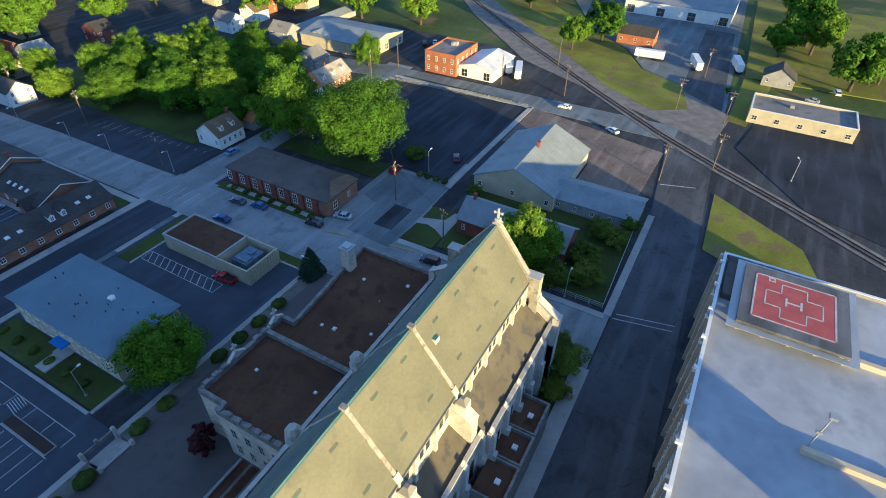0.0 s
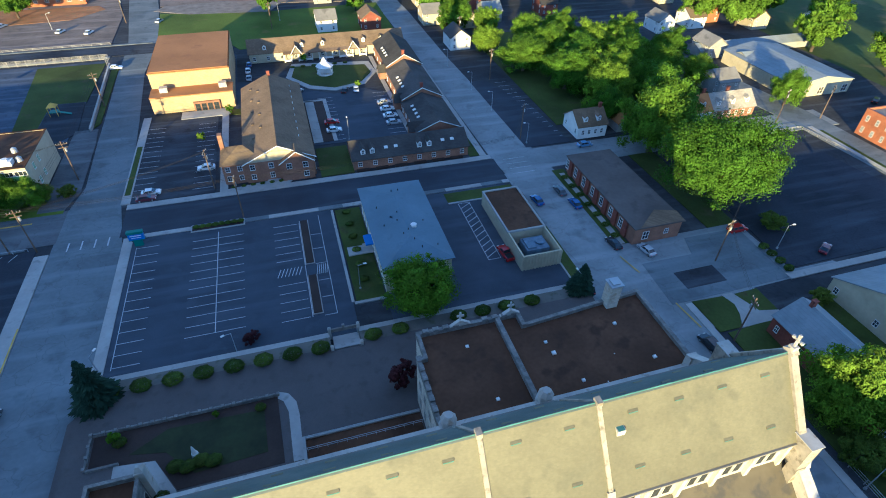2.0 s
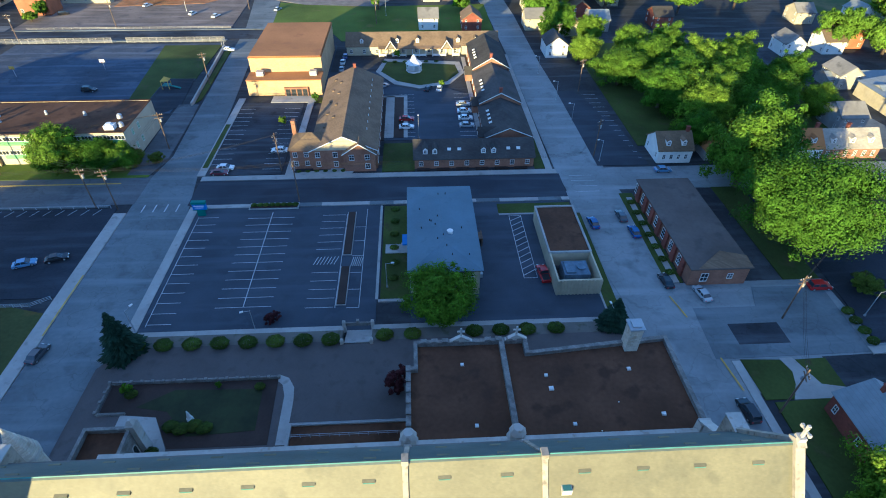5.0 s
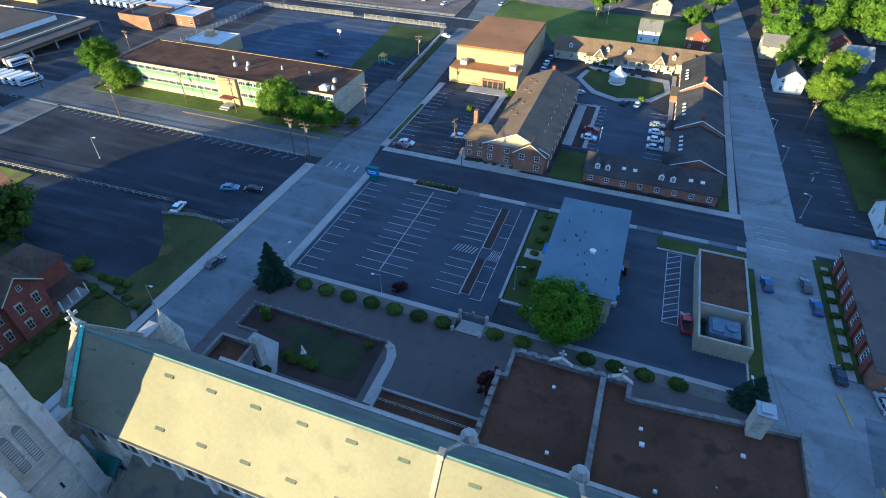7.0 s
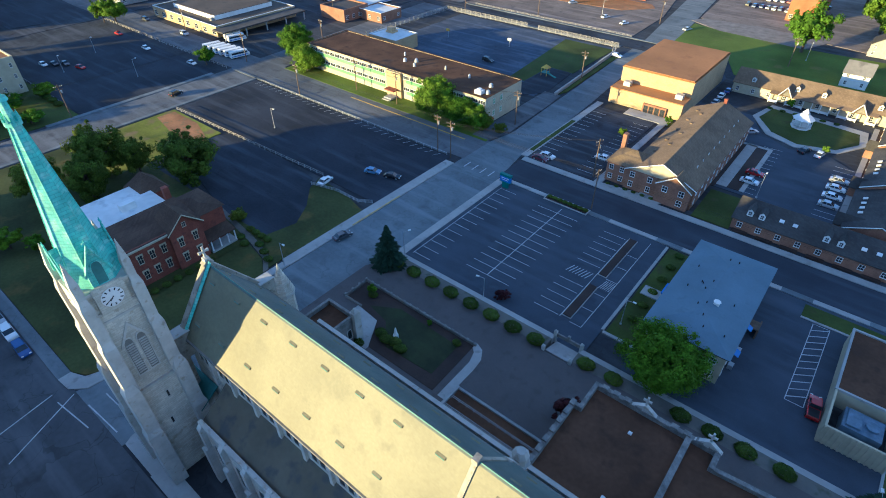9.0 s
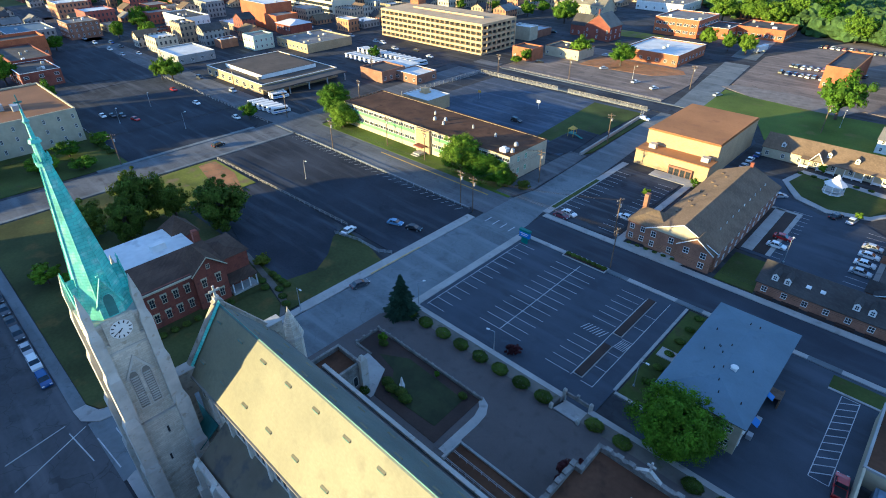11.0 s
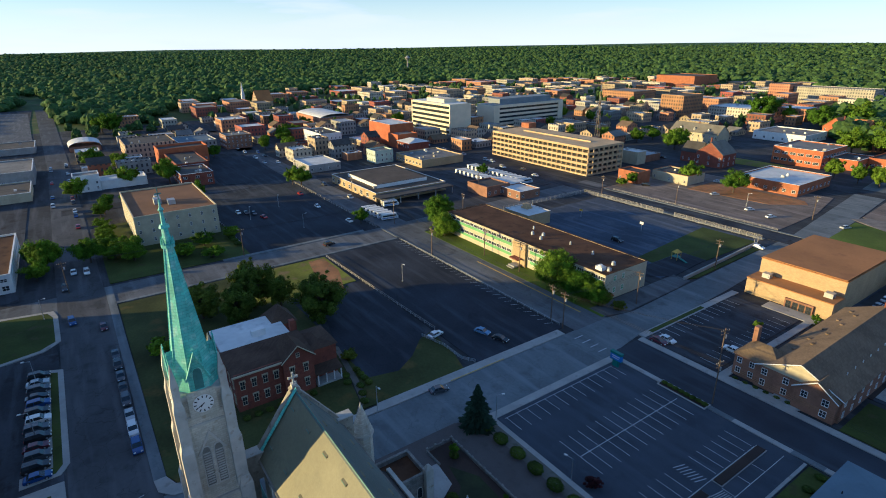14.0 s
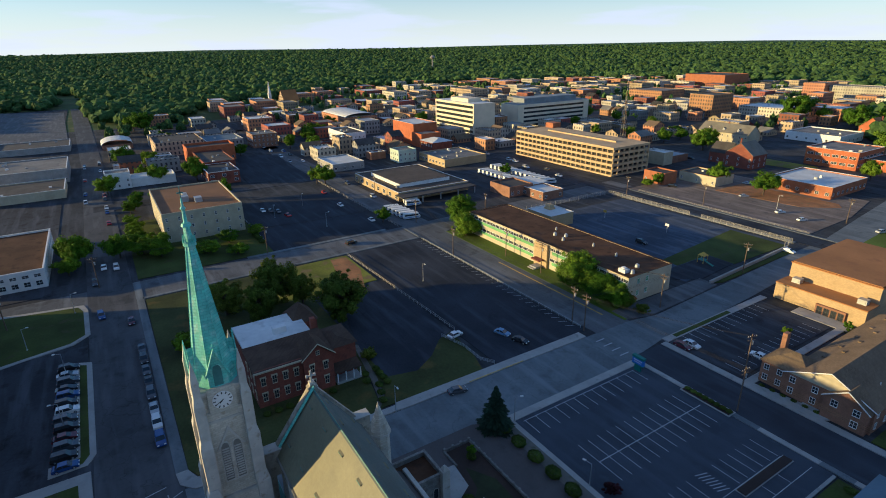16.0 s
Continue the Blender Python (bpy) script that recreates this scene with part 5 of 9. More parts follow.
for x, y in ((8.2, 29.4), (17.0, 29.4)):
    c = Mesh().add([(x - 1.8, y - 0.3, WZ + 0.8), (x + 1.8, y - 0.3, WZ + 0.8), (x, y - 0.3, WZ + 2.0), (x - 1.8, y + 0.3, WZ + 0.8), (x + 1.8, y + 0.3, WZ + 0.8), (x, y + 0.3, WZ + 2.0)], [(0, 1, 2), (3, 5, 4), (1, 4, 5, 2), (2, 5, 3, 0)])
    c.box(x - 0.14, y - 0.14, WZ + 1.9, x + 0.14, y + 0.14, WZ + 3.6).box(x - 0.6, y - 0.13, WZ + 2.7, x + 0.6, y + 0.13, WZ + 3.0)
    part("parapet_cross", c, M["stone_trim"], wing, "small stone cross on the parapet")
sk = Mesh().box(-0.5, -0.5, 0, 0.5, 0.5, 0.35).box(-0.38, -0.38, 0.35, 0.38, 0.38, 0.5).data("skylight", [M["white"]])
for x, y, k in ((8.1, 25.2, 0.9), (9.3, 14.6, 0.9), (20.6, 22.6, 0.9), (20.9, 20.2, 1.2), (33.5, 23.2, 1.0), (23.0, 14.2, 0.9), (36.0, 15.2, 1.0), (26.5, 13.0, 0.3), (30.2, 17.5, 0.3)):
    piece("skylight", sk, wing, (x, y, WZ), 0, (k * 0.55, k * 0.55, k * 0.6))
ck = Mesh().box(33.9, 26.6, 0, 35.9, 28.6, WZ + 4.9).box(33.5, 26.2, 0, 36.3, 29.1, WZ - 0.5)
ch = part("chimney", ck, M["stone"], wing, "tall square stone chimney")
part("chimney_cap", Mesh().box(33.7, 26.4, WZ + 4.9, 36.1, 28.8, WZ + 5.15).box(34.2, 26.9, WZ + 5.15, 35.6, 28.3, WZ + 5.4), M["steel"], ch, "bright metal chimney cap")
for side, n, z in (("W", 4, 8.5), ("W", 4, 4.5), ("E", 5, 8.5), ("E", 5, 4.5)):
    window_row(wing, side, (-0.4, 12.5, 41.2, 24.0 if side == "W" else 28), z, n, 1.1, 2.2, frame="stone_trim")
window_row(wing, "N", (0.8, 11.8, 18.6, 29.6), 7.5, 6, 1.2, 2.6, frame="stone_trim")

# ---- garden and plaza furniture ----
garden = thing("church_garden", (-38, 27, PZ), "walled garden with dark mulch border and small lawn", "garden")
part("bed", Mesh().prism([(-51.6, 27.3), (-51.6, 33), (-23.2, 33), (-22.8, 20.4), (-38.4, 20.4), (-42, 26.3), (-48, 27.0)], PZ - 0.4, PZ + 0.06), M["mulch"], garden, "dark mulch bed")
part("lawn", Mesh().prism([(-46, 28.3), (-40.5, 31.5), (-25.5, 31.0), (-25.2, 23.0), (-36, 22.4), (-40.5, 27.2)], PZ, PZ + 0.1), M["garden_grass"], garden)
part("path", Mesh().prism([(-21.5, 20.2), (-21.6, 29.5), (-22.3, 31.8), (-23.2, 32.6), (-23.2, 34.0), (-21.4, 33.2), (-20.2, 31.2), (-19.9, 28.5), (-19.9, 20.2)], PZ - 0.3, PZ + 0.05), M["concrete"], garden, "pale concrete path")
part("court", Mesh().prism([(-48, 19.6), (-48, 26.9), (-42, 26.2), (-38.5, 20.3), (-38.5, 19.6)], PZ - 0.3, PZ + 0.05), M["concrete"], garden, "pale concrete court")
wallg = part("balustrade", Mesh().box(-52.2, 33.0, PZ - 0.3, -23.0, 33.35, PZ + 0.45).box(-52.2, 27.2, PZ - 0.3, -51.85, 33.0, PZ + 0.45).box(-51.85, 26.85, PZ - 0.3, -47.2, 27.2, PZ + 0.45), M["rubble"], garden, "low stone garden wall")
post = Mesh().box(-0.2, -0.2, 0, 0.2, 0.2, 0.5).box(-0.25, -0.25, 0.5, 0.25, 0.25, 0.6).data("post", [M["rubble"]])
for i in range(17):
    piece("post", post, wallg, (-52 + i * 1.81, 33.18, PZ + 0.2))
for i in range(3):
    piece("post", post, wallg, (-52.0, 27.2 + i * 2.0, PZ + 0.2))
gap = Mesh().box(-0.5, -0.14, 0, 0.5, 0.14, 0.1).data("balustrade_cap", [M["rubble"]])
for i in range(16):
    piece("balustrade_cap", gap, wallg, (-51.1 + i * 1.81, 33.18, PZ + 0.62))
garden.location, garden.scale = (-37.24, 25.75, PZ), (0.977, 0.977, 1)
statue = tagged(solid("statue", Mesh().cone(-35.3, 24.1, 0.55, PZ, 0.5, PZ + 0.9, 8).cone(-35.3, 24.1, 0.38, PZ + 0.9, 0.2, PZ + 2.2, 8).cone(-35.3, 24.1, 0.17, PZ + 2.2, 0.1, PZ + 2.65, 8), M["white"], kind=""), "small pale stone garden statue on a plinth", "statue")

ramp = thing("sunken_stair", (-10, 21.6, PZ), "sunken brown stair well with metal railings", "stair")
part("floor", Mesh().box(-19.3, 19.4, PZ - 0.3, -0.6, 23.4, PZ + 0.04), M["gravel_roof"], ramp)
for y in (19.3, 21.3, 23.4):
    rl = Mesh().box(-19.3, y - 0.03, PZ + 0.95, -0.6, y + 0.03, PZ + 1.02).box(-19.3, y - 0.03, PZ + 0.5, -0.6, y + 0.03, PZ + 0.55)
    r = part("railing", rl, M["steel"], ramp)
    pd = Mesh().box(-0.03, -0.03, 0, 0.03, 0.03, 1.0).data("post", [M["steel"]])
    for i in range(13):
        piece("post", pd, r, (-19.2 + i * 1.55, y, PZ))
part("curb", Mesh().box(-19.6, 23.4, PZ - 0.3, -0.6, 23.8, PZ + 0.35).box(-19.9, 19.2, PZ - 0.3, -19.4, 23.8, PZ + 0.5), M["concrete"], ramp)

ramp.location, ramp.scale = (-9.88, 20.48, PZ), (0.977, 0.977, 1)
stair = thing("plaza_stair", (-10, 42.2, 0), "pale stone stair with posts from plaza to car park", "stair")
for i in range(9):
    part("step", Mesh().box(-12.2, 39.0 + i * 0.52, 0, -7.3, 39.54 + i * 0.52, PZ - i * 0.2), M["concrete"], stair)
for x in (-12.6, -7.2):
    for y in (39.1, 43.6):
        part("post", Mesh().box(x - 0.3, y - 0.3, 0, x + 0.3, y + 0.3, PZ + 1.0).cone(x, y, 0.4, PZ + 1.0, 0.1, PZ + 1.3, 4, math.pi / 4), M["stone_trim"], stair)
part("balustrade", Mesh().box(-12.3, 43.6, PZ - 0.3, -7.5, 43.9, PZ + 0.5).box(-10.2, 43.5, PZ + 0.5, -9.7, 44.0, PZ + 1.2), M["rubble"], stair)

# ---- car park north of the church: lines, planter, kerbs ----
lot = thing("stall_markings", (-31, 65, 0.03), "white painted stall lines on the car park", "road marking", kind="structure")


def line(parent, x0, y0, x1, y1, w=0.13, z=0.04, m="line"):
    dx, dy = x1 - x0, y1 - y0
    d = math.hypot(dx, dy)
    nx, ny = -dy / d * w / 2, dx / d * w / 2
    return part("stall_line", Mesh().prism([(x0 + nx, y0 + ny), (x0 - nx, y0 - ny), (x1 - nx, y1 - ny), (x1 + nx, y1 + ny)], z - 0.005, z), M[m], parent)


for i in range(13):
    y = 47.0 + i * 2.9
    line(lot, -51.2, y, -46.4, y)
line(lot, -51.2, 46.5, -51.2, 82.2)
line(lot, -33.6, 51.0, -33.6, 83.4, 0.18)
for i in range(12):
    y = 51.0 + i * 2.74
    line(lot, -39.2, y, -28.0, y)
for i in range(13):
    y = 50.2 + i * 2.62
    if i not in (5, 6):
        line(lot, -21.2, y, -15.6, y)
for k in range(7):
    line(lot, -21.2 + k * 0.75, 63.3, -20.4 + k * 0.75, 65.9, 0.16)
line(lot, -15.2, 50, -15.2, 82)
line(lot, -10.4, 49.9, -10.4, 84)
for y in (49.9, 55.2, 60.4, 66.0, 71.3, 76.6):
    line(lot, -12.9, y, -10.4, y)
for k in range(6):
    line(lot, -13.0 + k * 0.42, 62.5, -12.5 + k * 0.42, 65.6, 0.14)
for k in range(11):
    line(lot, 24.4, 57.8 + k * 1.95, 27.2, 59.6 + k * 1.95, 0.18)
line(lot, 24.4, 57.0, 24.4, 79.5), line(lot, 27.3, 57.0, 27.3, 79.5), line(lot, 24.4, 57.0, 27.3, 57.0), line(lot, 24.4, 79.5, 27.3, 79.5)
for x0, y0, x1, y1 in ((-55.2, 103, -55.2, 145), (-35.2, 103, -35.2, 145)):
    for i in range(14):
        s = 1 if x0 < -45 else -1
        line(lot, x0 + s * 0.3, 104 + i * 2.9, x0 + s * 5.2, 104 + i * 2.9)
for i in range(30):
    line(lot, -163 + i * 3.0, 86.5, -164.2 + i * 3.0, 84.2)
for i in range(12):
    line(lot, 15.8, 121 + i * 2.75, 20.8, 121 + i * 2.75), line(lot, -3.0, 121 + i * 2.75, 2.0, 121 + i * 2.75)
for i in range(14):
    line(lot, 60.3 + i * 0.42, 149 - i * 3.3, 64.8 + i * 0.15, 149 - i * 3.3)
for x in (-66, -63.2, -60.4, -57.6):
    line(lot, x, 84.8, x, 88.0, 0.3, 0.02)
for y in (89.4, 92, 94.6, 97.2):
    line(lot, 43.5, y, 50.0, y, 0.14, 0.03)
line(lot, 61.4, -19.0, 63.9, -30.3, 0.2, 0.02), line(lot, 59.8, -18.7, 62.2, -30.1, 0.2, 0.02), line(lot, 118, -16, 121, -25, 0.3, 0.02)
line(lot, -71.6, -31.3, -73.4, -21.9, 0.2, 0.02), line(lot, -64.9, -31.4, -70.7, -19.4, 0.2, 0.02), line(lot, -71.1, -21.9, -62, -20.8, 0.2, 0.02), line(lot, -66.5, -18.8, -57.5, -18.2, 0.2, 0.02), line(lot, -66.5, -15.8, -57.5, -15.4, 0.2, 0.02)
for x0, y0, x1, y1 in ((-69.6, 45, -69.6, 62), (44.9, 30, 47.2, 36), (54.8, 44, 53.5, 50), (56.9, 33.8, 57.7, 26.6)):
    line(lot, x0, y0, x1, y1, 0.3, 0.16, "yellow")

planter = thing("planter_strip", (-14, 66, 0), "long dark planting strip between concrete kerbs", "planter")
part("kerb", Mesh().box(-15.1, 50.6, 0, -13.0, 62.4, 0.16).box(-15.1, 66.2, 0, -13.0, 82.6, 0.16), M["concrete"], planter)
part("flower_bed", Mesh().box(-14.9, 50.8, 0.16, -13.2, 62.2, 0.34).box(-14.9, 66.4, 0.16, -13.2, 82.4, 0.34), M["mulch"], planter, "dark planting bed")
planter2 = thing("planter_bed", (-32.5, 84.6, 0), "kerbed planting bed with dark shrubs", "planter")
part("kerb", Mesh().box(-39.8, 84.7, 0, -27.6, 87.3, 0.24), M["concrete"], planter2)
part("soil", Mesh().box(-39.5, 85.0, 0.24, -27.9, 87.0, 0.3), M["mulch"], planter2)
kerbs = Mesh()
for x0, y0, x1, y1 in ((-7.2, 52, -6.6, 85), (-6.6, 51.2, 0, 51.9), (-52.8, 44.2, -52.3, 84.5), (22, 79.9, 40, 80.4), (39.2, 46, 39.6, 80)):
    kerbs.box(x0, y0, -0.3, x1, y1, 0.17)
solid("pavement_lot_kerb", kerbs, M["concrete"], "raised concrete kerb round the car park", "kerb")
for x0 in (-28, -10, 17, 33):
    solid("pavement_drive_strip", Mesh().box(x0, 85.6, 0.1, x0 + 6, 87.15, 0.165), M["road"], "dropped driveway apron", "kerb")

sign = thing("lot_sign", (-50.6, 83.0, 0), "blue illuminated sign on a green pedestal", "sign")
part("pedestal", Mesh().box(-51.5, 82.7, 0, -49.7, 83.3, 1.9), M["sign_green"], sign)
part("panel", Mesh().box(-52.2, 82.6, 1.9, -49.0, 83.4, 3.5), M["sign_blue"], sign, "bright blue sign panel")
part("frame", Mesh().box(-52.3, 82.5, 3.5, -48.9, 83.5, 4.1).box(-52.3, 82.55, 1.75, -48.9, 83.45, 1.9), M["sign_green"], sign)
part("lettering", Mesh().box(-51.8, 82.56, 2.9, -49.4, 82.59, 3.1).box(-51.6, 82.56, 2.4, -49.6, 82.59, 2.55), M["white"], sign, "pale bars of unreadable lettering")

# ---- gray-blue hipped office building beside the car park ----
BB = (0.2, 52.6, 14.2, 82.0)
office = thing("parish_office", (7.2, 67.3, 0), "two-storey cream building with a gray-blue hipped roof", "office building")
part("wall", Mesh().box(*BB[:2], 0, *BB[2:], 6.9), M["cream"], office)
part("roof", hip_roof(Mesh(), BB, 7.0, 8.7, 0.6), M["blue_roof"], office, "smooth gray-blue hipped roof")
part("fascia", Mesh().box(BB[0] - 0.5, BB[1] - 0.5, 6.75, BB[2] + 0.5, BB[3] + 0.5, 6.98), M["dark_shingle"], office)
for z in (1.9, 5.0):
    window_row(office, "W", BB, z, 11, 1.3, 1.5), window_row(office, "E", BB, z, 9, 1.3, 1.5), window_row(office, "S", BB, z, 4, 1.2, 1.4)
part("roof_vent", Mesh().box(8.2, 62.4, 7.8, 9.2, 63.4, 8.9).cone(8.7, 62.9, 0.7, 8.9, 0.3, 9.1, 8), M["white"], office)
pv = Mesh().cone(0, 0, 0.1, 0, 0.1, 0.5, 6).data("vent_pipe", [M["black"]])
for i in range(14):
    random.seed(i + 40)
    x, y = random.uniform(2, 12.5), random.uniform(55, 80)
    piece("vent_pipe", pv, office, (x, y, 7.0 + 1.6 * min((x + 0.4) / 7.6, (14.8 - x) / 7.6, 1)))
part("canopy", Mesh().box(-1.6, 66.0, 2.6, 0.2, 69.6, 2.9), M["sign_blue"], office, "blue entrance awning")
part("entry_step", Mesh().box(-5.5, 66.3, 0.1, 0.2, 69.3, 0.35).box(-2.0, 66.0, 0.35, 0.2, 69.5, 0.6), M["concrete"], office)
part("side_stair", Mesh().box(14.2, 70.5, 0, 16.6, 71.2, 1.2).box(16.3, 68, 0, 16.6, 71.2, 2.2).box(14.2, 68, 2.1, 16.6, 70.5, 2.3), M["timber"], office, "timber porch stair")
for y in (57.5, 62.0):
    part("condenser", Mesh().box(14.6, y, 0, 15.5, y + 1.1, 1.0), M["steel"], office)
part("awning", Mesh().slab([(14.2, 58.6, 3.2), (15.6, 58.6, 2.5), (15.6, 60.4, 2.5), (14.2, 60.4, 3.2)], 0.1).slab([(14.2, 66.6, 3.2), (15.6, 66.6, 2.5), (15.6, 68.0, 2.5), (14.2, 68.0, 3.2)], 0.1), M["sign_blue"], office, "pale blue awning")

# ---- tan utility building ----
tan = thing("utility_building", (34.8, 65, 0), "tan concrete utility building with a brown gravel roof", "utility building")
T = (30.0, 51.6, 39.2, 77.6)
b = Mesh().box(30, 60.5, 0, 39.2, 77.6, 3.7)
b.box(30, 51.6, 0, 30.35, 60.5, 4.0).box(38.85, 51.6, 0, 39.2, 60.5, 4.0).box(30.35, 51.6, 0, 38.85, 51.95, 4.0)
part("wall", b, M["cream"], tan)
part("roof", Mesh().box(30.3, 60.8, 3.7, 38.9, 77.3, 3.85), M["gravel_roof"], tan, "brown gravel flat roof")
pr = Mesh().box(29.9, 60.4, 3.7, 39.3, 60.8, 4.15).box(29.9, 77.3, 3.7, 39.3, 77.7, 4.15).box(29.9, 60.8, 3.7, 30.3, 77.3, 4.15).box(38.9, 60.8, 3.7, 39.3, 77.3, 4.15)
part("parapet", pr, M["concrete"], tan)
for i in range(13):
    part("pilaster", Mesh().box(30.1 + i * 0.74, 51.45, 0, 30.4 + i * 0.74, 51.6, 3.9), M["cream"], tan)
part("floor", Mesh().box(30.35, 51.95, 0, 38.85, 60.4, 0.3), M["asphalt_old"], tan)
part("machine", Mesh().box(32.2, 54.2, 0.3, 37.6, 58.6, 3.1).box(32.6, 54.6, 3.1, 34.6, 58.2, 3.5).cone(36.1, 56.4, 1.0, 3.1, 1.0, 3.5, 12), M["blue_tarp"], tan, "blue cooling machine")

# ---- long brown brick building east of the street ----
LB = (58.4, 53.2, 70.8, 87.0)
longb = thing("brick_block", (64.6, 70, 0), "long low brick building with a brown flat roof", "apartment building")
part("wall", Mesh().box(*LB[:2], 0, *LB[2:], 4.5), M["brick_brown"], longb)
part("roof", Mesh().box(LB[0] - 0.5, LB[1] - 0.4, 4.5, LB[2] + 0.5, LB[3] + 0.4, 4.75), M["brown_gravel"], longb, "brown-gray overhanging roof")
part("roof_end", Mesh().slab([(59.5, 53.0, 4.78), (71.2, 53.0, 4.78), (71.2, 56.5, 5.1), (66, 58, 5.3)], 0.1), M["tan_shingle"], longb)
for i in range(7):
    y = 56 + i * 4.6
    part("bay", Mesh().box(57.9, y, 0, 58.4, y + 1.6, 4.3), M["brick"], longb)
    piece("window", window_data(1.5, 2.6, bars=(1, 2)), longb, (58.38, y + 3.0, 2.3), TURN["W"])
piece("window", window_data(1.6, 2.2), longb, (61.5, 53.2, 2.2)), piece("window", window_data(1.2, 1.4), longb, (67, 53.2, 2.4))

# ---- houses and halls to the east ----
W1 = dict(frame="white")
gabled_house("white_house", "white clapboard house with brown roof and two dormers", (69.8, 102.6, 79.4, 112.2), 4.2, 7.6, "x", "white", "tan_shingle", rows=(("S", 2.0, 4, 0.9, 1.5, W1), ("W", 2.0, 2, 0.9, 1.5, W1)), dormers=((72.4, 103.6, "S"), (76.8, 103.6, "S")), chimney=(78.6, 107.4))
gabled_house("cottage", "small gray cottage with a rust-brown roof", (84, 103.5, 92, 111), 3.2, 6.0, "y", "gray_wall", "rust_roof", rows=(("S", 1.8, 2, 0.9, 1.3, W1),))
gabled_house("row_house", "brick row house with a pale roof and three white dormers", (117.6, 103.0, 134.5, 112.0), 3.6, 7.4, "x", "brick_brown", "gray_shingle_pale", rows=(("S", 1.7, 6, 0.9, 1.8, W1),), dormers=((120.5, 104, "S"), (126, 104, "S"), (131.5, 104, "S")), chimney=(126, 108.2))
gabled_house("end_house", "white end house with an orange-brown roof", (111.6, 102.8, 117.5, 112.2), 3.8, 7.6, "x", "white", "rust_roof", rows=(("S", 1.7, 2, 0.9, 1.6, W1),), dormers=((114.6, 103.9, "S"),), chimney=(116.6, 108))
gabled_house("gray_barn", "gray barn with a metal roof", (158, 132, 174, 146), 3.6, 6.4, "x", "gray_wall", "metal_roof", category="barn")
gabled_house("warehouse", "large pale metal warehouse", (156, 110, 182, 146), 5.0, 7.2, "y", "cream", "metal_roof", category="warehouse", rows=(("S", 1.8, 3, 2.4, 2.6, dict(pane="dark_roof")),))
gabled_house("long_shed", "long low gray shed", (150, 152, 205, 160), 3.0, 4.6, "x", "gray_wall", "metal_roof", category="shed")
flat_building("orange_store", "two-storey orange brick corner building", "shop", (157.6, 70.2, 176, 84), 7.6, "brick_orange", "gray_roof", rows=(("WS", 2.0, 3.2, 1.0, 1.8, W1), ("WS", 5.6, 3.2, 1.0, 1.8, W1)), units=2)
gabled_house("white_barn", "white metal workshop with a low roof", (159.8, 55.5, 180, 70), 4.4, 6.2, "x", "white", "white_roof", category="workshop", rows=(("W", 1.8, 2, 2.6, 3.0, dict(pane="black")),))
gabled_house("steel_warehouse", "big white and gray steel warehouse", (286, -14, 320, 38), 6.5, 9.0, "y", "white", "metal_roof", category="warehouse", rows=(("W", 2.2, 4, 4.0, 4.0, dict(pane="dark_roof")),))
gabled_house("depot_house", "small orange brick depot with dark roof", (234, 12, 244, 28), 4.5, 7.5, "y", "brick_orange", "dark_shingle", rows=(("W", 2.0, 3, 1.2, 1.5, W1),))
flat_building("roadside_store", "long cream commercial building with pale roof", "shop", (174.5, -64, 190, -32.6), 4.2, "cream", "gray_roof", rows=(("W", 2.0, 6.2, 1.6, 1.6, W1),), units=1, trim="white")
gabled_house("gray_house", "gray house with a steep roof", (213, -45, 222, -34), 4.0, 7.5, "x", "gray_wall", "dark_shingle", rows=(("W", 2.4, 2, 1.0, 1.4, W1),))
hall = gabled_house("parish_hall", "wide hall with a gray metal gable roof", (89.5, 5.5, 119, 28.0), 4.6, 9.6, "x", "cream", "metal_roof", category="hall", rows=(("W", 2.2, 3, 1.1, 1.5, W1),), chimney=(104, 16))
gabled_house("hall_annex", "long low annex with a gray metal roof", (91.5, -15, 103, 6.5), 3.4, 5.6, "y", "gray_wall", "metal_roof", category="hall", rows=(("W", 1.6, 5, 1.0, 1.2, W1),))
gabled_house("brick_house", "brick house with a long gray metal roof", (69.6, -4.0, 80.0, 22.5), 4.4, 7.6, "y", "brick", "metal_roof", rows=(("W", 2.2, 5, 0.9, 1.6, W1), ("N", 2.2, 2, 0.9, 1.6, W1), ("N", 5.2, 1, 0.9, 1.4, W1)), chimney=(74.8, 20.5))
TOWN_HOUSES = ((5, 219, "white", "gray_roof"), (24, 217, "brick", "tan_shingle"), (52, 217, "cream", "gray_roof"), (54.5, 184, "white", "dark_shingle"), (56, 246, "cream", "tan_shingle"), (8, 262, "gray_wall", "dark_shingle"), (80, 214, "gray_wall", "metal_roof"),
               (66, 209, "cream", "tan_shingle"), (110, 218, "brick", "dark_shingle"), (150, 182, "white", "gray_roof"), (168, 184, "white", "tan_shingle"), (180, 190, "brick_orange", "rust_roof"), (192, 204, "brick", "dark_shingle"), (152, 150, "gray_wall", "gray_roof"), (132, 118, "gray_wall", "gray_roof"),
               (206, 222, "white", "metal_roof"), (178, 222, "cream", "gray_roof"), (196, 176, "cream", "tan_shingle"), (214, 196, "brick_brown", "rust_roof"), (76, 232, "brick", "tan_shingle"), (96, 252, "cream", "gray_roof"), (84, 276, "white", "dark_shingle"), (226, 168, "white", "gray_roof"), (240, 214, "brick", "dark_shingle"))
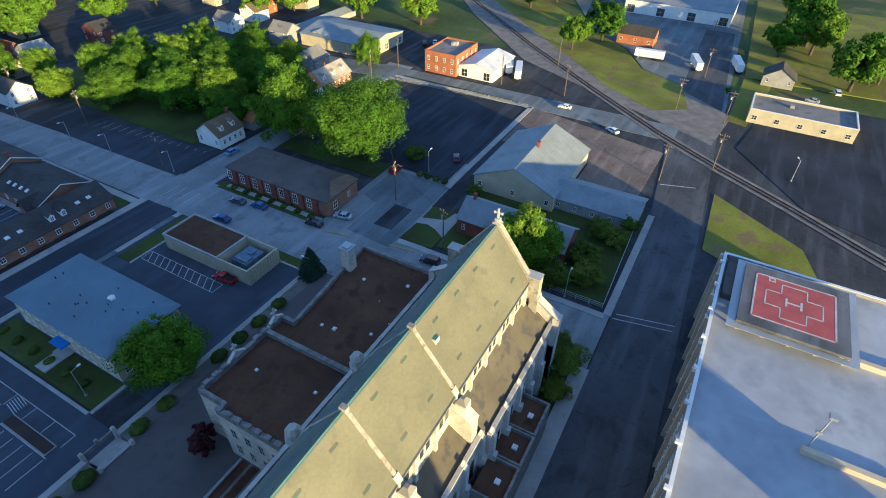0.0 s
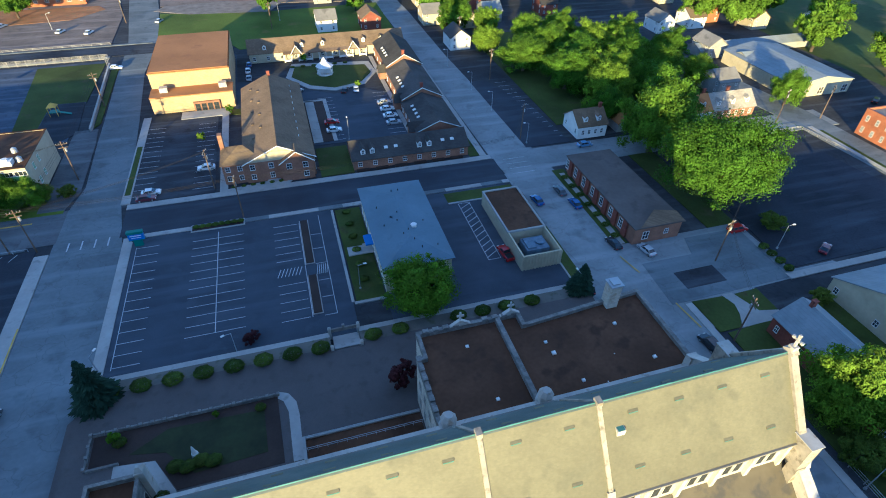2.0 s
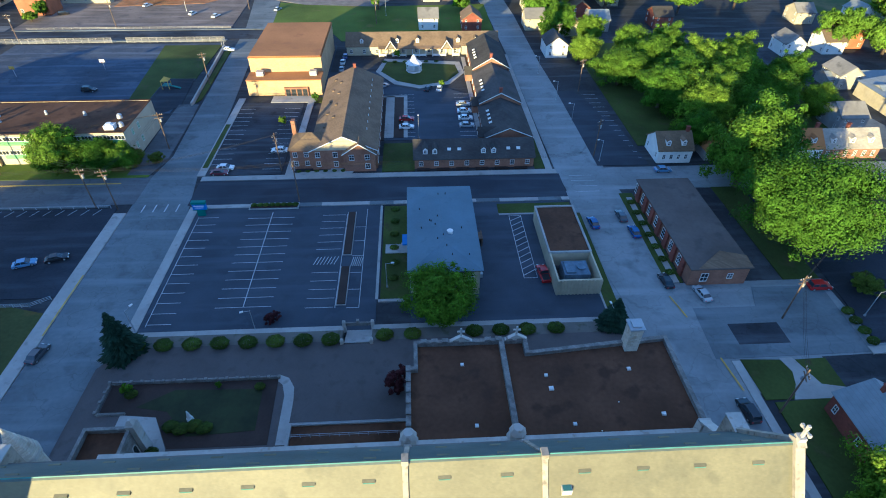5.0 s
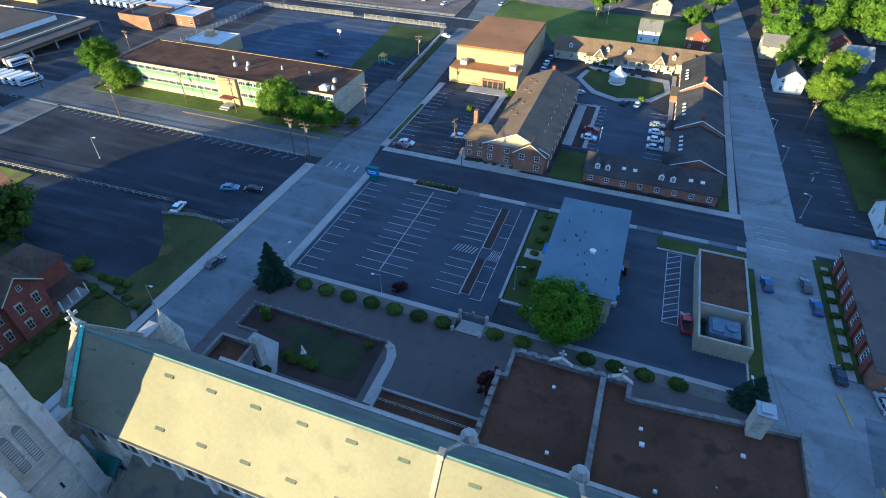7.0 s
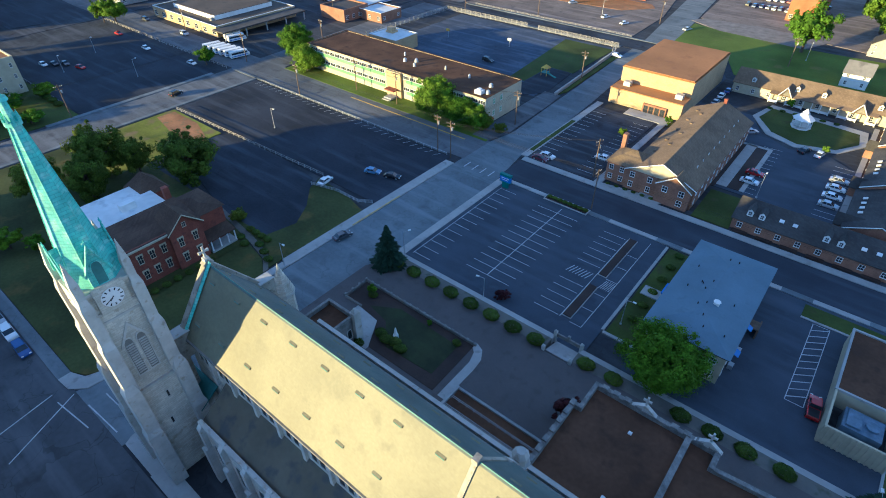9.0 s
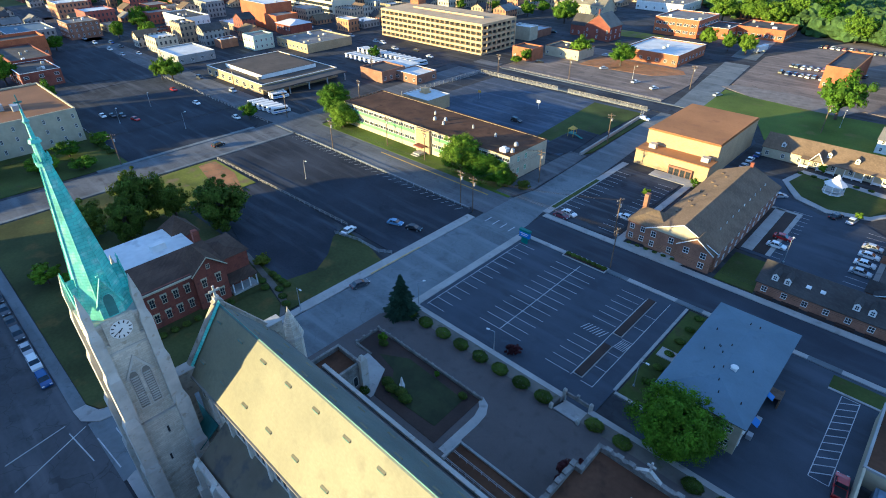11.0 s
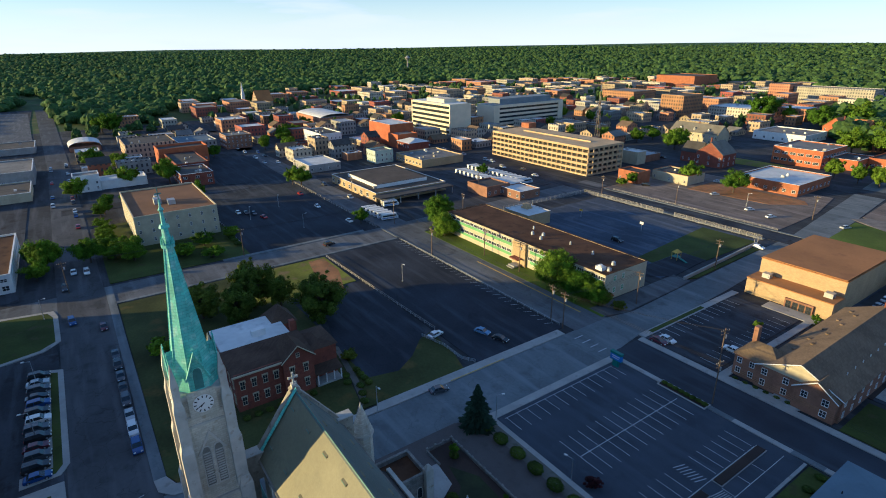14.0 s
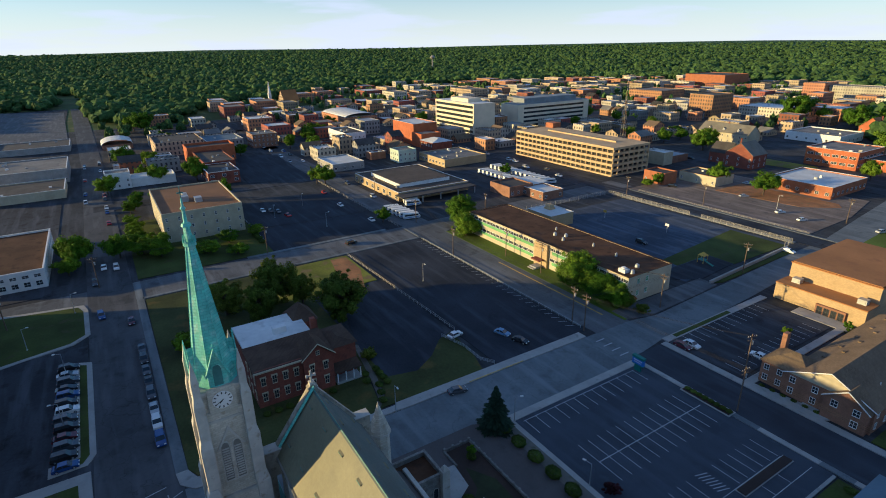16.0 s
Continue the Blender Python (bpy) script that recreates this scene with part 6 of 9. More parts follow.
for i, (x, y, wall, roof) in enumerate(TOWN_HOUSES):
    gabled_house("house", "small two-storey town house with a gabled roof", (x, y, x + 8.5, y + 10.5), 5.2, 8.2, "y" if i % 2 else "x", wall, roof, rows=(("SW", 1.6, 2, 0.9, 1.4, W1), ("SW", 4.2, 2, 0.9, 1.3, W1)), group="town houses")

# ---- brick court of small houses ----
G2 = dict(frame="white", bars=(1, 1))
A = (-26.4, 103.2, -8.5, 152)
main = gabled_house("court_house", "two-storey brick house with long brown gabled roof", A, 5.9, 10.0, "y", "brick_brown", "tan_shingle", rows=(("E", 1.7, 11, 1.1, 1.5, G2), ("E", 4.5, 11, 1.1, 1.5, G2), ("W", 1.7, 11, 1.1, 1.5, G2), ("W", 4.5, 11, 1.1, 1.5, G2), ("S", 1.7, 4, 1.2, 1.6, G2), ("S", 4.5, 4, 1.3, 1.6, G2)), chimney=(-17.4, 151))
part("gable_siding", Mesh().add([(-26.4, 103.1, 5.9), (-8.5, 103.1, 5.9), (-17.45, 103.1, 9.9)], [(0, 1, 2)]), M["cream"], main, "cream gable siding")
part("verge", Mesh().tube((-26.9, 102.75, 5.6), (-17.45, 102.75, 10.0), 0.14, 0.14, 4), M["white"], main, "white gable verge")
part("verge", Mesh().tube((-8.0, 102.75, 5.6), (-17.45, 102.75, 10.0), 0.14, 0.14, 4), M["white"], main, "white gable verge")
part("bay_wall", gable_walls(Mesh(), (-17.4, 101.7, -9.0, 104), 0, 5.7, 8.3, "y"), M["brick_brown"], main)
part("bay_roof", gable_roof(Mesh(), (-17.4, 101.7, -9.0, 106), 5.7, 8.5, "y", 0.45), M["tan_shingle"], main)
for s2 in (-1, 1):
    part("verge", Mesh().tube((-13.2 + s2 * 4.65, 101.2, 5.35), (-13.2, 101.2, 8.5), 0.13, 0.13, 4), M["white"], main, "white gable verge")
for x, z in ((-15.3, 4.4), (-11.1, 4.4), (-11.1, 1.7)):
    piece("window", window_data(1.4, 1.6), main, (x, 101.68, z))
part("side_wall", Mesh().box(-32.0, 103.8, 0, -26.4, 113.2, 5.8), M["brick_brown"], main)
part("side_roof", hip_roof(Mesh(), (-32.0, 103.8, -21.5, 113.2), 5.8, 8.6, 0.45), M["tan_shingle"], main)
window_row(main, "S", (-32.0, 103.8, -26.4, 113.2), 4.4, 2, 1.2, 1.5, margin=0.7), window_row(main, "S", (-32.0, 103.8, -26.4, 113.2), 1.7, 2, 1.2, 1.5, margin=0.7)
part("chimney", Mesh().box(-32.3, 112, 0, -31.2, 113.6, 10.2), M["brick_brown"], main)
part("porch", Mesh().box(-21.5, 101.6, 0, -18.0, 103.2, 0.3), M["concrete"], main)
rv = Mesh().box(-0.35, -0.5, 0, 0.35, 0.5, 0.35).data("roof_vent", [M["tan_shingle"]])
rp = Mesh().cone(0, 0, 0.1, 0, 0.1, 0.7, 6).data("vent_pipe", [M["white"]])
for i in range(9):
    piece("roof_vent", rv, main, (-23.5 + (i % 2) * 2.2, 114 + i * 4.1, 7.2 + (i % 2) * 1.0))
    piece("vent_pipe", rp, main, (-11.5, 112 + i * 4.3, 7.2))
south = gabled_house("court_row", "low brick row house with white dormers", (1.6, 102.4, 34.6, 113.5), 3.2, 6.2, "x", "brick_brown", "dark_shingle", category="row house", rows=(("S", 1.6, 8, 1.2, 1.4, G2),), dormers=((4.6, 103.6, "S"), (7.2, 103.6, "S"), (20.6, 103.6, "S"), (23.4, 103.6, "S")))
sk2 = Mesh().box(-0.5, -0.4, 0, 0.5, 0.4, 0.22).data("skylight", [M["white"]])
for x in (11.2, 14.0, 27.6, 30.4):
    o = piece("skylight", sk2, south, (x, 104.8, 4.55))
    o.rotation_euler = (math.atan2(3.0, 5.55), 0, 0)
for i in range(6):
    part("shrub_bed", Mesh().box(2.2 + i * 5.4, 101.2, 0, 5.8 + i * 5.4, 102.2, 0.35), M["mulch"], south)
for k, (ya, yb) in enumerate(((113.5, 134), (134.2, 160), (160.2, 186))):
    east = gabled_house("court_east_row", "brick row house with dark roof and brick gable ends", (22.5 + k * 0.4, ya, 36.0, yb), 3.4 + k * 1.0, 6.2 + k * 1.5, "y", "brick_brown", "dark_shingle", category="row house", rows=(("W", 1.6, 5, 1.1, 1.4, G2), ("E", 1.6, 5, 1.1, 1.4, G2)), chimney=(29.4, ya + 0.8) if k else None)
    zf = 3.4 + k * 1.0
    for q in range(4):
        o = piece("skylight", sk2, east, (24.6, ya + 7 + q * 2.6, zf + 1.1 + k * 0.1))
        o.rotation_euler = (0, -math.atan2(2.8 + k * 0.5, 6.75), 0)
    gz0, gz1, gy = 3.4 + k * 1.0, 6.2 + k * 1.5, ya - 0.45
    for xe in (22.1 + k * 0.4, 36.4):
        part("verge", Mesh().tube((xe, gy, gz0 - 0.15), (29.2 + k * 0.2, gy, gz1 + 0.02), 0.13, 0.13, 4), M["white"], east, "white gable verge")
    part("entry_gable", gable_walls(Mesh(), (20.8, ya + 2.0, 24.5, ya + 5.5), 0, 3.0, 4.8, "x"), M["brick_brown"], east)
    part("entry_roof", gable_roof(Mesh(), (20.8, ya + 2.0, 26, ya + 5.5), 3.0, 4.9, "x"), M["dark_shingle"], east)
north = gabled_house("court_north_row", "long pale row house with white porches and dormers", (-24, 189, 36, 200), 3.8, 7.4, "x", "cream", "tan_shingle", category="row house", rows=(("S", 1.6, 12, 1.1, 1.5, G2),), dormers=((-18, 190, "S"), (-4, 190, "S"), (4, 190, "S"), (20, 190, "S"), (27, 190, "S")))
for x in (-6.6, 15.4):
    part("porch_gable", gable_walls(Mesh(), (x - 1.7, 187.2, x + 1.7, 190), 3.0, 3.4, 6.0, "y"), M["gray_shingle"], north, "shingled porch gable")
    part("porch_roof", gable_roof(Mesh(), (x - 1.7, 187.0, x + 1.7, 192), 3.4, 6.1, "y"), M["tan_shingle"], north)
    for sgn in (-1, 1):
        part("verge", Mesh().tube((x + sgn * 2.1, 186.5, 3.1), (x, 186.5, 6.3), 0.16, 0.16, 4), M["white"], north, "white gable verge")
part("porch_roof", Mesh().slab([(-11.5, 186.9, 3.2), (20.5, 186.9, 3.2), (20.5, 189, 3.75), (-11.5, 189, 3.75)], 0.2), M["tan_shingle"], north, "long brown porch roof")
for i in range(13):
    part("porch_post", Mesh().box(-11.3 + i * 2.63, 187.0, 0, -11.06 + i * 2.63, 187.24, 3.05), M["white"], north, "white porch post")
for i in range(12):
    if i % 3 != 1:
        part("porch_railing", Mesh().box(-11.06 + i * 2.63, 187.05, 0.3, -8.67 + i * 2.63, 187.17, 1.05), M["white"], north, "white porch railing")
gz = thing("gazebo", (2.3, 172.5, 0), "white octagonal gazebo with a pointed roof", "gazebo")
part("roof", Mesh().cone(2.3, 172.5, 3.3, 3.0, 1.0, 4.6, 8).cone(2.3, 172.5, 1.1, 4.9, 0.1, 6.2, 8).cone(2.3, 172.5, 0.9, 4.5, 0.9, 4.9, 8), M["white"], gz)
part("floor", Mesh().cone(2.3, 172.5, 3.0, 0, 3.0, 0.5, 8), M["white"], gz)
for i in range(8):
    t = i * math.pi / 4
    part("post", Mesh().box(2.3 + 2.75 * math.cos(t) - 0.1, 172.5 + 2.75 * math.sin(t) - 0.1, 0.5, 2.3 + 2.75 * math.cos(t) + 0.1, 172.5 + 2.75 * math.sin(t) + 0.1, 3.05), M["white"], gz)
part("railing", Mesh().cone(2.3, 172.5, 2.85, 1.2, 2.85, 1.32, 8), M["white"], gz)
solid("path_gazebo", Mesh().prism([(-12, 172), (-5, 160.5), (4, 156.5), (15, 160), (21, 170), (20, 181), (-9, 185)], -0.3, 0.09).box(-7.4, 120.5, -0.3, -4.6, 150, 0.12).box(-1.5, 120.5, -0.3, -0.3, 150.5, 0.12).box(-8.6, 149.2, -0.3, -1.5, 150.5, 0.12).box(21, 119, -0.3, 22.4, 186, 0.12), M["concrete"], "pale concrete walks round the gazebo lawn", "path")
solid("lawn_court_bed", Mesh().box(-4.6, 120.5, -0.3, -1.5, 149.2, 0.1).box(-9.0, 119, -0.3, -7.4, 149.2, 0.1).box(22.4, 119, -0.3, 23.4, 186, 0.1), M["mulch"], "dark mulch beds beside the pale walks", "flower bed")
solid("path_court_front", Mesh().prism([(-33, 100.5), (-16, 100.5), (-14.5, 102.8), (-22, 102.8), (-33, 101.2)], -0.3, 0.16).box(-33.6, 100.6, -0.3, -31.6, 150, 0.14), M["concrete"], "pale concrete walk beside the brick house", "path")

# ---- auditorium ----
aud = thing("auditorium", (-42, 176, 0), "large tan masonry auditorium with a rust-brown flat roof", "auditorium")
AB = (-54.2, 159.5, -29.6, 196.0)
part("wall", Mesh().box(*AB[:2], 0, *AB[2:], 10.6), M["tan_wall"], aud)
part("roof", Mesh().box(AB[0] + 0.2, AB[1] + 0.2, 10.6, AB[2] - 0.2, AB[3] - 0.2, 10.85), M["rust_roof"], aud, "rust-brown flat roof")
part("coping", Mesh().box(AB[0] - 0.2, AB[1] - 0.2, 10.3, AB[2] + 0.2, AB[3] + 0.2, 10.6), M["rust_roof"], aud)
part("foyer_wall", Mesh().box(-54.4, 152.4, 0, -29.4, 159.5, 5.2), M["tan_wall"], aud)
part("foyer_roof", Mesh().box(-54.5, 152.2, 5.2, -29.3, 159.48, 5.5), M["rust_roof"], aud, "rust-brown foyer roof")
for x in (-51.5, -33.5):
    part("roof_unit", Mesh().box(x, 155.5, 5.5, x + 2.4, 157.6, 7.0).box(x + 0.3, 155.4, 5.9, x + 2.1, 155.5, 6.7), M["steel"], aud, "gray rooftop air unit")
part("entrance", Mesh().box(-42, 151.6, 0, -34, 152.4, 3.0), M["brick_brown"], aud, "dark brown entrance doors")
for i in range(4):
    piece("door", window_data(1.5, 2.3, "dark_roof", "glass"), aud, (-40.8 + i * 1.9, 151.58, 1.3))
part("forecourt", Mesh().box(-46, 146.5, -0.2, -31, 151.6, 0.1), M["concrete"], aud)

# ---- school ----
SB = (-162, 109.2, -76.5, 130.0)
school = flat_building("school", "two-storey cream school with ribbon windows over green panels", "school", SB, 9.0, "cream", "gravel_roof", parapet=0.12, trim="gravel_roof")
for z in (3.0, 7.0):
    for i in range(29):
        x = SB[0] + 2.4 + i * 2.92
        if -120 < x < -110.5:
            continue
        piece("window", window_data(2.7, 1.25, "white", "glass", (2, 0)), school, (x, SB[1] - 0.02, z + 0.75))
    for x0, x1 in ((SB[0] + 0.9, -120.2), (-110.2, SB[2] - 1.0)):
        part("spandrel_panel", Mesh().box(x0, SB[1] - 0.06, z - 1.15, x1, SB[1] + 0.05, z + 0.1), M["school_green"], school, "pale green panel under the windows")
    for y in (114, 118):
        piece("window", window_data(1.2, 1.8, "white", "green_panel"), school, (SB[2], y, z), TURN["E"])
part("entrance_bay", Mesh().box(-118.6, 108.2, 0, -111.8, 109.2, 9.0), M["tan_wall"], school)
part("entrance_canopy", Mesh().box(-117.5, 105.6, 2.9, -113.0, 108.4, 3.3), M["brick"], school, "dark red canopy")
part("entrance_stair", Mesh().box(-117, 104.8, 0, -113.6, 108.4, 0.8).box(-117, 103.8, 0, -113.6, 104.8, 0.4), M["concrete"], school)
part("red_canopy", Mesh().slab([(SB[2] + 0.02, 110.5, 2.6), (SB[2] + 1.6, 110.5, 2.0), (SB[2] + 1.6, 112.4, 2.0), (SB[2] + 0.02, 112.4, 2.6)], 0.15), M["redthing"], school, "bright red door awning")
for x, y, r in ((-118.8, 118.4, 0.7), (-115.3, 120.6, 0.7), (-112.9, 116.9, 0.6), (-91.3, 120.4, 0.5), (-102.4, 121.4, 0.4), (-81, 118.5, 0.8), (-78.6, 113.4, 0.8), (-123, 123, 0.4)):
    part("roof_fan", Mesh().cone(x, y, r, 9.0, r * 0.8, 9.9, 10).cone(x, y, r * 0.9, 9.9, r * 0.3, 10.3, 10), M["steel"], school)
part("roof_plant", Mesh().box(-82.2, 111.0, 9.0, -79.6, 113.2, 10.2).cone(-81, 112.1, 0.8, 10.2, 0.7, 10.6, 10), M["white"], school, "white rooftop air plant")
gym = flat_building("school_annex", "small white-roofed school annex", "annex", (-160, 140.5, -144.5, 154), 5.5, "tan_wall", "white_roof", parapet=0.15, trim="white_roof")
part("roof_plant", Mesh().box(-156.5, 147.0, 5.5, -152.5, 150.5, 6.2).box(-156, 147.4, 6.2, -153, 150, 7.6), M["tan_wall"], gym, "tan louvred roof plant")
flat_building("gatehouse", "low tan brick annex with white roof edge", "annex", (-196, 168, -180, 182), 4.0, "brick_brown", "white_roof", rows=(("SE", 2, 5, 1.6, 1.6, W1),), trim="white")

# ---- red brick rectory ----
R = (-97.5, -0.7, -87.4, 17.2)
rect = thing("rectory", (-93, 8, 0), "red brick rectory with pale window surrounds and brown roof", "house")
part("wall", Mesh().box(*R[:2], 0, *R[2:], 9.7), M["brick"], rect)
part("roof", Mesh().slab([(-86.9, -1.2, 9.6), (-86.9, 17.7, 9.6), (-97.3, 17.7, 10.9), (-97.3, -1.2, 10.9)], 0.25), M["brown_shingle"], rect, "brown shingled roof slope")
part("eaves_board", Mesh().box(-87.0, -1.2, 9.25, -86.7, 10.0, 9.62), M["cream"], rect, "pale painted eaves board")
part("rear_wall", Mesh().box(-109.0, -0.6, 0, -97.4, 15.4, 10.2), M["brick"], rect)
part("flat_roof", Mesh().box(-109.2, -0.8, 10.2, -97.2, 15.6, 10.95), M["white_roof"], rect, "pale flat roof")
part("gable_wall", gable_walls(Mesh(), (-93, 10.0, -86.5, 17.2), 0, 9.7, 12.6, "x"), M["brick"], rect)
part("gable_roof", gable_roof(Mesh(), (-93, 10.0, -86.5, 17.2), 9.7, 12.9, "x", 0.5), M["brown_shingle"], rect)
vg = Mesh()
vg.tube((-85.95, 9.5, 9.35), (-85.95, 13.6, 12.95), 0.13, 0.13, 4)
part("verge", vg, M["cream"], rect, "pale gable verge")
part("verge", Mesh().tube((-85.95, 17.7, 9.35), (-85.95, 13.6, 12.95), 0.13, 0.13, 4), M["cream"], rect, "pale gable verge")
part("north_wing", Mesh().box(-99.7, 17.2, 0, -89.5, 24.2, 8.6), M["brick"], rect)
part("north_roof", hip_roof(Mesh(), (-99.7, 17.2, -89.5, 24.2), 8.6, 9.5, 0.5), M["brown_shingle"], rect)
part("porch_floor", Mesh().box(-89.5, 17.6, 0, -86.2, 24.0, 0.6), M["concrete"], rect)
part("porch_roof", Mesh().slab([(-86.0, 17.4, 3.5), (-86.0, 24.2, 3.5), (-89.5, 24.2, 4.3), (-89.5, 17.4, 4.3)], 0.2), M["brown_shingle"], rect, "dark sloped porch roof")
for y in (17.9, 20.0, 22.0, 23.8):
    part("porch_post", Mesh().box(-86.5, y - 0.12, 0.6, -86.26, y + 0.12, 3.4), M["white"], rect, "white porch post")
for z in (2.6, 6.6):
    window_row(rect, "E", (R[0], -0.7, R[2], 10.0), z, 4, 1.1, 2.1, margin=1.0, frame="cream", shape="hood"), window_row(rect, "E", (-92, 10.0, -86.5, 17.2), z, 2, 1.1, 2.1, margin=1.4, frame="cream", shape="hood")
    window_row(rect, "S", R, z, 3, 1.1, 2.1, frame="cream", shape="hood")
piece("window", window_data(0.9, 1.2, "cream"), rect, (-86.5, 13.6, 10.4), TURN["E"])
part("roof_hatch", Mesh().box(-101.2, 7.2, 10.95, -99.6, 10.4, 12.5), M["white"], rect)
part("chimney", Mesh().box(-98.6, 16.0, 9, -97.4, 17.2, 13.6), M["brick"], rect)
part("attic_wall", Mesh().box(-111, 13.0, 0, -103.5, 19.5, 10.2), M["brick"], rect)
part("attic_roof", hip_roof(Mesh(), (-111, 13.0, -103.5, 19.5), 10.2, 14.2, 0.4), M["brown_shingle"], rect)

# ---- tan block at the next corner ----
TB = (-273, -4.5, -222, 28)
tb = flat_building("tan_block", "three-storey tan block with a rust-brown roof", "office building", TB, 12.2, "cream", "tan_block_roof", parapet=0.5,
                   rows=(("S", 2.4, 4.2, 0.9, 1.6, W1), ("S", 6.2, 4.2, 0.9, 1.6, W1), ("S", 10.0, 4.2, 0.9, 1.6, W1), ("E", 2.4, 4.6, 0.9, 1.6, W1), ("E", 6.2, 4.6, 0.9, 1.6, W1), ("E", 10.0, 4.6, 0.9, 1.6, W1)))
part("cooling_tower", Mesh().box(-244, 6, 12.2, -240, 9, 14.6).cone(-246.5, 8, 1.2, 12.2, 1.2, 14.8, 12), M["steel"], tb, "pale rooftop cooling plant")
part("cooling_tower", Mesh().box(-240, 11, 12.2, -236, 14, 14.2), M["steel"], tb)
flat_building("corner_shop", "low pale building with a brown roof", "shop", (-250, -70, -198, -45), 6.2, "white", "gravel_roof", rows=(("EN", 2.0, 3.4, 2.0, 1.8, W1), ("EN", 4.8, 3.4, 2.0, 1.2, W1)), trim="white")

# ---- hospital with helipad ----
HB = (-34, -92, 64.5, -33.2)
hosp = flat_building("hospital", "large pale hospital block with a membrane roof", "hospital", HB, 19.4, "gray_wall", "hosp_roof", parapet=0.7, trim="white",
                     rows=tuple(("NE", 2.4 + 3.6 * k, 3.4, 1.9, 1.9, W1) for k in range(5)))
for i in range(17):
    part("mullion", Mesh().box(-31 + i * 5.9, -33.2, 0, -30.4 + i * 5.9, -32.6, 20.1), M["precast"], hosp, "pale concrete rib")
for i in range(9):
    part("parapet_lamp", Mesh().box(8 + i * 6.6, -33.3, 20.2, 8.5 + i * 6.6, -32.7, 20.7), M["white"], hosp)
part("stair_pit", Mesh().box(52.5, -36.5, 19.4, 63, -34.0, 20.6), M["dark_roof"], hosp)
part("roof_wall", Mesh().box(28, -60, 19.4, 28.8, -46.4, 20.3), M["precast"], hosp)
part("roof_wall", Mesh().box(47.2, -70, 19.4, 48.0, -50.5, 20.4), M["precast"], hosp)
lamp = part("roof_mast", Mesh().tube((29.6, -47.2, 19.4), (30.8, -48.0, 24.6), 0.12, 0.08, 6).box(30.4, -48.5, 24.6, 31.3, -47.6, 25.0).box(30.0, -47.9, 21.8, 30.5, -47.2, 22.2), M["steel"], hosp, "rooftop floodlight mast")
# out-of-view block added to throw a band of shade across the roof
part("penthouse", Mesh().box(3.0, -86, 19.4, 10.5, -78, 30.5), M["gray_wall"], hosp, "unseen rooftop block added to cast a shade band")
pad = part("helipad", Mesh().box(46.2, -51.6, 21.0, 61.4, -36.6, 21.5), M["road_mid"], hosp, "raised dark helipad deck")
part("pad_surface", Mesh().box(48.2, -49.9, 21.5, 59.6, -38.2, 21.52), M["red_pad"], pad, "red painted landing surface")
for i in range(5):
    for j in range(5):
        if i in (0, 4) or j in (0, 4):
            part("pad_leg", Mesh().box(46.4 + i * 3.6, -51.4 + j * 3.5, 19.4, 46.8 + i * 3.6, -51.0 + j * 3.5, 21.0), M["precast"], pad)
mk = Mesh()
ring = [(48.4, -49.7), (59.4, -49.7), (59.4, -38.4), (48.4, -38.4)]
for (xa, ya), (xb, yb) in zip(ring, ring[1:] + ring[:1]):
    mk.box(min(xa, xb) - 0.12, min(ya, yb) - 0.12, 21.52, max(xa, xb) + 0.12, max(ya, yb) + 0.12, 21.535)
cr = [(52.2, -48.0), (55.8, -48.0), (55.8, -45.8), (58.2, -45.8), (58.2, -42.2), (55.8, -42.2), (55.8, -40.0), (52.2, -40.0), (52.2, -42.2), (49.8, -42.2), (49.8, -45.8), (52.2, -45.8)]
for (xa, ya), (xb, yb) in zip(cr, cr[1:] + cr[:1]):
    mk.box(min(xa, xb) - 0.09, min(ya, yb) - 0.09, 21.52, max(xa, xb) + 0.09, max(ya, yb) + 0.09, 21.535)
for y0, y1, x0, x1 in ((-45.2, -44.9, 53.0, 55.0), (-43.1, -42.8, 53.0, 55.0), (-44.9, -43.1, 53.85, 54.15)):
    mk.box(x0, y0, 21.52, x1, y1, 21.54)
for x0, x1, y0, y1 in ((58.2, 59.2, -40.4, -40.2), (58.2, 59.2, -41.2, -41.0), (58.2, 58.4, -41.0, -40.4), (59.0, 59.2, -41.0, -40.4)):
    mk.box(x0, y0, 21.52, x1, y1, 21.54)
part("pad_marks", mk, M["line"], pad, "white landing marks")
part("pad_net", Mesh().box(45.0, -52.8, 20.8, 46.2, -35.4, 20.9).box(61.4, -52.8, 20.8, 62.6, -35.4, 20.9).box(46.2, -36.6, 20.8, 61.4, -35.4, 20.9).box(46.2, -52.8, 20.8, 61.4, -51.6, 20.9), M["steel"], pad, "gray safety net frame")
hx, hy = ORIGIN[hosp.name][:2]
hosp.location, hosp.scale = (-25 + (hx + 25) * 1.058, -25.1 + (hy + 25.1) * 1.058, -3.45), (1.058, 1.058, 1.0)
# unseen blocks added as shadow casters, heights set by where shade ends
for x0, x1, hh in ((-112.7, -88.2, 32.8), (-88, -35.5, 28.6)):
    flat_building("hospital_wing", "unseen pale block added to shade the lots and courts", "hospital", (x0, -92, x1, -64), hh, "gray_wall", "hosp_roof", rows=tuple(("NE", 2.4 + 3.6 * k, 4.5, 2, 1.9, W1) for k in range(7)))
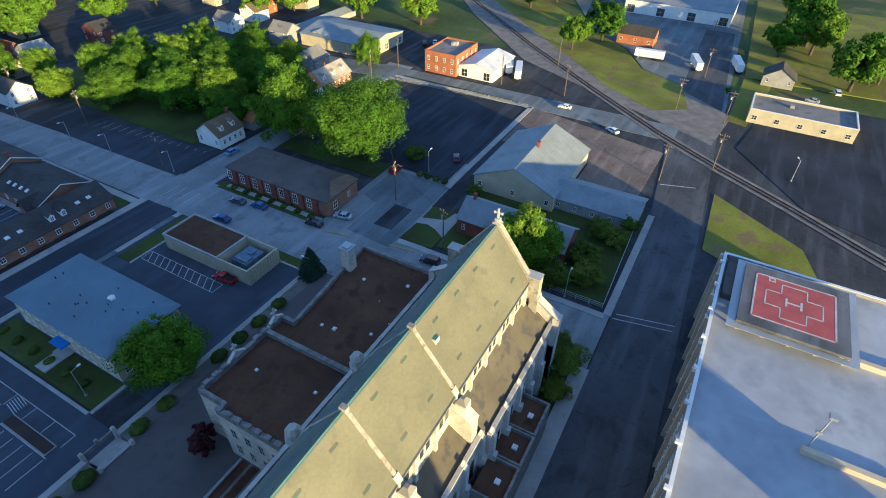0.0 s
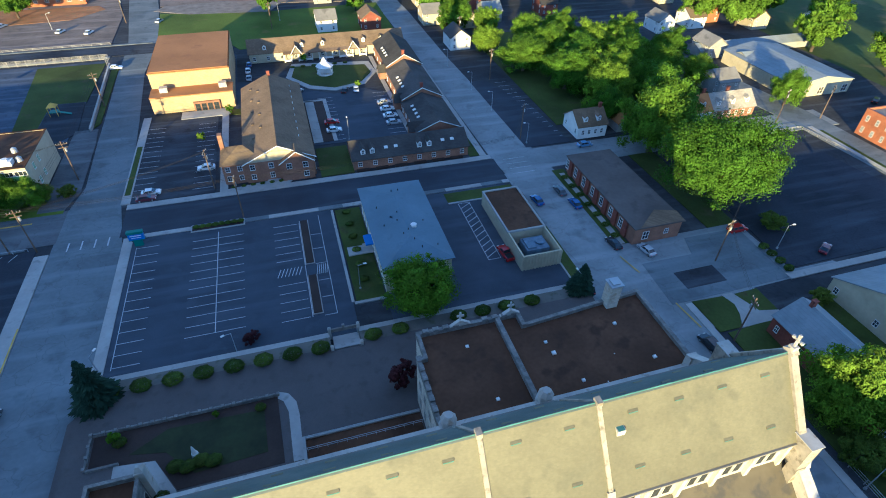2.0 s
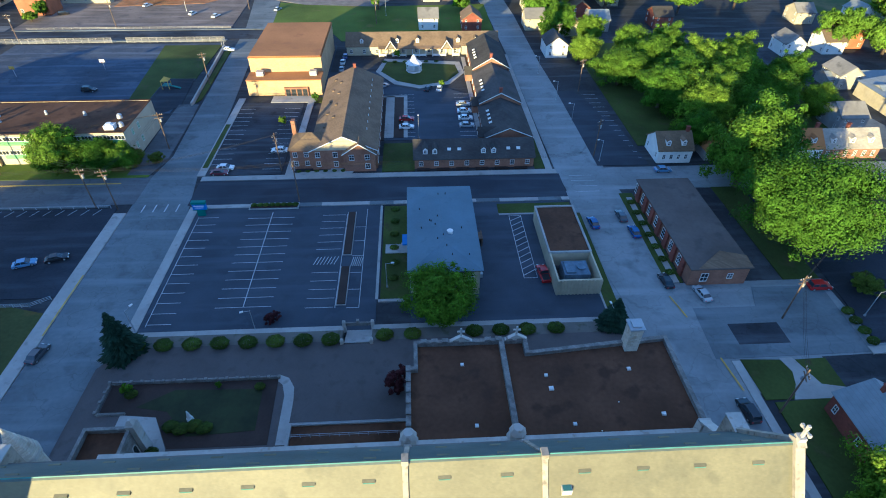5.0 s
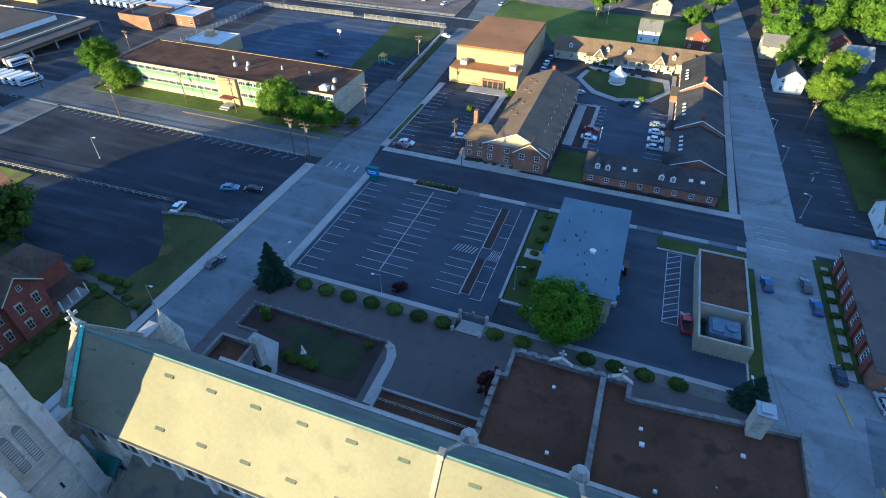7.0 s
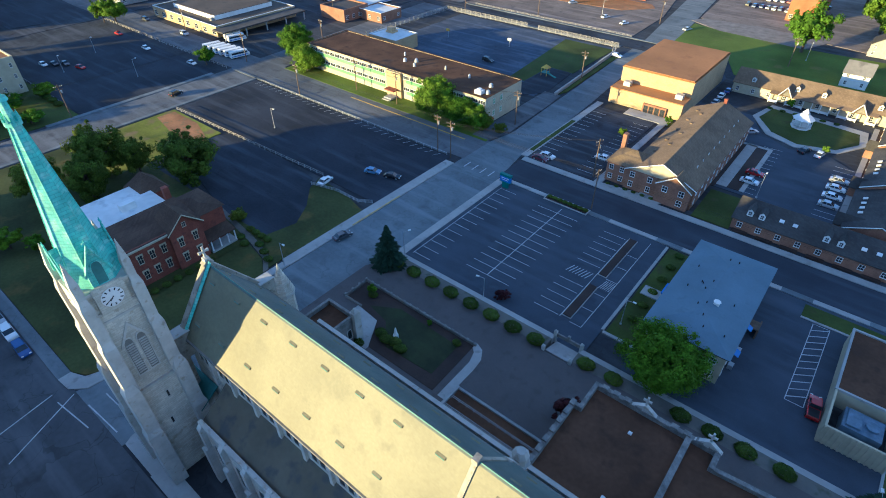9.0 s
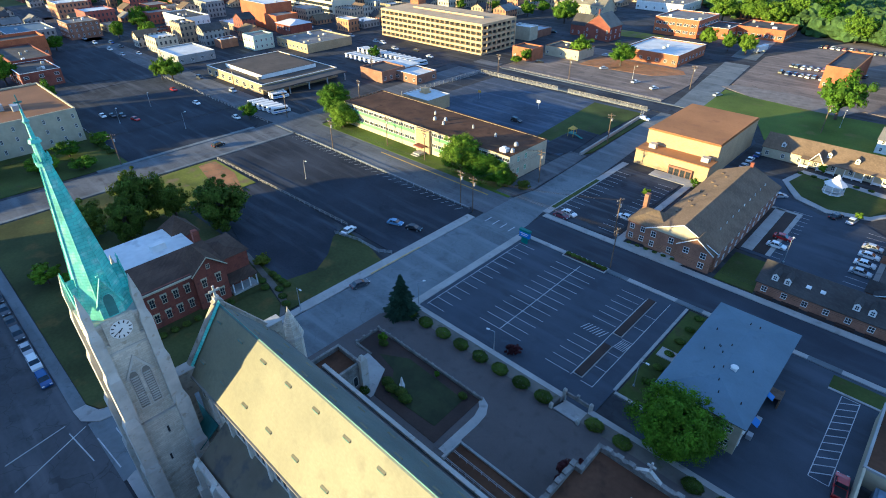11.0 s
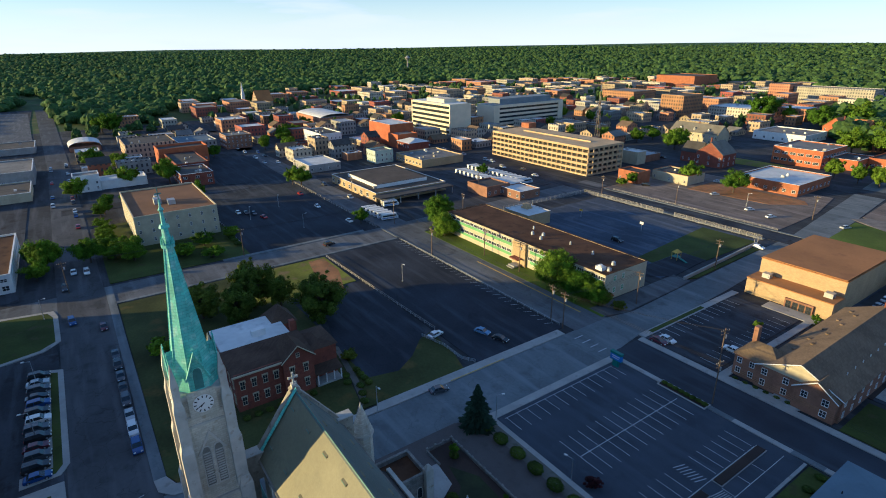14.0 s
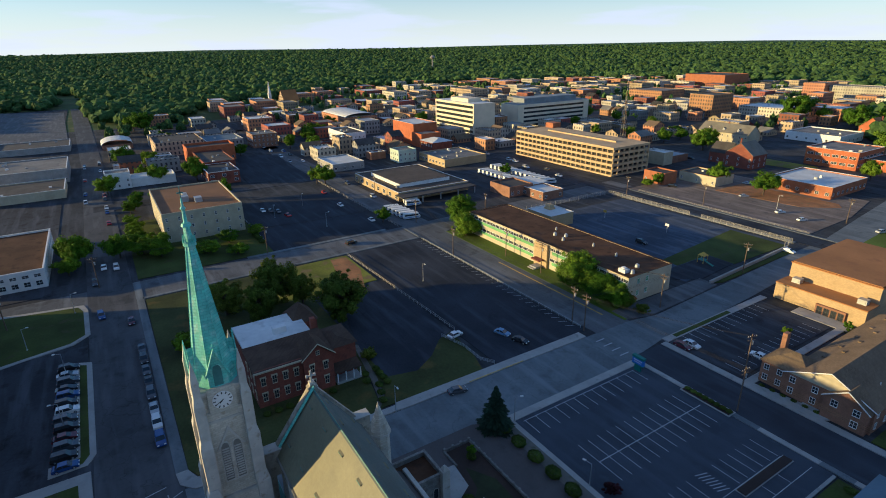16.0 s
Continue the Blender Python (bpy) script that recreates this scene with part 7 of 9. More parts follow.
# taller unseen block further off, added to shade the western lots and lawn
flat_building("hospital_ward", "unseen tall block added to shade the western lots", "hospital", (-186, -100, -113, -73), 33.0, "gray_wall", "hosp_roof", rows=tuple(("NE", 2.4 + 3.6 * k, 4.5, 2, 1.9, W1) for k in range(8)))

# ---- railway ----
RAIL = [(95, -92), (108.7, -69), (123, -48.5), (135.5, -29), (149, -10), (174, 20), (209, 59.5), (255, 107), (300, 153), (360, 215)]
rail = thing("railway", (149, -10, 0), "single railway track on gravel with rusty rails", "railway", kind="structure")
bed, ra, sl = Mesh(), Mesh(), Mesh()
for (xa, ya), (xb, yb) in zip(RAIL, RAIL[1:]):
    d = math.hypot(xb - xa, yb - ya)
    nx, ny = -(yb - ya) / d, (xb - xa) / d
    bed.prism([(xa + nx * 2.4, ya + ny * 2.4), (xa - nx * 2.4, ya - ny * 2.4), (xb - nx * 2.4, yb - ny * 2.4), (xb + nx * 2.4, yb + ny * 2.4)], -0.3, 0.12)
    for s in (-0.75, 0.75):
        ra.prism([(xa + nx * (s + 0.09), ya + ny * (s + 0.09)), (xa + nx * (s - 0.09), ya + ny * (s - 0.09)), (xb + nx * (s - 0.09), yb + ny * (s - 0.09)), (xb + nx * (s + 0.09), yb + ny * (s + 0.09))], 0.2, 0.38)
    for i in range(int(d / 0.9)):
        f = (i + 0.5) * 0.9 / d
        x, y, ux, uy = xa + (xb - xa) * f, ya + (yb - ya) * f, (xb - xa) / d, (yb - ya) / d
        sl.prism([(x + nx * 1.3 + ux * 0.13, y + ny * 1.3 + uy * 0.13), (x - nx * 1.3 + ux * 0.13, y - ny * 1.3 + uy * 0.13), (x - nx * 1.3 - ux * 0.13, y - ny * 1.3 - uy * 0.13), (x + nx * 1.3 - ux * 0.13, y + ny * 1.3 - uy * 0.13)], 0.1, 0.22)
part("ballast", bed, M["gravel"], rail)
part("rails", ra, M["rust"], rail)
tagged(part("sleepers", sl, M["sleeper"], rail), kind="stuff")

# ---- town centre ----


def office_slab(name, label, box, floors, fh, wall, roof):
    """An office block with long ribbon windows floor by floor."""
    x0, y0, x1, y1 = box
    h = floors * fh
    ob = thing(name, ((x0 + x1) / 2, (y0 + y1) / 2, 0), label, "office building")
    part("core", Mesh().box(x0 + 0.5, y0 + 0.5, 0, x1 - 0.5, y1 - 0.5, h - 0.4), M["glass"], ob)
    for k in range(floors + 1):
        z = k * fh
        part("spandrel", Mesh().box(x0, y0, max(0, z - 1.1), x1, y1, z + 0.9 if k < floors else z + 0.6), M[wall], ob)
    for xa, xb in ((x1 - 1, x1 + 0.3), (x0 - 0.3, x0 + 1)):
        part("end_wall", Mesh().box(xa, y0 - 0.2, 0, xb, y1 + 0.2, h + 0.8), M[wall], ob)
    part("roof", Mesh().box(x0 + 1, y0 + 0.4, h + 0.6, x1 - 1, y1 - 0.4, h + 0.75), M[roof], ob)
    part("penthouse", Mesh().box(x0 + (x1 - x0) * 0.3, y0 + 5, h + 0.75, x0 + (x1 - x0) * 0.75, y1 - 4, h + 4), M[wall], ob)
    return ob


office_slab("office_tower", "white office block with dark ribbon windows", (-442, 264, -378, 287), 6, 4.3, "pale_panel", "white_roof")
ot = thing("office_tower", (-390, 350, 0), "pale office block with a blue-gray roof", "office building")
part("core", Mesh().box(-406.5, 319.5, 0, -382.8, 409, 20), M["glass"], ot)
part("end_wall", Mesh().box(-408, 318, 0, -382, 325, 21.5), M["pale_panel"], ot, "blank pale stair wall")
part("end_wall", Mesh().box(-408, 404, 0, -382, 410.5, 21.5), M["pale_panel"], ot)
for k in range(6):
    part("spandrel", Mesh().box(-407.5, 325, max(0, k * 4.0 - 1.0), -382.2, 404, k * 4.0 + (1.1 if k < 5 else 1.5)), M["pale_panel"], ot)
part("roof", Mesh().box(-407, 319, 21.5, -383, 409.5, 21.9), M["metal_roof"], ot)
part("penthouse", Mesh().box(-405, 330, 21.9, -388, 398, 26.5), M["metal_roof"], ot, "blue-gray metal clad penthouse")
pk = thing("parking_garage", (-238, 252, 0), "five-level tan parking garage with open decks", "parking garage")
# solid black box stands for the shade inside the parking levels
part("core", Mesh().box(-284, 238.6, 0, -198, 268.5, 15.4), M["black"], pk, "solid black core for the shade between the decks")
for k in range(6):
    z = k * 3.3
    part("deck", Mesh().box(-286, 237, max(0, z - 0.4), -196, 270, z + 0.98), M["garage_wall"], pk)
for i in range(22):
    part("column", Mesh().box(-285.8 + i * 4.25, 237.15, 0, -285.35 + i * 4.25, 237.7, 16.6), M["garage_wall"], pk)
for i in range(8):
    part("column", Mesh().box(-196.6, 237.4 + i * 4.5, 0, -195.8, 238.2 + i * 4.5, 16.6), M["garage_wall"], pk)
part("top_deck", Mesh().box(-285.4, 237.6, 17.0, -196.6, 269.4, 17.3), M["gray_roof"], pk)
part("ramp_wall", Mesh().box(-270, 252.5, 17.3, -208, 253.1, 18.4), M["garage_wall"], pk)
part("stair_tower", Mesh().box(-285, 264, 0, -277, 271.5, 21), M["brick_orange"], pk)
mast = thing("radio_mast", (-236, 292, 0), "slim rust-brown steel lattice radio mast", "mast")
for k in range(14):
    mm = Mesh()
    for sx, sy in ((-1, -1), (1, -1), (1, 1), (-1, 1)):
        r0, r1 = 1.7 - k * 0.11, 1.7 - (k + 1) * 0.11
        mm.tube((-236 + sx * r0, 292 + sy * r0, k * 3.2), (-236 + sx * r1, 292 + sy * r1, k * 3.2 + 3.2), 0.13, 0.13, 4)
        mm.tube((-236 + sx * r0, 292 + sy * r0, k * 3.2), (-236 - sy * r1, 292 + sx * r1, k * 3.2 + 3.2), 0.09, 0.09, 4)
    part("mast_section", mm, M["rust"] if k % 2 else M["louver"], mast)
part("antenna", Mesh().tube((-236, 292, 44.8), (-236, 292, 52), 0.1, 0.05, 5), M["steel"], mast)
bd = flat_building("bus_depot", "low wide depot with dark roof and white edge", "depot", (-278, 106, -222, 150), 4.6, "tan_wall", "depot_roof", parapet=0.3, rows=(("S", 2.2, 7, 2.6, 2.2, W1), ("E", 2.2, 7, 2.6, 2.4, W1)), trim="white", units=3)
part("upper_roof", Mesh().box(-268, 112, 4.6, -232, 144, 6.4), M["white"], bd)
part("upper_deck", Mesh().box(-267.6, 112.4, 6.4, -232.4, 143.6, 6.6), M["depot_roof"], bd)
part("canopy", Mesh().box(-222, 104, 3.6, -214, 150, 4.2), M["dark_roof"], bd, "dark loading canopy")
for i in range(5):
    part("canopy_post", Mesh().box(-214.8, 105 + i * 11, 0, -214.3, 105.5 + i * 11, 3.6), M["steel"], bd)
flat_building("clinic", "low brick clinic with a white roof", "clinic", (-131, 287, -98, 325), 5.6, "brick_orange", "white_roof", rows=(("SE", 2.4, 4.4, 1.8, 1.6, W1),), units=2, trim="white")
flat_building("bank", "low cream bank with a brown roof edge", "bank", (-169, 264, -146, 281), 4.8, "cream", "dark_roof", rows=(("S", 2, 6, 1.2, 1.6, W1),), trim="rust_roof", units=2)
flat_building("bank_annex", "small orange brick building", "shop", (-179, 245, -165, 256), 6.2, "brick_orange", "dark_roof", rows=(("S", 2, 5, 1.2, 1.6, W1),))
md = flat_building("medical_centre", "orange brick medical building with ribbon windows", "office building", (-150, 367, -120, 402), 10.5, "brick_vivid", "gray_roof", rows=(("SE", 3.0, 5, 3.6, 1.6, W1), ("SE", 7.4, 5, 3.6, 1.6, W1)), trim="white", units=4)
flat_building("medical_wing", "low orange brick clinic wing with a dark roof", "office building", (-119.6, 377, -104, 402), 6.0, "brick_vivid", "dark_roof", rows=(("SE", 2.4, 4, 2.2, 1.6, W1),), trim="white", units=2)
flat_building("medical_wing", "low orange brick clinic wing with a dark roof", "office building", (-103.6, 392, -74, 420), 6.4, "brick_vivid", "dark_roof", rows=(("SE", 2.4, 4, 2.6, 1.8, W1),), units=5)
flat_building("white_hall", "white stepped building behind the clinic", "office building", (-206, 452, -166, 490), 6.0, "white", "gray_roof", rows=(("SE", 2.4, 6, 1.6, 1.6, W1),), units=3, trim="white")
gabled_house("gothic_house", "tall red brick house with pointed gables", (-176, 505, -160, 522), 9, 16, "y", "brick_vivid", "rust_roof", rows=(("SE", 2.4, 3, 1.1, 2, W1), ("SE", 6, 3, 1.1, 2, W1)), chimney=(-164, 512))
gabled_house("gothic_house", "tall red brick house with pointed gables", (-158.5, 512, -146, 526), 8, 15, "x", "brick_vivid", "rust_roof", rows=(("SE", 2.4, 3, 1.1, 2, W1),))
flat_building("orange_annex", "small tall orange brick store", "shop", (-31, 296, -19, 338), 10.0, "brick_vivid", "dark_roof", rows=(("S", 2, 5, 1.6, 1.8, W1),), trim="rust_roof")
gabled_house("villa", "old red brick villa with steep slate roof", (-176, 320, -158, 336), 9, 16, "y", "brick", "gray_shingle", rows=(("SE", 2.2, 3, 1.1, 2, W1), ("SE", 5.8, 3, 1.1, 2, W1)), chimney=(-172, 329))
gabled_house("villa_wing", "turreted brick wing of the old villa", (-190, 325, -177, 338), 7, 13, "x", "brick", "dark_shingle", rows=(("SE", 2.2, 3, 1.1, 2, W1),))
gabled_house("town_hall", "long cream building with steep gray roof and dormers", (-246, 396, -205, 412), 8.5, 14.5, "x", "cream", "gray_shingle", rows=(("S", 2.2, 9, 1.1, 2, W1), ("S", 5.8, 9, 1.1, 1.8, W1)), dormers=((-238, 397.5, "S"), (-226, 397.5, "S"), (-214, 397.5, "S")), chimney=(-226, 404))
flat_building("red_block", "red brick commercial block with bright side walls", "shop", (-414, 30, -394, 62), 10.0, "brick_vivid", "dark_roof", rows=(("E", 2.4, 6, 1.6, 1.8, W1),), parapet=1.4)
flat_building("red_shop", "red painted shop with white framed windows", "shop", (-346, 30, -318.5, 48), 7.0, "brick", "dark_roof", rows=(("SE", 2.2, 5, 2.2, 1.8, W1), ("SE", 5.4, 5, 2.2, 1.5, W1)), units=4, trim="white")
flat_building("red_block", "brick block beside the red shop", "shop", (-392, 33, -347, 52), 8.0, "brick", "dark_roof", rows=(("E", 2.4, 5, 1.4, 1.8, W1),), units=3)
flat_building("corner_block", "three-storey brown brick corner building", "shop", (-452, 84, -431, 104), 10.2, "brick_brown", "gray_roof", rows=(("SE", 2.4, 3, 1.0, 1.8, W1), ("SE", 6.0, 3, 1.0, 1.8, W1), ("SE", 9, 3, 1.0, 1.2, W1)), trim="cream", units=2)
flat_building("brown_row", "long brown brick row with many windows", "shop", (-480, 14, -437, 48), 9.6, "far_tan", "dark_roof", units=3)
flat_building("brown_row", "row of brown brick shops with pale windows", "shop", (-470, 50, -437, 78), 7.6, "far_gray", "blue_roof", units=2, trim="white")
flat_building("brick_block", "orange-lit brick block with a white roof", "shop", (-552, 104, -528, 128), 11.0, "far_orange", "white_roof", units=4, trim="white")
flat_building("orange_tower", "tall blank orange brick building", "office building", (-402, 196, -366, 218), 16.0, "brick_vivid", "white_roof", trim="white", units=1)
flat_building("orange_annex", "lower orange brick block", "office building", (-365.5, 194, -350, 212), 10.0, "brick_vivid", "gray_roof", rows=(("E", 3, 4, 1.2, 1.8, W1),))
ov = flat_building("market_hall", "orange brick hall with a white vaulted roof", "hall", (-566, 192, -500, 228), 8.5, "far_orange", "white_roof", trim="white")
va = vault(Mesh(), -565, -501, 210, 17, 8.6, 3.4, 0.25)
part("vault", va, M["white_roof"], ov, "white vaulted roof")
flat_building("pale_shop", "low shop with a white flat roof", "shop", (-338, 104, -309, 126), 4.4, "gray_wall", "white_roof", rows=(("SE", 2, 5, 1.6, 1.6, W1),), trim="white")
flat_building("pale_terrace", "white rendered building with many windows", "shop", (-436, 150, -398, 168), 9.0, "white", "dark_roof", rows=(("SE", 2.2, 3.4, 1.0, 1.6, W1), ("SE", 5.6, 3.4, 1.0, 1.6, W1)), units=3)
flat_building("cream_row", "low cream commercial building with roof plant", "shop", (-312, 170, -278, 204), 4.6, "tan_wall", "gray_roof", rows=(("S", 2.2, 4, 2, 1.6, W1),), units=8, trim="cream")
flat_building("pastel_shop", "pale green two-storey shop front", "shop", (-322, 152, -309, 166), 8.0, "pastel", "gray_roof", rows=(("SE", 2.2, 3, 1.1, 1.7, W1), ("SE", 5.6, 3, 1.1, 1.7, W1)))
hp = thing("brick_hip_house", (-338, 200, 0), "square brick building with a pale hipped roof", "office building")
part("wall", Mesh().box(-347, 191.5, 0, -329, 209, 7.0), M["brick"], hp)
part("roof", hip_roof(Mesh(), (-347, 191.5, -329, 209), 7.0, 9.2, 0.8, 6.0), M["white_roof"], hp)
window_row(hp, "S", (-347, 191.5, -329, 209), 4.5, 5, 1.2, 1.8)
flat_building("corner_garage", "small brown brick station with a white canopy roof", "shop", (-212, 158, -195, 174), 5.0, "brick_brown", "dark_roof", rows=(("E", 2, 4, 1.6, 1.8, W1),))
cn = thing("fuel_canopy", (-204, 180, 0), "flat white canopy on posts beside the bus yard", "canopy")
part("roof", Mesh().box(-212, 175, 4.4, -196, 186, 4.9), M["white_roof"], cn)
for x in (-210.5, -197.5):
    for y in (176.5, 184.5):
        part("post", Mesh().box(x - 0.2, y - 0.2, 0, x + 0.2, y + 0.2, 4.4), M["steel"], cn)
flat_building("white_block", "white painted commercial building", "shop", (-354, -22, -342, -9), 9.0, "white", "gray_roof", rows=(("SE", 2, 4, 1.0, 1.5, W1), ("SE", 5, 4, 1.0, 1.5, W1)))
flat_building("white_wall_shop", "long low white building", "shop", (-358, -8.8, -343, 15), 4.4, "white", "white_roof")
flat_building("brick_house_block", "tall narrow brick building by the woods", "shop", (-640, 27, -624, 46), 10.6, "far_orange", "white_roof", units=2)
flat_building("street_store", "long dark-roofed store with a white roof edge", "shop", (-430, -84, -383, -41), 8.0, "gray_wall", "gray_roof", rows=(("E", 2.4, 6, 1.8, 1.8, W1),), units=6, trim="white")
flat_building("street_store", "low store with a pale canopy edge", "shop", (-372, -84, -338, -42), 4.2, "cream", "dark_roof", trim="white", units=2)
flat_building("street_store", "low white-trimmed roadside store", "shop", (-552, -92, -511, -42), 4.2, "gray_wall", "dark_roof", trim="white", units=2)
flat_building("tall_orange_block", "orange brick block with arched windows", "office building", (-345, 524, -318, 560), 22.0, "far_orange", "dark_roof", trim="cream")
flat_building("tan_hall", "broad tan brick hall", "hall", (-505, 620, -452, 668), 12.6, "far_orange", "gray_roof")
flat_building("brown_hall", "large brown brick hall", "hall", (-600, 880, -526, 950), 19.0, "brick_orange", "dark_roof")
flat_building("white_store", "white store with a flat roof and plant", "shop", (-316, 570, -262, 610), 9.0, "far_cream", "white_roof", units=5, trim="white")
flat_building("pale_school", "long cream and orange school building", "school", (-332, 800, -240, 830), 17.0, "far_cream", "gray_roof", trim="white")
flat_building("pale_school", "orange brick wing of the far school", "school", (-360, 790, -333, 825), 20.0, "far_orange", "gray_roof")
ar = thing("arched_hall", (-508, -10, 0), "hall with a white arched roof", "hall")
part("wall", Mesh().box(-522, -20, 0, -496, 2, 4.0), M["brick_brown"], ar)
arc = vault(Mesh(), -522.5, -495.5, -9, 11.4, 3.9, 4.0, 0.3)
part("roof", arc, M["white_roof"], ar)

# streets of shops and houses, block by block
rnd = random.Random(7)
TAKEN = [(-225, 94, -170, 160), (-256, -74, -194, -40), (-445, 260, -374, 290), (-410, 314, -378, 414), (-290, 230, -190, 275), (-284, 100, -205, 155), (-140, 280, -92, 340), (-195, 240, -142, 285), (-155, 360, -70, 425), (-30, 280, -5, 310), (-194, 316, -155, 340), (-250, 392, -200, 416), (-416, 26, -316, 64), (-360, -26, -308, 18), (-530, -26, -460, 10), (-277, -10, -216, 32), (-265, 155, -192, 210), (-266, 28, -184, 85), (-402, 50, -300, 92), (-242, 286, -230, 298), (-210, 448, -145, 530), (-455, 80, -428, 108), (-482, 12, -435, 80), (-556, 100, -524, 130),
         (-404, 192, -348, 220), (-570, 188, -496, 230), (-340, 100, -306, 130), (-438, 148, -396, 170), (-324, 150, -276, 212), (-350, 188, -326, 212), (-642, 24, -620, 48), (-348, 520, -260, 612), (-508, 616, -450, 670), (-602, 876, -522, 952), (-362, 788, -238, 832), (-165, 222, -60, 320), (-240, 340, -196, 392), (-200, 340, -150, 440), (-210, 530, -150, 700)]
ROADS_X, ROADS_Y = (-62, -176, -300, -425, -540), (-28, 95, 216, 325, 440, 540)


def free(box, pad=2.0):
    x0, y0, x1, y1 = box
    for a in TAKEN:
        if x0 < a[2] + pad and x1 > a[0] - pad and y0 < a[3] + pad and y1 > a[1] - pad:
            return False
    for r in ROADS_X:
        if x0 < r + 9 and x1 > r - 9:
            return False
    for r in ROADS_Y:
        if y0 < r + 9 and y1 > r - 9:
            return False
    return True


TOWN = [(-640, -20), (-660, 60), (-790, 110), (-830, 210), (-940, 370), (-890, 600), (-840, 820), (-620, 1040), (-480, 1000), (-230, 880), (-225, 600), (-140, 470), (-60, 430), (60, 345), (60, 230), (-60, 230), (-190, -20)]


def in_town(x, y):
    """Whether a place lies inside the built-up polygon."""
    inside = False
    for (xa, ya), (xb, yb) in zip(TOWN, TOWN[1:] + TOWN[:1]):
        if (ya > y) != (yb > y) and x < xa + (y - ya) / (yb - ya) * (xb - xa):
            inside = not inside
    return inside


walls = ["brick", "brick", "brick_brown", "brick_orange", "cream", "gray_wall", "tan_wall", "white", "brick_brown"]
roofs = ["dark_roof", "gray_roof", "white_roof", "gray_roof", "white_roof", "metal_roof", "hosp_roof"]
FAR_WALLS = ["far_brick", "far_orange", "far_tan", "far_cream", "far_cream", "far_gray", "far_tan"]
count = 0
for k in range(9000):
    if count > 250:
        break
    x, y = rnd.uniform(-640, -192), rnd.uniform(-20, 560)
    d = math.hypot(x - 22, y + 19)
    if (y < 100 and x > -300) or (x < -560 and y < 60) or x + y * 0.35 < -600:
        continue
    w, dd = rnd.uniform(9, 24), rnd.uniform(9, 22)
    box = (x, y, x + w, y + dd)
    if not free(box, 2.2):
        continue
    TAKEN.append(box)
    count += 1
    fl = rnd.choice([1, 1, 2, 2, 2, 3])
    wall, roof = rnd.choice(walls if d < 400 else FAR_WALLS), rnd.choice(roofs)
    if rnd.random() < 0.4:
        gabled_house("house", "town house with a gabled roof", (x, y, x + min(w, 13), y + min(dd, 14)), 3.2 * fl, 3.2 * fl + 3.4, rnd.choice("xy"), wall, rnd.choice(["tan_shingle", "dark_shingle", "gray_roof"]), rows=(("SE", 1.7, 3, 1.0, 1.5, W1),) if d < 400 else (), group="town houses")
    else:
        flat_building("shop_block", rnd.choice(["brick shop building with a flat roof", "old commercial building with a flat roof", "low flat-roofed town building"]), "shop", box, 3.7 * fl + 0.6, wall, roof, parapet=rnd.choice([0.4, 0.9]),
                      rows=tuple(("SE", 2.0 + 3.7 * q, rnd.choice([4.4, 5.2, 6.2]), rnd.choice([1.3, 1.8]), 1.8, W1) for q in range(fl if d < 380 else 0)), units=rnd.choice([0, 1, 2]) if d < 480 else 0, trim=rnd.choice([None, "white", "gray_wall"]), group="town blocks", seed=k)
# further rows of roofs to the north and west
for k in range(4000):
    if count > 420:
        break
    x, y = rnd.uniform(-940, 40), rnd.uniform(60, 1000)
    if (x > -640 and y < 560 and x < -200) or (x > -240 and y < 440) or not in_town(x, y):
        continue
    w, dd = rnd.uniform(14, 44), rnd.uniform(14, 32)
    box = (x, y, x + w, y + dd)
    if not free(box, 3):
        continue
    TAKEN.append(box)
    count += 1
    fl = rnd.choice([1, 2, 2, 3])
    flat_building("shop_block", "brick town building with a flat roof", "shop", box, 3.7 * fl + 0.6, rnd.choice(["far_brick", "far_orange", "far_orange", "far_cream", "far_tan", "far_cream", "far_tan"]), rnd.choice(roofs + ["white_roof"]), group="town blocks", seed=k)
gabled_house("chapel", "old church with a steep orange-lit roof", (-742, 196, -716, 216), 9, 22, "y", "far_tan", "rust_roof", category="church")
steeple = thing("steeple", (-762, 190, 0), "slim white church steeple", "steeple")
part("tower", Mesh().box(-764, 188, 0, -760, 192, 16), M["white"], steeple)
part("spire", Mesh().cone(-762, 190, 2.2, 16, 0.1, 32, 8), M["white"], steeple)

# ---- fences, poles, lamps ----
def mesh_fence(name, label, pts, h, step, material="steel", rails=3):
    ob = thing(name, (*pts[0], 0), label, "fence")
    pd = Mesh().box(-0.06, -0.06, 0, 0.06, 0.06, h).data("post", [M[material]])
    for (xa, ya), (xb, yb) in zip(pts, pts[1:]):
        d = math.hypot(xb - xa, yb - ya)
        n = max(1, int(d / step))
        for i in range(n + 1):
            piece("post", pd, ob, (xa + (xb - xa) * i / n, ya + (yb - ya) * i / n, 0))
        nx, ny = -(yb - ya) / d * 0.03, (xb - xa) / d * 0.03
        for k in range(rails):
            z = h * (k + 1) / rails
            part("rail", Mesh().prism([(xa + nx, ya + ny), (xa - nx, ya - ny), (xb - nx, yb - ny), (xb + nx, yb + ny)], z - 0.09, z), M[material], ob)
    return ob


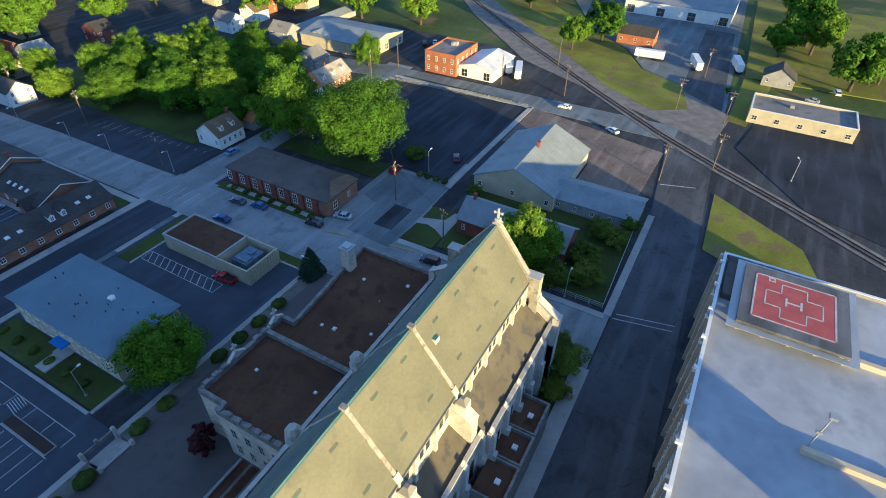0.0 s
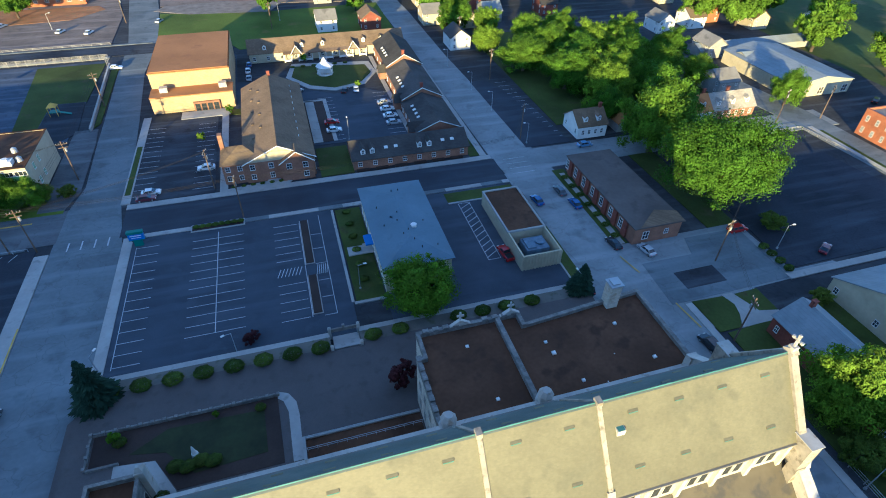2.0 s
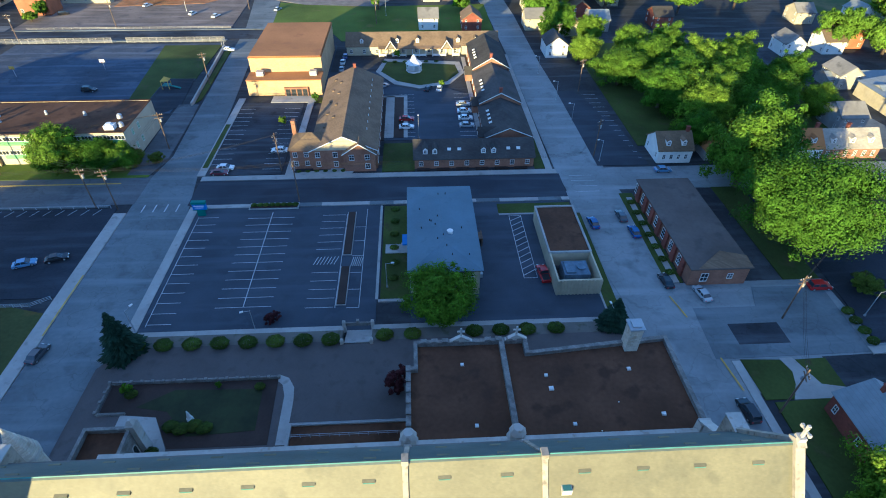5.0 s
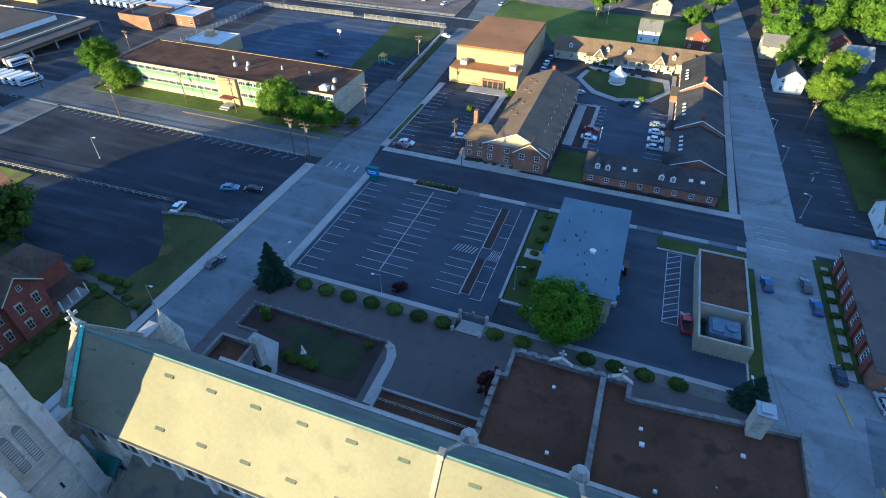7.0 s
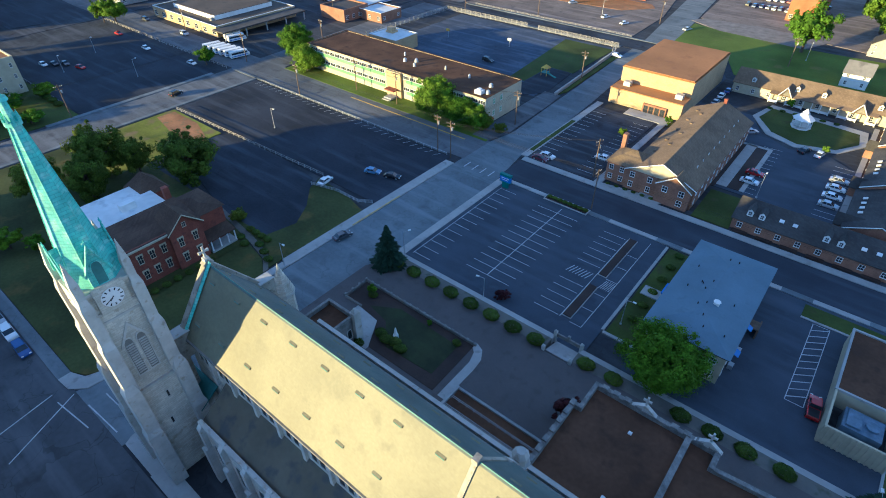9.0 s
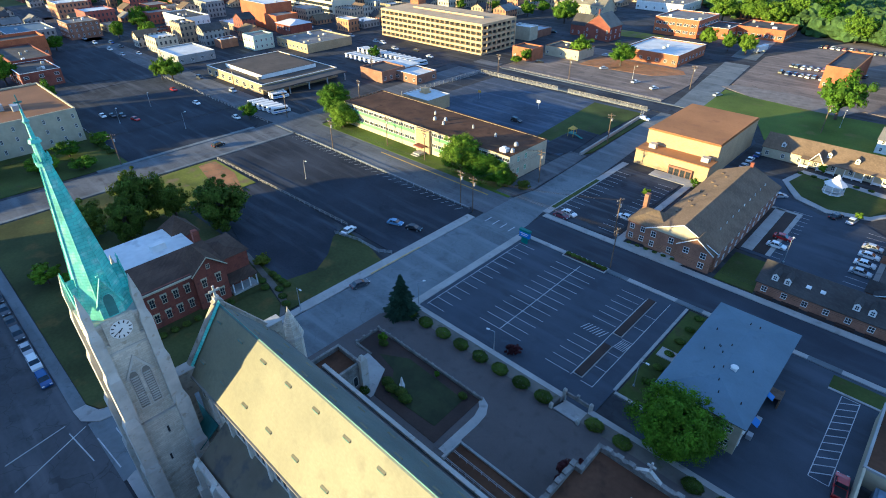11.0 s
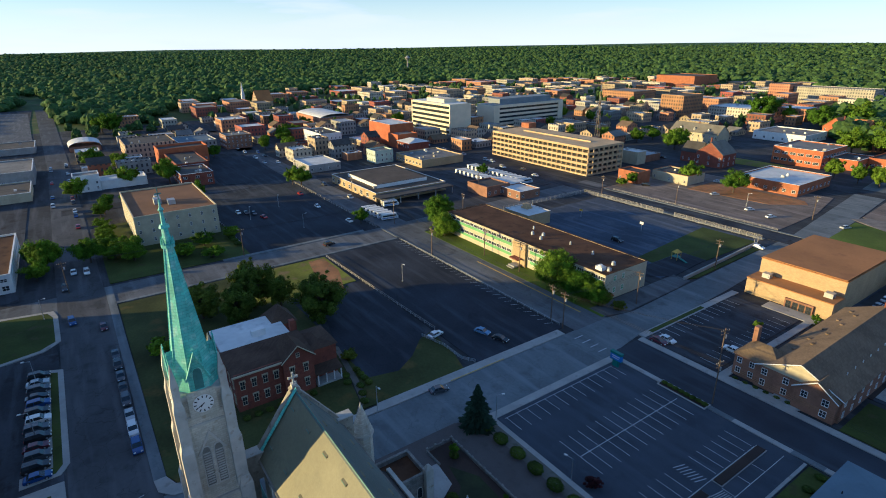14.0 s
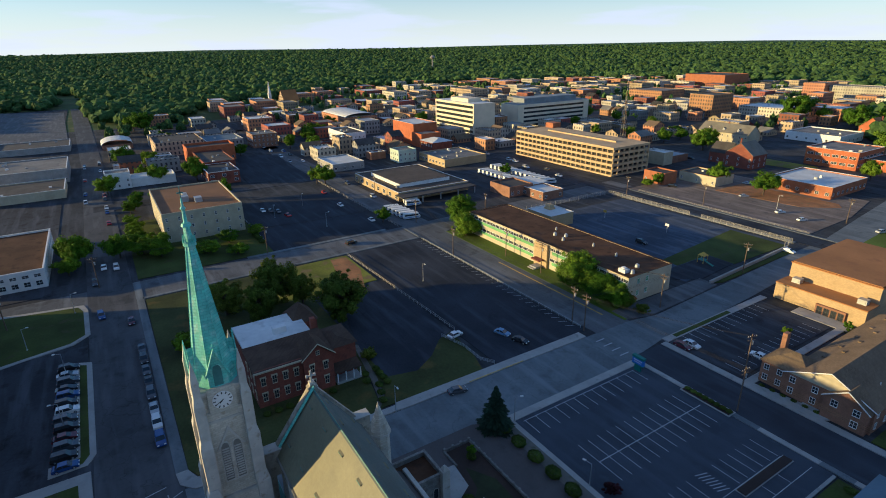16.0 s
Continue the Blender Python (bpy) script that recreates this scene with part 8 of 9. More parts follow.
mesh_fence("guard_fence", "pale metal fence between two car parks", [(-165, 53.5), (-136, 54.5), (-93, 56)], 1.1, 2.5, "concrete", 2)
mesh_fence("playground_fence", "tall pale wire fence round the playground", [(-172, 150), (-170, 206), (-122, 206.5)], 2.2, 3.0, "concrete", 6)
mesh_fence("playground_fence", "tall pale wire fence round the playground", [(-116, 206.5), (-76, 206.5), (-75.6, 200)], 2.2, 3.0, "concrete", 6)
mesh_fence("bar_fence", "row of wheel stops and low rail at the car park", [(-164, 87), (-74, 87)], 0.8, 3.0, "steel", 1)
mesh_fence("kerb_rail", "low pale rail on the lot corner", [(-92, 51), (-84, 53), (-76, 53), (-72.8, 55)], 1.0, 1.5, "steel", 3)
mesh_fence("far_fence", "long pale guard rail", [(-165, 224), (-120, 224), (-78, 224)], 0.9, 3.5, "concrete", 2)
mesh_fence("lot_rail", "low white rail along the car park", [(-200, 31), (-262, 31)], 0.7, 4, "steel", 1)
mesh_fence("depot_fence", "pale metal fence along the depot street", [(-186, 86.6), (-290, 86.6)], 1.1, 3.0, "concrete", 2)
mesh_fence("yard_fence", "low wire garden fence beside lawn", [(61.5, -4.5), (61.5, -16), (98, -14.8)], 1.4, 2.5, "steel", 3)
mesh_fence("lot_rail", "low pale rail beside the dark car park", [(91, 90.6), (143, 91), (147, 60), (147.3, 36)], 0.7, 3.0, "concrete", 2)
play = thing("play_frame", (-88, 160, 0), "green and tan playground climbing frame", "playground")
part("deck", Mesh().box(-89.5, 158.5, 1.2, -87, 161, 1.35), M["sign_green"], play)
part("roof", Mesh().cone(-88.2, 159.8, 2.0, 3.0, 0.1, 4.2, 4, math.pi / 4), M["yellow"], play)
for x, y in ((-89.4, 158.6), (-87.1, 158.6), (-87.1, 160.9), (-89.4, 160.9)):
    part("post", Mesh().box(x - 0.08, y - 0.08, 0, x + 0.08, y + 0.08, 3.1), M["yellow"], play)
part("slide", Mesh().slab([(-87, 159, 1.3), (-83.5, 159, 0.2), (-83.5, 160, 0.2), (-87, 160, 1.3)], 0.1), M["sign_green"], play)
play.location = (-84, 160, 0)
for x, y in ((-142, 172), (-113, 178)):
    hoop = thing("basketball_hoop", (x, y, 0), "basketball hoop with a pale backboard", "basketball hoop")
    part("pole", Mesh().tube((x, y, 0), (x, y, 3.2), 0.1, 0.1, 6), M["steel"], hoop)
    part("backboard", Mesh().box(x - 0.9, y - 0.3, 2.8, x + 0.9, y - 0.22, 3.9), M["white"] if x > -120 else M["yellow"], hoop)
    part("rim", Mesh().cone(x, y - 0.6, 0.25, 3.0, 0.25, 3.04, 10), M["redthing"], hoop)

# utility pole, built once
up = thing("utility_pole", (0, 0, 0), "brown timber utility pole with crossarms", "utility pole", "utility poles")
part("pole", Mesh().cone(0, 0, 0.19, 0, 0.12, 11.5, 8), M["timber"], up)
part("crossarm", Mesh().box(-1.3, -0.08, 10.6, 1.3, 0.08, 10.78).box(-1.1, -0.08, 9.7, 1.1, 0.08, 9.86), M["timber"], up)
ins = Mesh()
for x in (-1.2, -0.6, 0.6, 1.2):
    ins.cone(x, 0, 0.07, 10.78, 0.05, 11.05, 6)
part("insulator", ins, M["steel"], up)
part("transformer", Mesh().cone(0.42, 0, 0.26, 8.6, 0.26, 9.5, 10), M["steel"], up, "gray can transformer")
POLES = [(73.7, 43, 0.3), (-27.9, 88.3, 1.5), (-77.8, 87.4, 0), (-72.2, 86.5, 0.2), (59.7, 152, 0.5), (61.8, 22.1, 1.2), (-110, 104, 0), (-142, 87.6, 0.1), (-130, 104, 0.1), (-70.4, 162.5, 0.4), (-69.4, 116.3, 0.2), (-34.9, 103.0, 1.3), (53.2, 107.5, 0.6), (162.8, 27.8, 0.8), (171.6, -10, 1.5), (168.4, -26.3, 1.5), (134.4, -27.5, 1.5), (119.8, -15.2, 1.5), (160.5, 52, 0.2), (-186, 28, 1.5), (-186, 96, 0.2), (-160, 208, 0), (-76, 252, 0.2), (-128, 226, 0), (155, 95, 1), (138, 96, 0.4), (-166, -54, 1.2), (-176, 128, 0), (-238, 100, 0), (-205, 160, 0.5), (-300, 92, 0.3), (-186, -30, 1.5), (60, 190, 0.4), (210, -14, 1.5), (250, -10, 1.5), (-14, 228, 0.4), (190, 40, 0.4)]
up.matrix_basis = pose(POLES[0][0], POLES[0][1], 0, 0, 0, math.degrees(POLES[0][2]))
for x, y, a in POLES[1:]:
    copy_thing(up, pose(x, y, 0, 0, 0, math.degrees(a)))


def wire(x0, y0, x1, y1, z0=10.9, z1=10.9, sag=0.9, name="cable"):
    c = bpy.data.curves.new(name, 'CURVE')
    c.dimensions, c.bevel_depth, c.bevel_resolution = '3D', 0.022, 0
    s = c.splines.new('POLY')
    s.points.add(8)
    for i in range(9):
        f = i / 8
        s.points[i].co = (x0 + (x1 - x0) * f, y0 + (y1 - y0) * f, z0 + (z1 - z0) * f - sag * 4 * f * (1 - f), 1)
    c.materials.append(M["black"])
    return tagged(new("cable", c), "thin black overhead cable strung between poles", "cable", "overhead cables")


for a, b2 in (((-77.8, 87.4), (-27.9, 88.3)), ((-77.8, 87.4), (-142, 87.6)), ((-77.8, 87.4), (-72.2, 86.5)), ((-72.2, 86.5), (-110, 104)), ((-72.2, 86.5), (-69.4, 116.3)), ((-69.4, 116.3), (-70.4, 162.5)), ((-72.2, 86.5), (-34.9, 103)), ((-34.9, 103), (-27.9, 88.3)), ((-69.4, 116.3), (-110, 104)), ((53.2, 107.5), (59.7, 152)), ((53.2, 107.5), (43, 90)), ((-110, 104), (-130, 104)), ((73.7, 43), (61.8, 22.1)), ((-27.9, 88.3), (43, 90)), ((-142, 87.6), (-186, 96)), ((134.4, -27.5), (168.4, -26.3)), ((73.7, 43), (138, 96)), ((-186, 28), (-186, 96)), ((-186, 28), (-186, -30))):
    for o in (-0.9, 0.0, 0.9):
        wire(a[0] + o * 0.7, a[1] + o * 0.7, b2[0] + o * 0.7, b2[1] + o * 0.7)

sl = thing("street_lamp", (0, 0, 0), "slim steel lamp post with a bracket lamp head", "street lamp", "street lamps")
part("pole", Mesh().cone(0, 0, 0.1, 0.4, 0.06, 6.6, 6).cone(0, 0, 0.25, 0, 0.22, 0.4, 8), M["steel"], sl)
part("arm", Mesh().tube((0, 0, 6.5), (1.3, 0, 6.75), 0.05, 0.04, 5), M["steel"], sl)
part("lamp_head", Mesh().box(1.1, -0.16, 6.68, 1.75, 0.16, 6.86), M["white"], sl)
LAMPS = [(-29.3, 43.6, 200), (-52.0, 44.6, 60), (90.6, 42.9, 0), (54.0, 104.5, 180), (51.5, 128, 180), (50.2, 145, 180), (-4.8, 55.5, 0), (37.8, 41.0, 100), (139, -48, 30), (-232, 44, 0), (-205, 60, 90), (-245, 62, 0), (-128, 66, 0), (-149, -48, 90), (-128, -38.5, 270), (-104, -38.5, 270), (-70, 25, 0), (-168, -37, 90), (-105, 250, 0), (61, -8, 0), (-10, 240, 90), (3, 120, 90), (48.4, 168, 180)]
sl.matrix_basis = pose(LAMPS[0][0], LAMPS[0][1], 0, 0, 0, LAMPS[0][2])
for x, y, a in LAMPS[1:]:
    copy_thing(sl, pose(x, y, 0, 0, 0, a))

# ---- vehicles ----
def build_car(name, label, L, Wd, hood, roofz, cab, far=False):
    """A car nose towards +x: lower body with shaped ends, glass house, roof, lamps and four wheels."""
    ob = thing(name, (0, 0, 0), label, "car", "parked cars")
    h, w = L / 2, Wd / 2
    prof = [(-h, 0.35), (-h + 0.05, hood - 0.12), (-h + 0.35, hood), (h - 1.1, hood), (h - 0.25, hood - 0.16), (h, hood - 0.42), (h, 0.35), (h - 0.2, 0.25), (-h + 0.2, 0.25)]
    n = len(prof)
    b = Mesh()
    b.add([(x, -w, z) for x, z in prof] + [(x, w, z) for x, z in prof], [tuple(range(n))[::-1], tuple(range(n, 2 * n))] + [(i, (i + 1) % n, n + (i + 1) % n, n + i) for i in range(n)])
    body = part("body", b, M["paint"], ob)
    x0, x1, x2, x3 = cab
    t = 0.14
    g = Mesh().add([(x0, -w + 0.06, hood), (x3, -w + 0.06, hood), (x3, w - 0.06, hood), (x0, w - 0.06, hood), (x1, -w + t + 0.06, roofz), (x2, -w + t + 0.06, roofz), (x2, w - t - 0.06, roofz), (x1, w - t - 0.06, roofz)],
                   [(4, 5, 6, 7), (0, 1, 5, 4), (1, 2, 6, 5), (2, 3, 7, 6), (3, 0, 4, 7)])
    part("cabin_glass", g, M["glass"], ob)
    r, q = Mesh(), w - t - 0.02
    xs = (x1 - 0.05, x1 + 0.08, (x1 + x2) / 2 - 0.06, (x1 + x2) / 2 + 0.06, x2 - 0.08, x2 + 0.05)
    foot = (x0, x0 + 0.13, (x1 + x2) / 2 - 0.06, (x1 + x2) / 2 + 0.06, x3 - 0.13, x3)
    v = [(x, y, roofz + 0.01) for y in (-q, q) for x in xs] + [(x, y, roofz + 0.07) for y in (-q + 0.06, q - 0.06) for x in xs] + [(x, y, hood) for y in (-w + 0.05, w - 0.05) for x in foot]
    f = [(6 + i, 7 + i, 1 + i, i)[::-1] for i in range(5)] + [(12 + i, 13 + i, 19 + i, 18 + i) for i in range(5)] + [(i, i + 1, 13 + i, 12 + i) for i in range(5)] + [(6 + i, 18 + i, 19 + i, 7 + i) for i in range(5)] + [(0, 12, 18, 6), (5, 11, 23, 17)]
    for i in (0, 2, 4):
        f += [(24 + i, 25 + i, i + 1, i), (30 + i, 6 + i, 7 + i, 31 + i)]
    r.add(v, f)
    part("roof", r, M["paint"], ob)
    for s in (-1, 1):
        for x in (-h + 0.85, h - 0.9):
            if far:
                break
            wm = Mesh()
            ring = [(math.cos(2 * math.pi * i / 12), math.sin(2 * math.pi * i / 12)) for i in range(12)]
            ya, yb = s * (w - 0.2), s * (w + 0.03)
            wm.add([(x + 0.33 * c, ya, 0.33 + 0.33 * q) for c, q in ring] + [(x + 0.33 * c, yb, 0.33 + 0.33 * q) for c, q in ring], [tuple(range(12)), tuple(range(12, 24))[::-1]] + [(i, 12 + i, 12 + (i + 1) % 12, (i + 1) % 12) for i in range(12)])
            wh = part("wheel", wm, M["black"], ob)
            rm = Mesh().add([(x + 0.2 * c, s * (w + 0.04), 0.33 + 0.2 * q) for c, q in ring], [tuple(range(12)) if s < 0 else tuple(range(12))[::-1]])
            part("rim", rm, M["steel"], wh)
        if far:
            continue
        part("headlight", Mesh().box(h - 0.22, s * (w - 0.3) - 0.2, hood - 0.42, h + 0.01, s * (w - 0.3) + 0.2, hood - 0.26), M["white"], ob)
        part("tail_light", Mesh().box(-h - 0.01, s * (w - 0.22) - 0.16, hood - 0.35, -h + 0.1, s * (w - 0.22) + 0.16, hood - 0.17), M["redthing"], ob)
    return ob


CARS = [build_car("car", "parked saloon car", 4.7, 1.8, 0.92, 1.42, (-1.75, -1.15, 0.35, 1.2)),
        build_car("car", "parked sport utility vehicle", 4.8, 1.9, 1.08, 1.75, (-2.25, -1.95, 0.45, 1.2)),
        build_car("pickup_truck", "parked pickup truck", 5.4, 1.95, 1.08, 1.8, (-0.6, -0.45, 0.6, 1.35))]
CARS += [build_car("car", "parked car", 4.7, 1.8, 0.92, 1.42, (-1.75, -1.15, 0.35, 1.2), True), build_car("car", "parked car", 4.8, 1.9, 1.08, 1.75, (-2.25, -1.95, 0.45, 1.2), True)]
for o in CARS[3:]:
    part("wheelbase", Mesh().box(-1.8, -0.86, 0, -1.15, 0.86, 0.5).box(1.15, -0.86, 0, 1.8, 0.86, 0.5), M["black"], o)
part("truck_bed", Mesh().box(-2.55, -0.8, 1.085, -0.75, 0.8, 1.1), M["black"], CARS[2])
PAINT = {"w": (0.72, 0.72, 0.7), "s": (0.42, 0.43, 0.44), "k": (0.02, 0.02, 0.022), "d": (0.07, 0.075, 0.085), "b": (0.03, 0.07, 0.22), "l": (0.16, 0.26, 0.42), "r": (0.3, 0.015, 0.015), "n": (0.1, 0.02, 0.03), "g": (0.2, 0.19, 0.17)}
WORDS = {"w": "white", "s": "silver", "k": "black", "d": "dark gray", "b": "dark blue", "l": "light blue", "r": "red", "n": "maroon", "g": "tan-gray"}
PARKED = [  # kind, colour, x, y, heading
    (0, "l", -83.6, 66, 20), (0, "k", -77.5, 67.5, 20), (0, "w", -90, 54.2, 100), (0, "d", -67.9, 40.3, 80), (0, "w", -50.3, 104.3, 0), (0, "n", -51.2, 101.8, 0), (0, "w", -37.2, 113.5, 180),
    (0, "b", 44.2, 75.1, 95), (0, "d", 51.8, 77.5, 92), (0, "b", 53.0, 71.2, 92), (0, "k", 54.2, 54.2, 95), (0, "s", 60.3, 50.1, 100), (1, "k", 56.2, 22.3, 95), (0, "n", 100.9, 39.4, 30), (1, "r", 86, 51.1, 0), (0, "w", 143, 4.5, 60), (0, "l", 70.0, 98.4, 0),
    (0, "w", 152.5, 24, 95), (0, "w", 18.2, 132, 0), (0, "w", 18.2, 137, 0), (0, "s", 18.2, 127, 0), (0, "s", 18.2, 142, 0), (0, "r", -0.6, 132, 0), (0, "w", -0.6, 126.5, 0), (0, "k", 7, 155, 70), (0, "w", 11, 155, 80), (0, "s", -9, 158, 40), (0, "g", -13, 161, 30),
    (0, "w", -25, 181, 90), (0, "b", -24.5, 187, 90), (2, "r", 28.6, 57.6, 95), (0, "s", -24.8, 174, 90), (1, "s", 185, 92, 40), (0, "w", 188, 97, 30), (1, "k", 184, 100, 30),
    (0, "w", -246, 42, 0), (0, "k", -243, 45, 0), (0, "d", -240, 48, 0), (0, "r", -231, 50, 10), (0, "w", -233, 78, 0), (0, "r", -262, 80, 0), (0, "w", -201, 80.5, 0), (1, "k", -177, 60, 100), (0, "w", -205, -28, 0), (1, "b", -160, -30, 5), (1, "d", -190, -31, 0),
    (0, "w", -100.5, 244.5, 70), (0, "w", -88.8, 240.5, 70), (0, "s", -126, 258, 60), (0, "s", -140, 285, 10), (1, "k", -110, 158, 0), (1, "k", -160, 246, 30), (0, "w", -72, 196, 0), (0, "s", -62, 250, 70),
    (1, "b", -88, -21.2, 0), (1, "w", -94.5, -21.2, 0), (0, "s", -100.5, -21.2, 0), (1, "d", -107, -21.2, 0), (0, "k", -113, -21.2, 0), (0, "d", -119, -21.2, 0), (1, "k", -125, -21.2, 0), (0, "d", -131.5, -21.2, 0), (0, "n", -151, -22.4, 0), (1, "k", 40.8, 42.5, 90), (0, "d", 168, 60, 20), (1, "w", 218, -60, 10), (0, "s", 205, -52, 80),
]
rc = random.Random(3)
for i in range(13):
    PARKED.append((rc.choice([0, 1, 1]), "bkdnkdwkbkdsk"[i], -89.5 - i * 3.45, -38.0 - (i % 2) * 0.3, 88))
for i in range(36):
    PARKED.append((rc.choice([0, 1]), rc.choice("wwskdrbs"), -52 + (i % 12) * 3.1 + rc.uniform(-0.5, 0.5), (312, 330, 392)[i // 12] + rc.uniform(-1, 1), 84))
for i in range(70):
    x, y = rc.uniform(-440, -190), rc.choice([91, 99, 213, 219, 321, 329, -24, -33])
    PARKED.append((rc.choice([0, 1]), rc.choice("wwskdrbs"), x, y, 0))
for n, (k, c, x, y, a) in enumerate(PARKED):
    o = copy_thing(CARS[k + 3 if k < 2 and math.hypot(x, y + 25) > 230 else k], pose(x, y, 0.05, 0, 0, a))
    tagged(o, f"{WORDS[c]} " + ("parked saloon car on asphalt", "parked utility vehicle on asphalt", "parked pickup truck on asphalt")[k])
    for p in o.children:
        if p.name.startswith(("body", "roof")):
            p.color = (*PAINT[c], 1)
for o in CARS:
    for p in (*o.children_recursive, o):
        bpy.data.objects.remove(p)
bus = thing("bus", (0, 0, 0), "white and blue minibus parked in a row", "bus", "parked buses")
part("body", Mesh().box(-4, -1.15, 0.5, 3.2, 1.15, 2.9).box(3.2, -1.0, 0.5, 4.1, 1.0, 1.6), M["white"], bus)
part("window_band", Mesh().box(-3.6, -1.17, 1.7, 3.0, 1.17, 2.4).box(3.2, -1.0, 1.7, 3.24, 1.0, 2.5), M["glass"], bus)
part("stripe", Mesh().box(-3.9, -1.18, 0.9, 3.1, 1.18, 1.2), M["sign_blue"], bus)
for x in (-2.6, 2.6):
    for s in (-1, 1):
        part("wheel", Mesh().box(x - 0.4, s * 1.0 - 0.14, 0, x + 0.4, s * 1.0 + 0.14, 0.85), M["black"], bus)
spots = [(-256 + i * 4.2, 196) for i in range(13)] + [(-250 + i * 4.2, 182) for i in range(10)] + [(-216 + i * 4.0, 110 - i) for i in range(2)] + [(-210 + i * 3.4, 96 + i * 0.3) for i in range(6)]
bus.matrix_basis = pose(*spots[0], 0.03, 0, 0, 80)
for x, y in spots[1:]:
    copy_thing(bus, pose(x, y, 0.03, 0, 0, 80))
trl = thing("box_trailer", (0, 0, 0), "white box trailer parked on gravel", "trailer", "trailers")
part("box", Mesh().box(-6, -1.25, 1.1, 6, 1.25, 3.9), M["white"], trl)
part("chassis", Mesh().box(-5.8, -0.5, 0.7, 5.8, 0.5, 1.1).box(4.2, -1.1, 0, 4.5, 1.1, 0.8), M["steel"], trl)
for x in (-4.6, -3.4):
    part("axle", Mesh().box(x - 0.45, -1.2, 0, x + 0.45, 1.2, 0.9), M["black"], trl)
for i, (x, y, a) in enumerate(((219, 10, 95), (219, -9, 20), (226, -24, 15), (172, 50, 20), (-76, 355, 81), (175, 56, 30))):
    if i == 0:
        trl.matrix_basis = pose(x, y, 0.05, 0, 0, a)
    else:
        copy_thing(trl, pose(x, y, 0.05, 0, 0, a))

# ---- trees ----
def build_tree(name, label, seed, h, r, material="leaf", trunk=0.28, clumps=70, per=58, leaf=0.34, low=0.26, category="tree"):
    """Tapered trunk, forking limbs and a crown of many small leaf blades gathered in clumps with gaps."""
    rnd = random.Random(seed)
    ob = thing(name, (0, 0, 0), label, category, "trees")
    t = Mesh()
    top = Vector((rnd.uniform(-0.3, 0.3), rnd.uniform(-0.3, 0.3), h * 0.62))
    t.tube((0, 0, -0.3), (0, 0, h * 0.2), trunk * 1.3, trunk, 8)
    t.tube((0, 0, h * 0.2), top, trunk, trunk * 0.4, 7)
    centres = []
    for i in range(clumps):
        while True:
            p = Vector((rnd.uniform(-1, 1), rnd.uniform(-1, 1), rnd.uniform(-1, 1)))
            if 0.25 < p.length < 1:
                break
        p = p.normalized() * (0.45 + 0.55 * rnd.random() ** 0.45)
        wob = 0.86 + 0.55 * noise.noise(p * 1.5 + Vector((seed, 0, 0))) + 0.42 * noise.noise(p * 3.6 + Vector((0, seed, 0)))
        zc = h * (low + 1) / 2
        c = Vector((p.x * r * wob, p.y * r * wob, zc + p.z * h * (1 - low) / 2 * wob * (1.0 if p.z > 0 else 0.85)))
        centres.append((c, r * (0.07 + 0.24 * rnd.random() ** 1.5)))
    for c, _ in centres[::5]:
        a = Vector((0, 0, h * rnd.uniform(0.2, 0.5)))
        m = a.lerp(c, 0.5) + Vector((0, 0, 0.2 * r * 0.3))
        t.tube(a, m, trunk * 0.4, trunk * 0.22, 5), t.tube(m, c, trunk * 0.22, 0.03, 4)
    part("trunk", t, M["bark"], ob)
    v, f = [], []
    mid = Vector((0, 0, h * (low + 1) / 2 - h * 0.1))
    for c, cr in centres:
        for k in range(int(per * min(2.2, 0.25 + (cr / r / 0.17) ** 1.7))):
            d = Vector((rnd.gauss(0, 1), rnd.gauss(0, 1), rnd.gauss(0, 1) * 0.8)).normalized()
            p = c + d * cr * (0.5 + 0.6 * rnd.random())
            nrm = (d + (c - mid).normalized() * 0.35 + Vector((rnd.uniform(-0.55, 0.55), rnd.uniform(-0.55, 0.55), rnd.uniform(-0.2, 0.5)))).normalized()
            u = nrm.orthogonal().normalized()
            u = (Matrix.Rotation(rnd.uniform(0, 6.28), 3, nrm) @ u)
            w = nrm.cross(u)
            s = leaf * rnd.uniform(0.7, 1.35)
            i = len(v)
            v += [p - u * s - w * s * 0.45, p + w * s * 0.55 - u * s * 0.1, p + u * s, p - w * s * 0.55 + u * s * 0.1]
            f.append((i, i + 3, i + 2, i + 1))
    part("crown", Mesh().add(v, f), M[material], ob)
    return ob


def plant(kinds, spots, seed=1):
    """Copies of the kinds at (x, y, height scale[, width scale]); the models themselves are removed."""
    rnd = random.Random(seed)
    for i, s in enumerate(spots):
        x, y, k = s[:3]
        wd = s[3] if len(s) > 3 else k
        z = s[4] if len(s) > 4 else 0.0
        src = kinds[i % len(kinds)]
        o = copy_thing(src, pose(x, y, z, 0, 0, rnd.uniform(-12, 12) if src.name.startswith("shrub") else rnd.uniform(0, 360)))
        o.scale = (wd, wd, k)
    for src in kinds:
        for p in (*src.children_recursive, src):
            bpy.data.objects.remove(p)


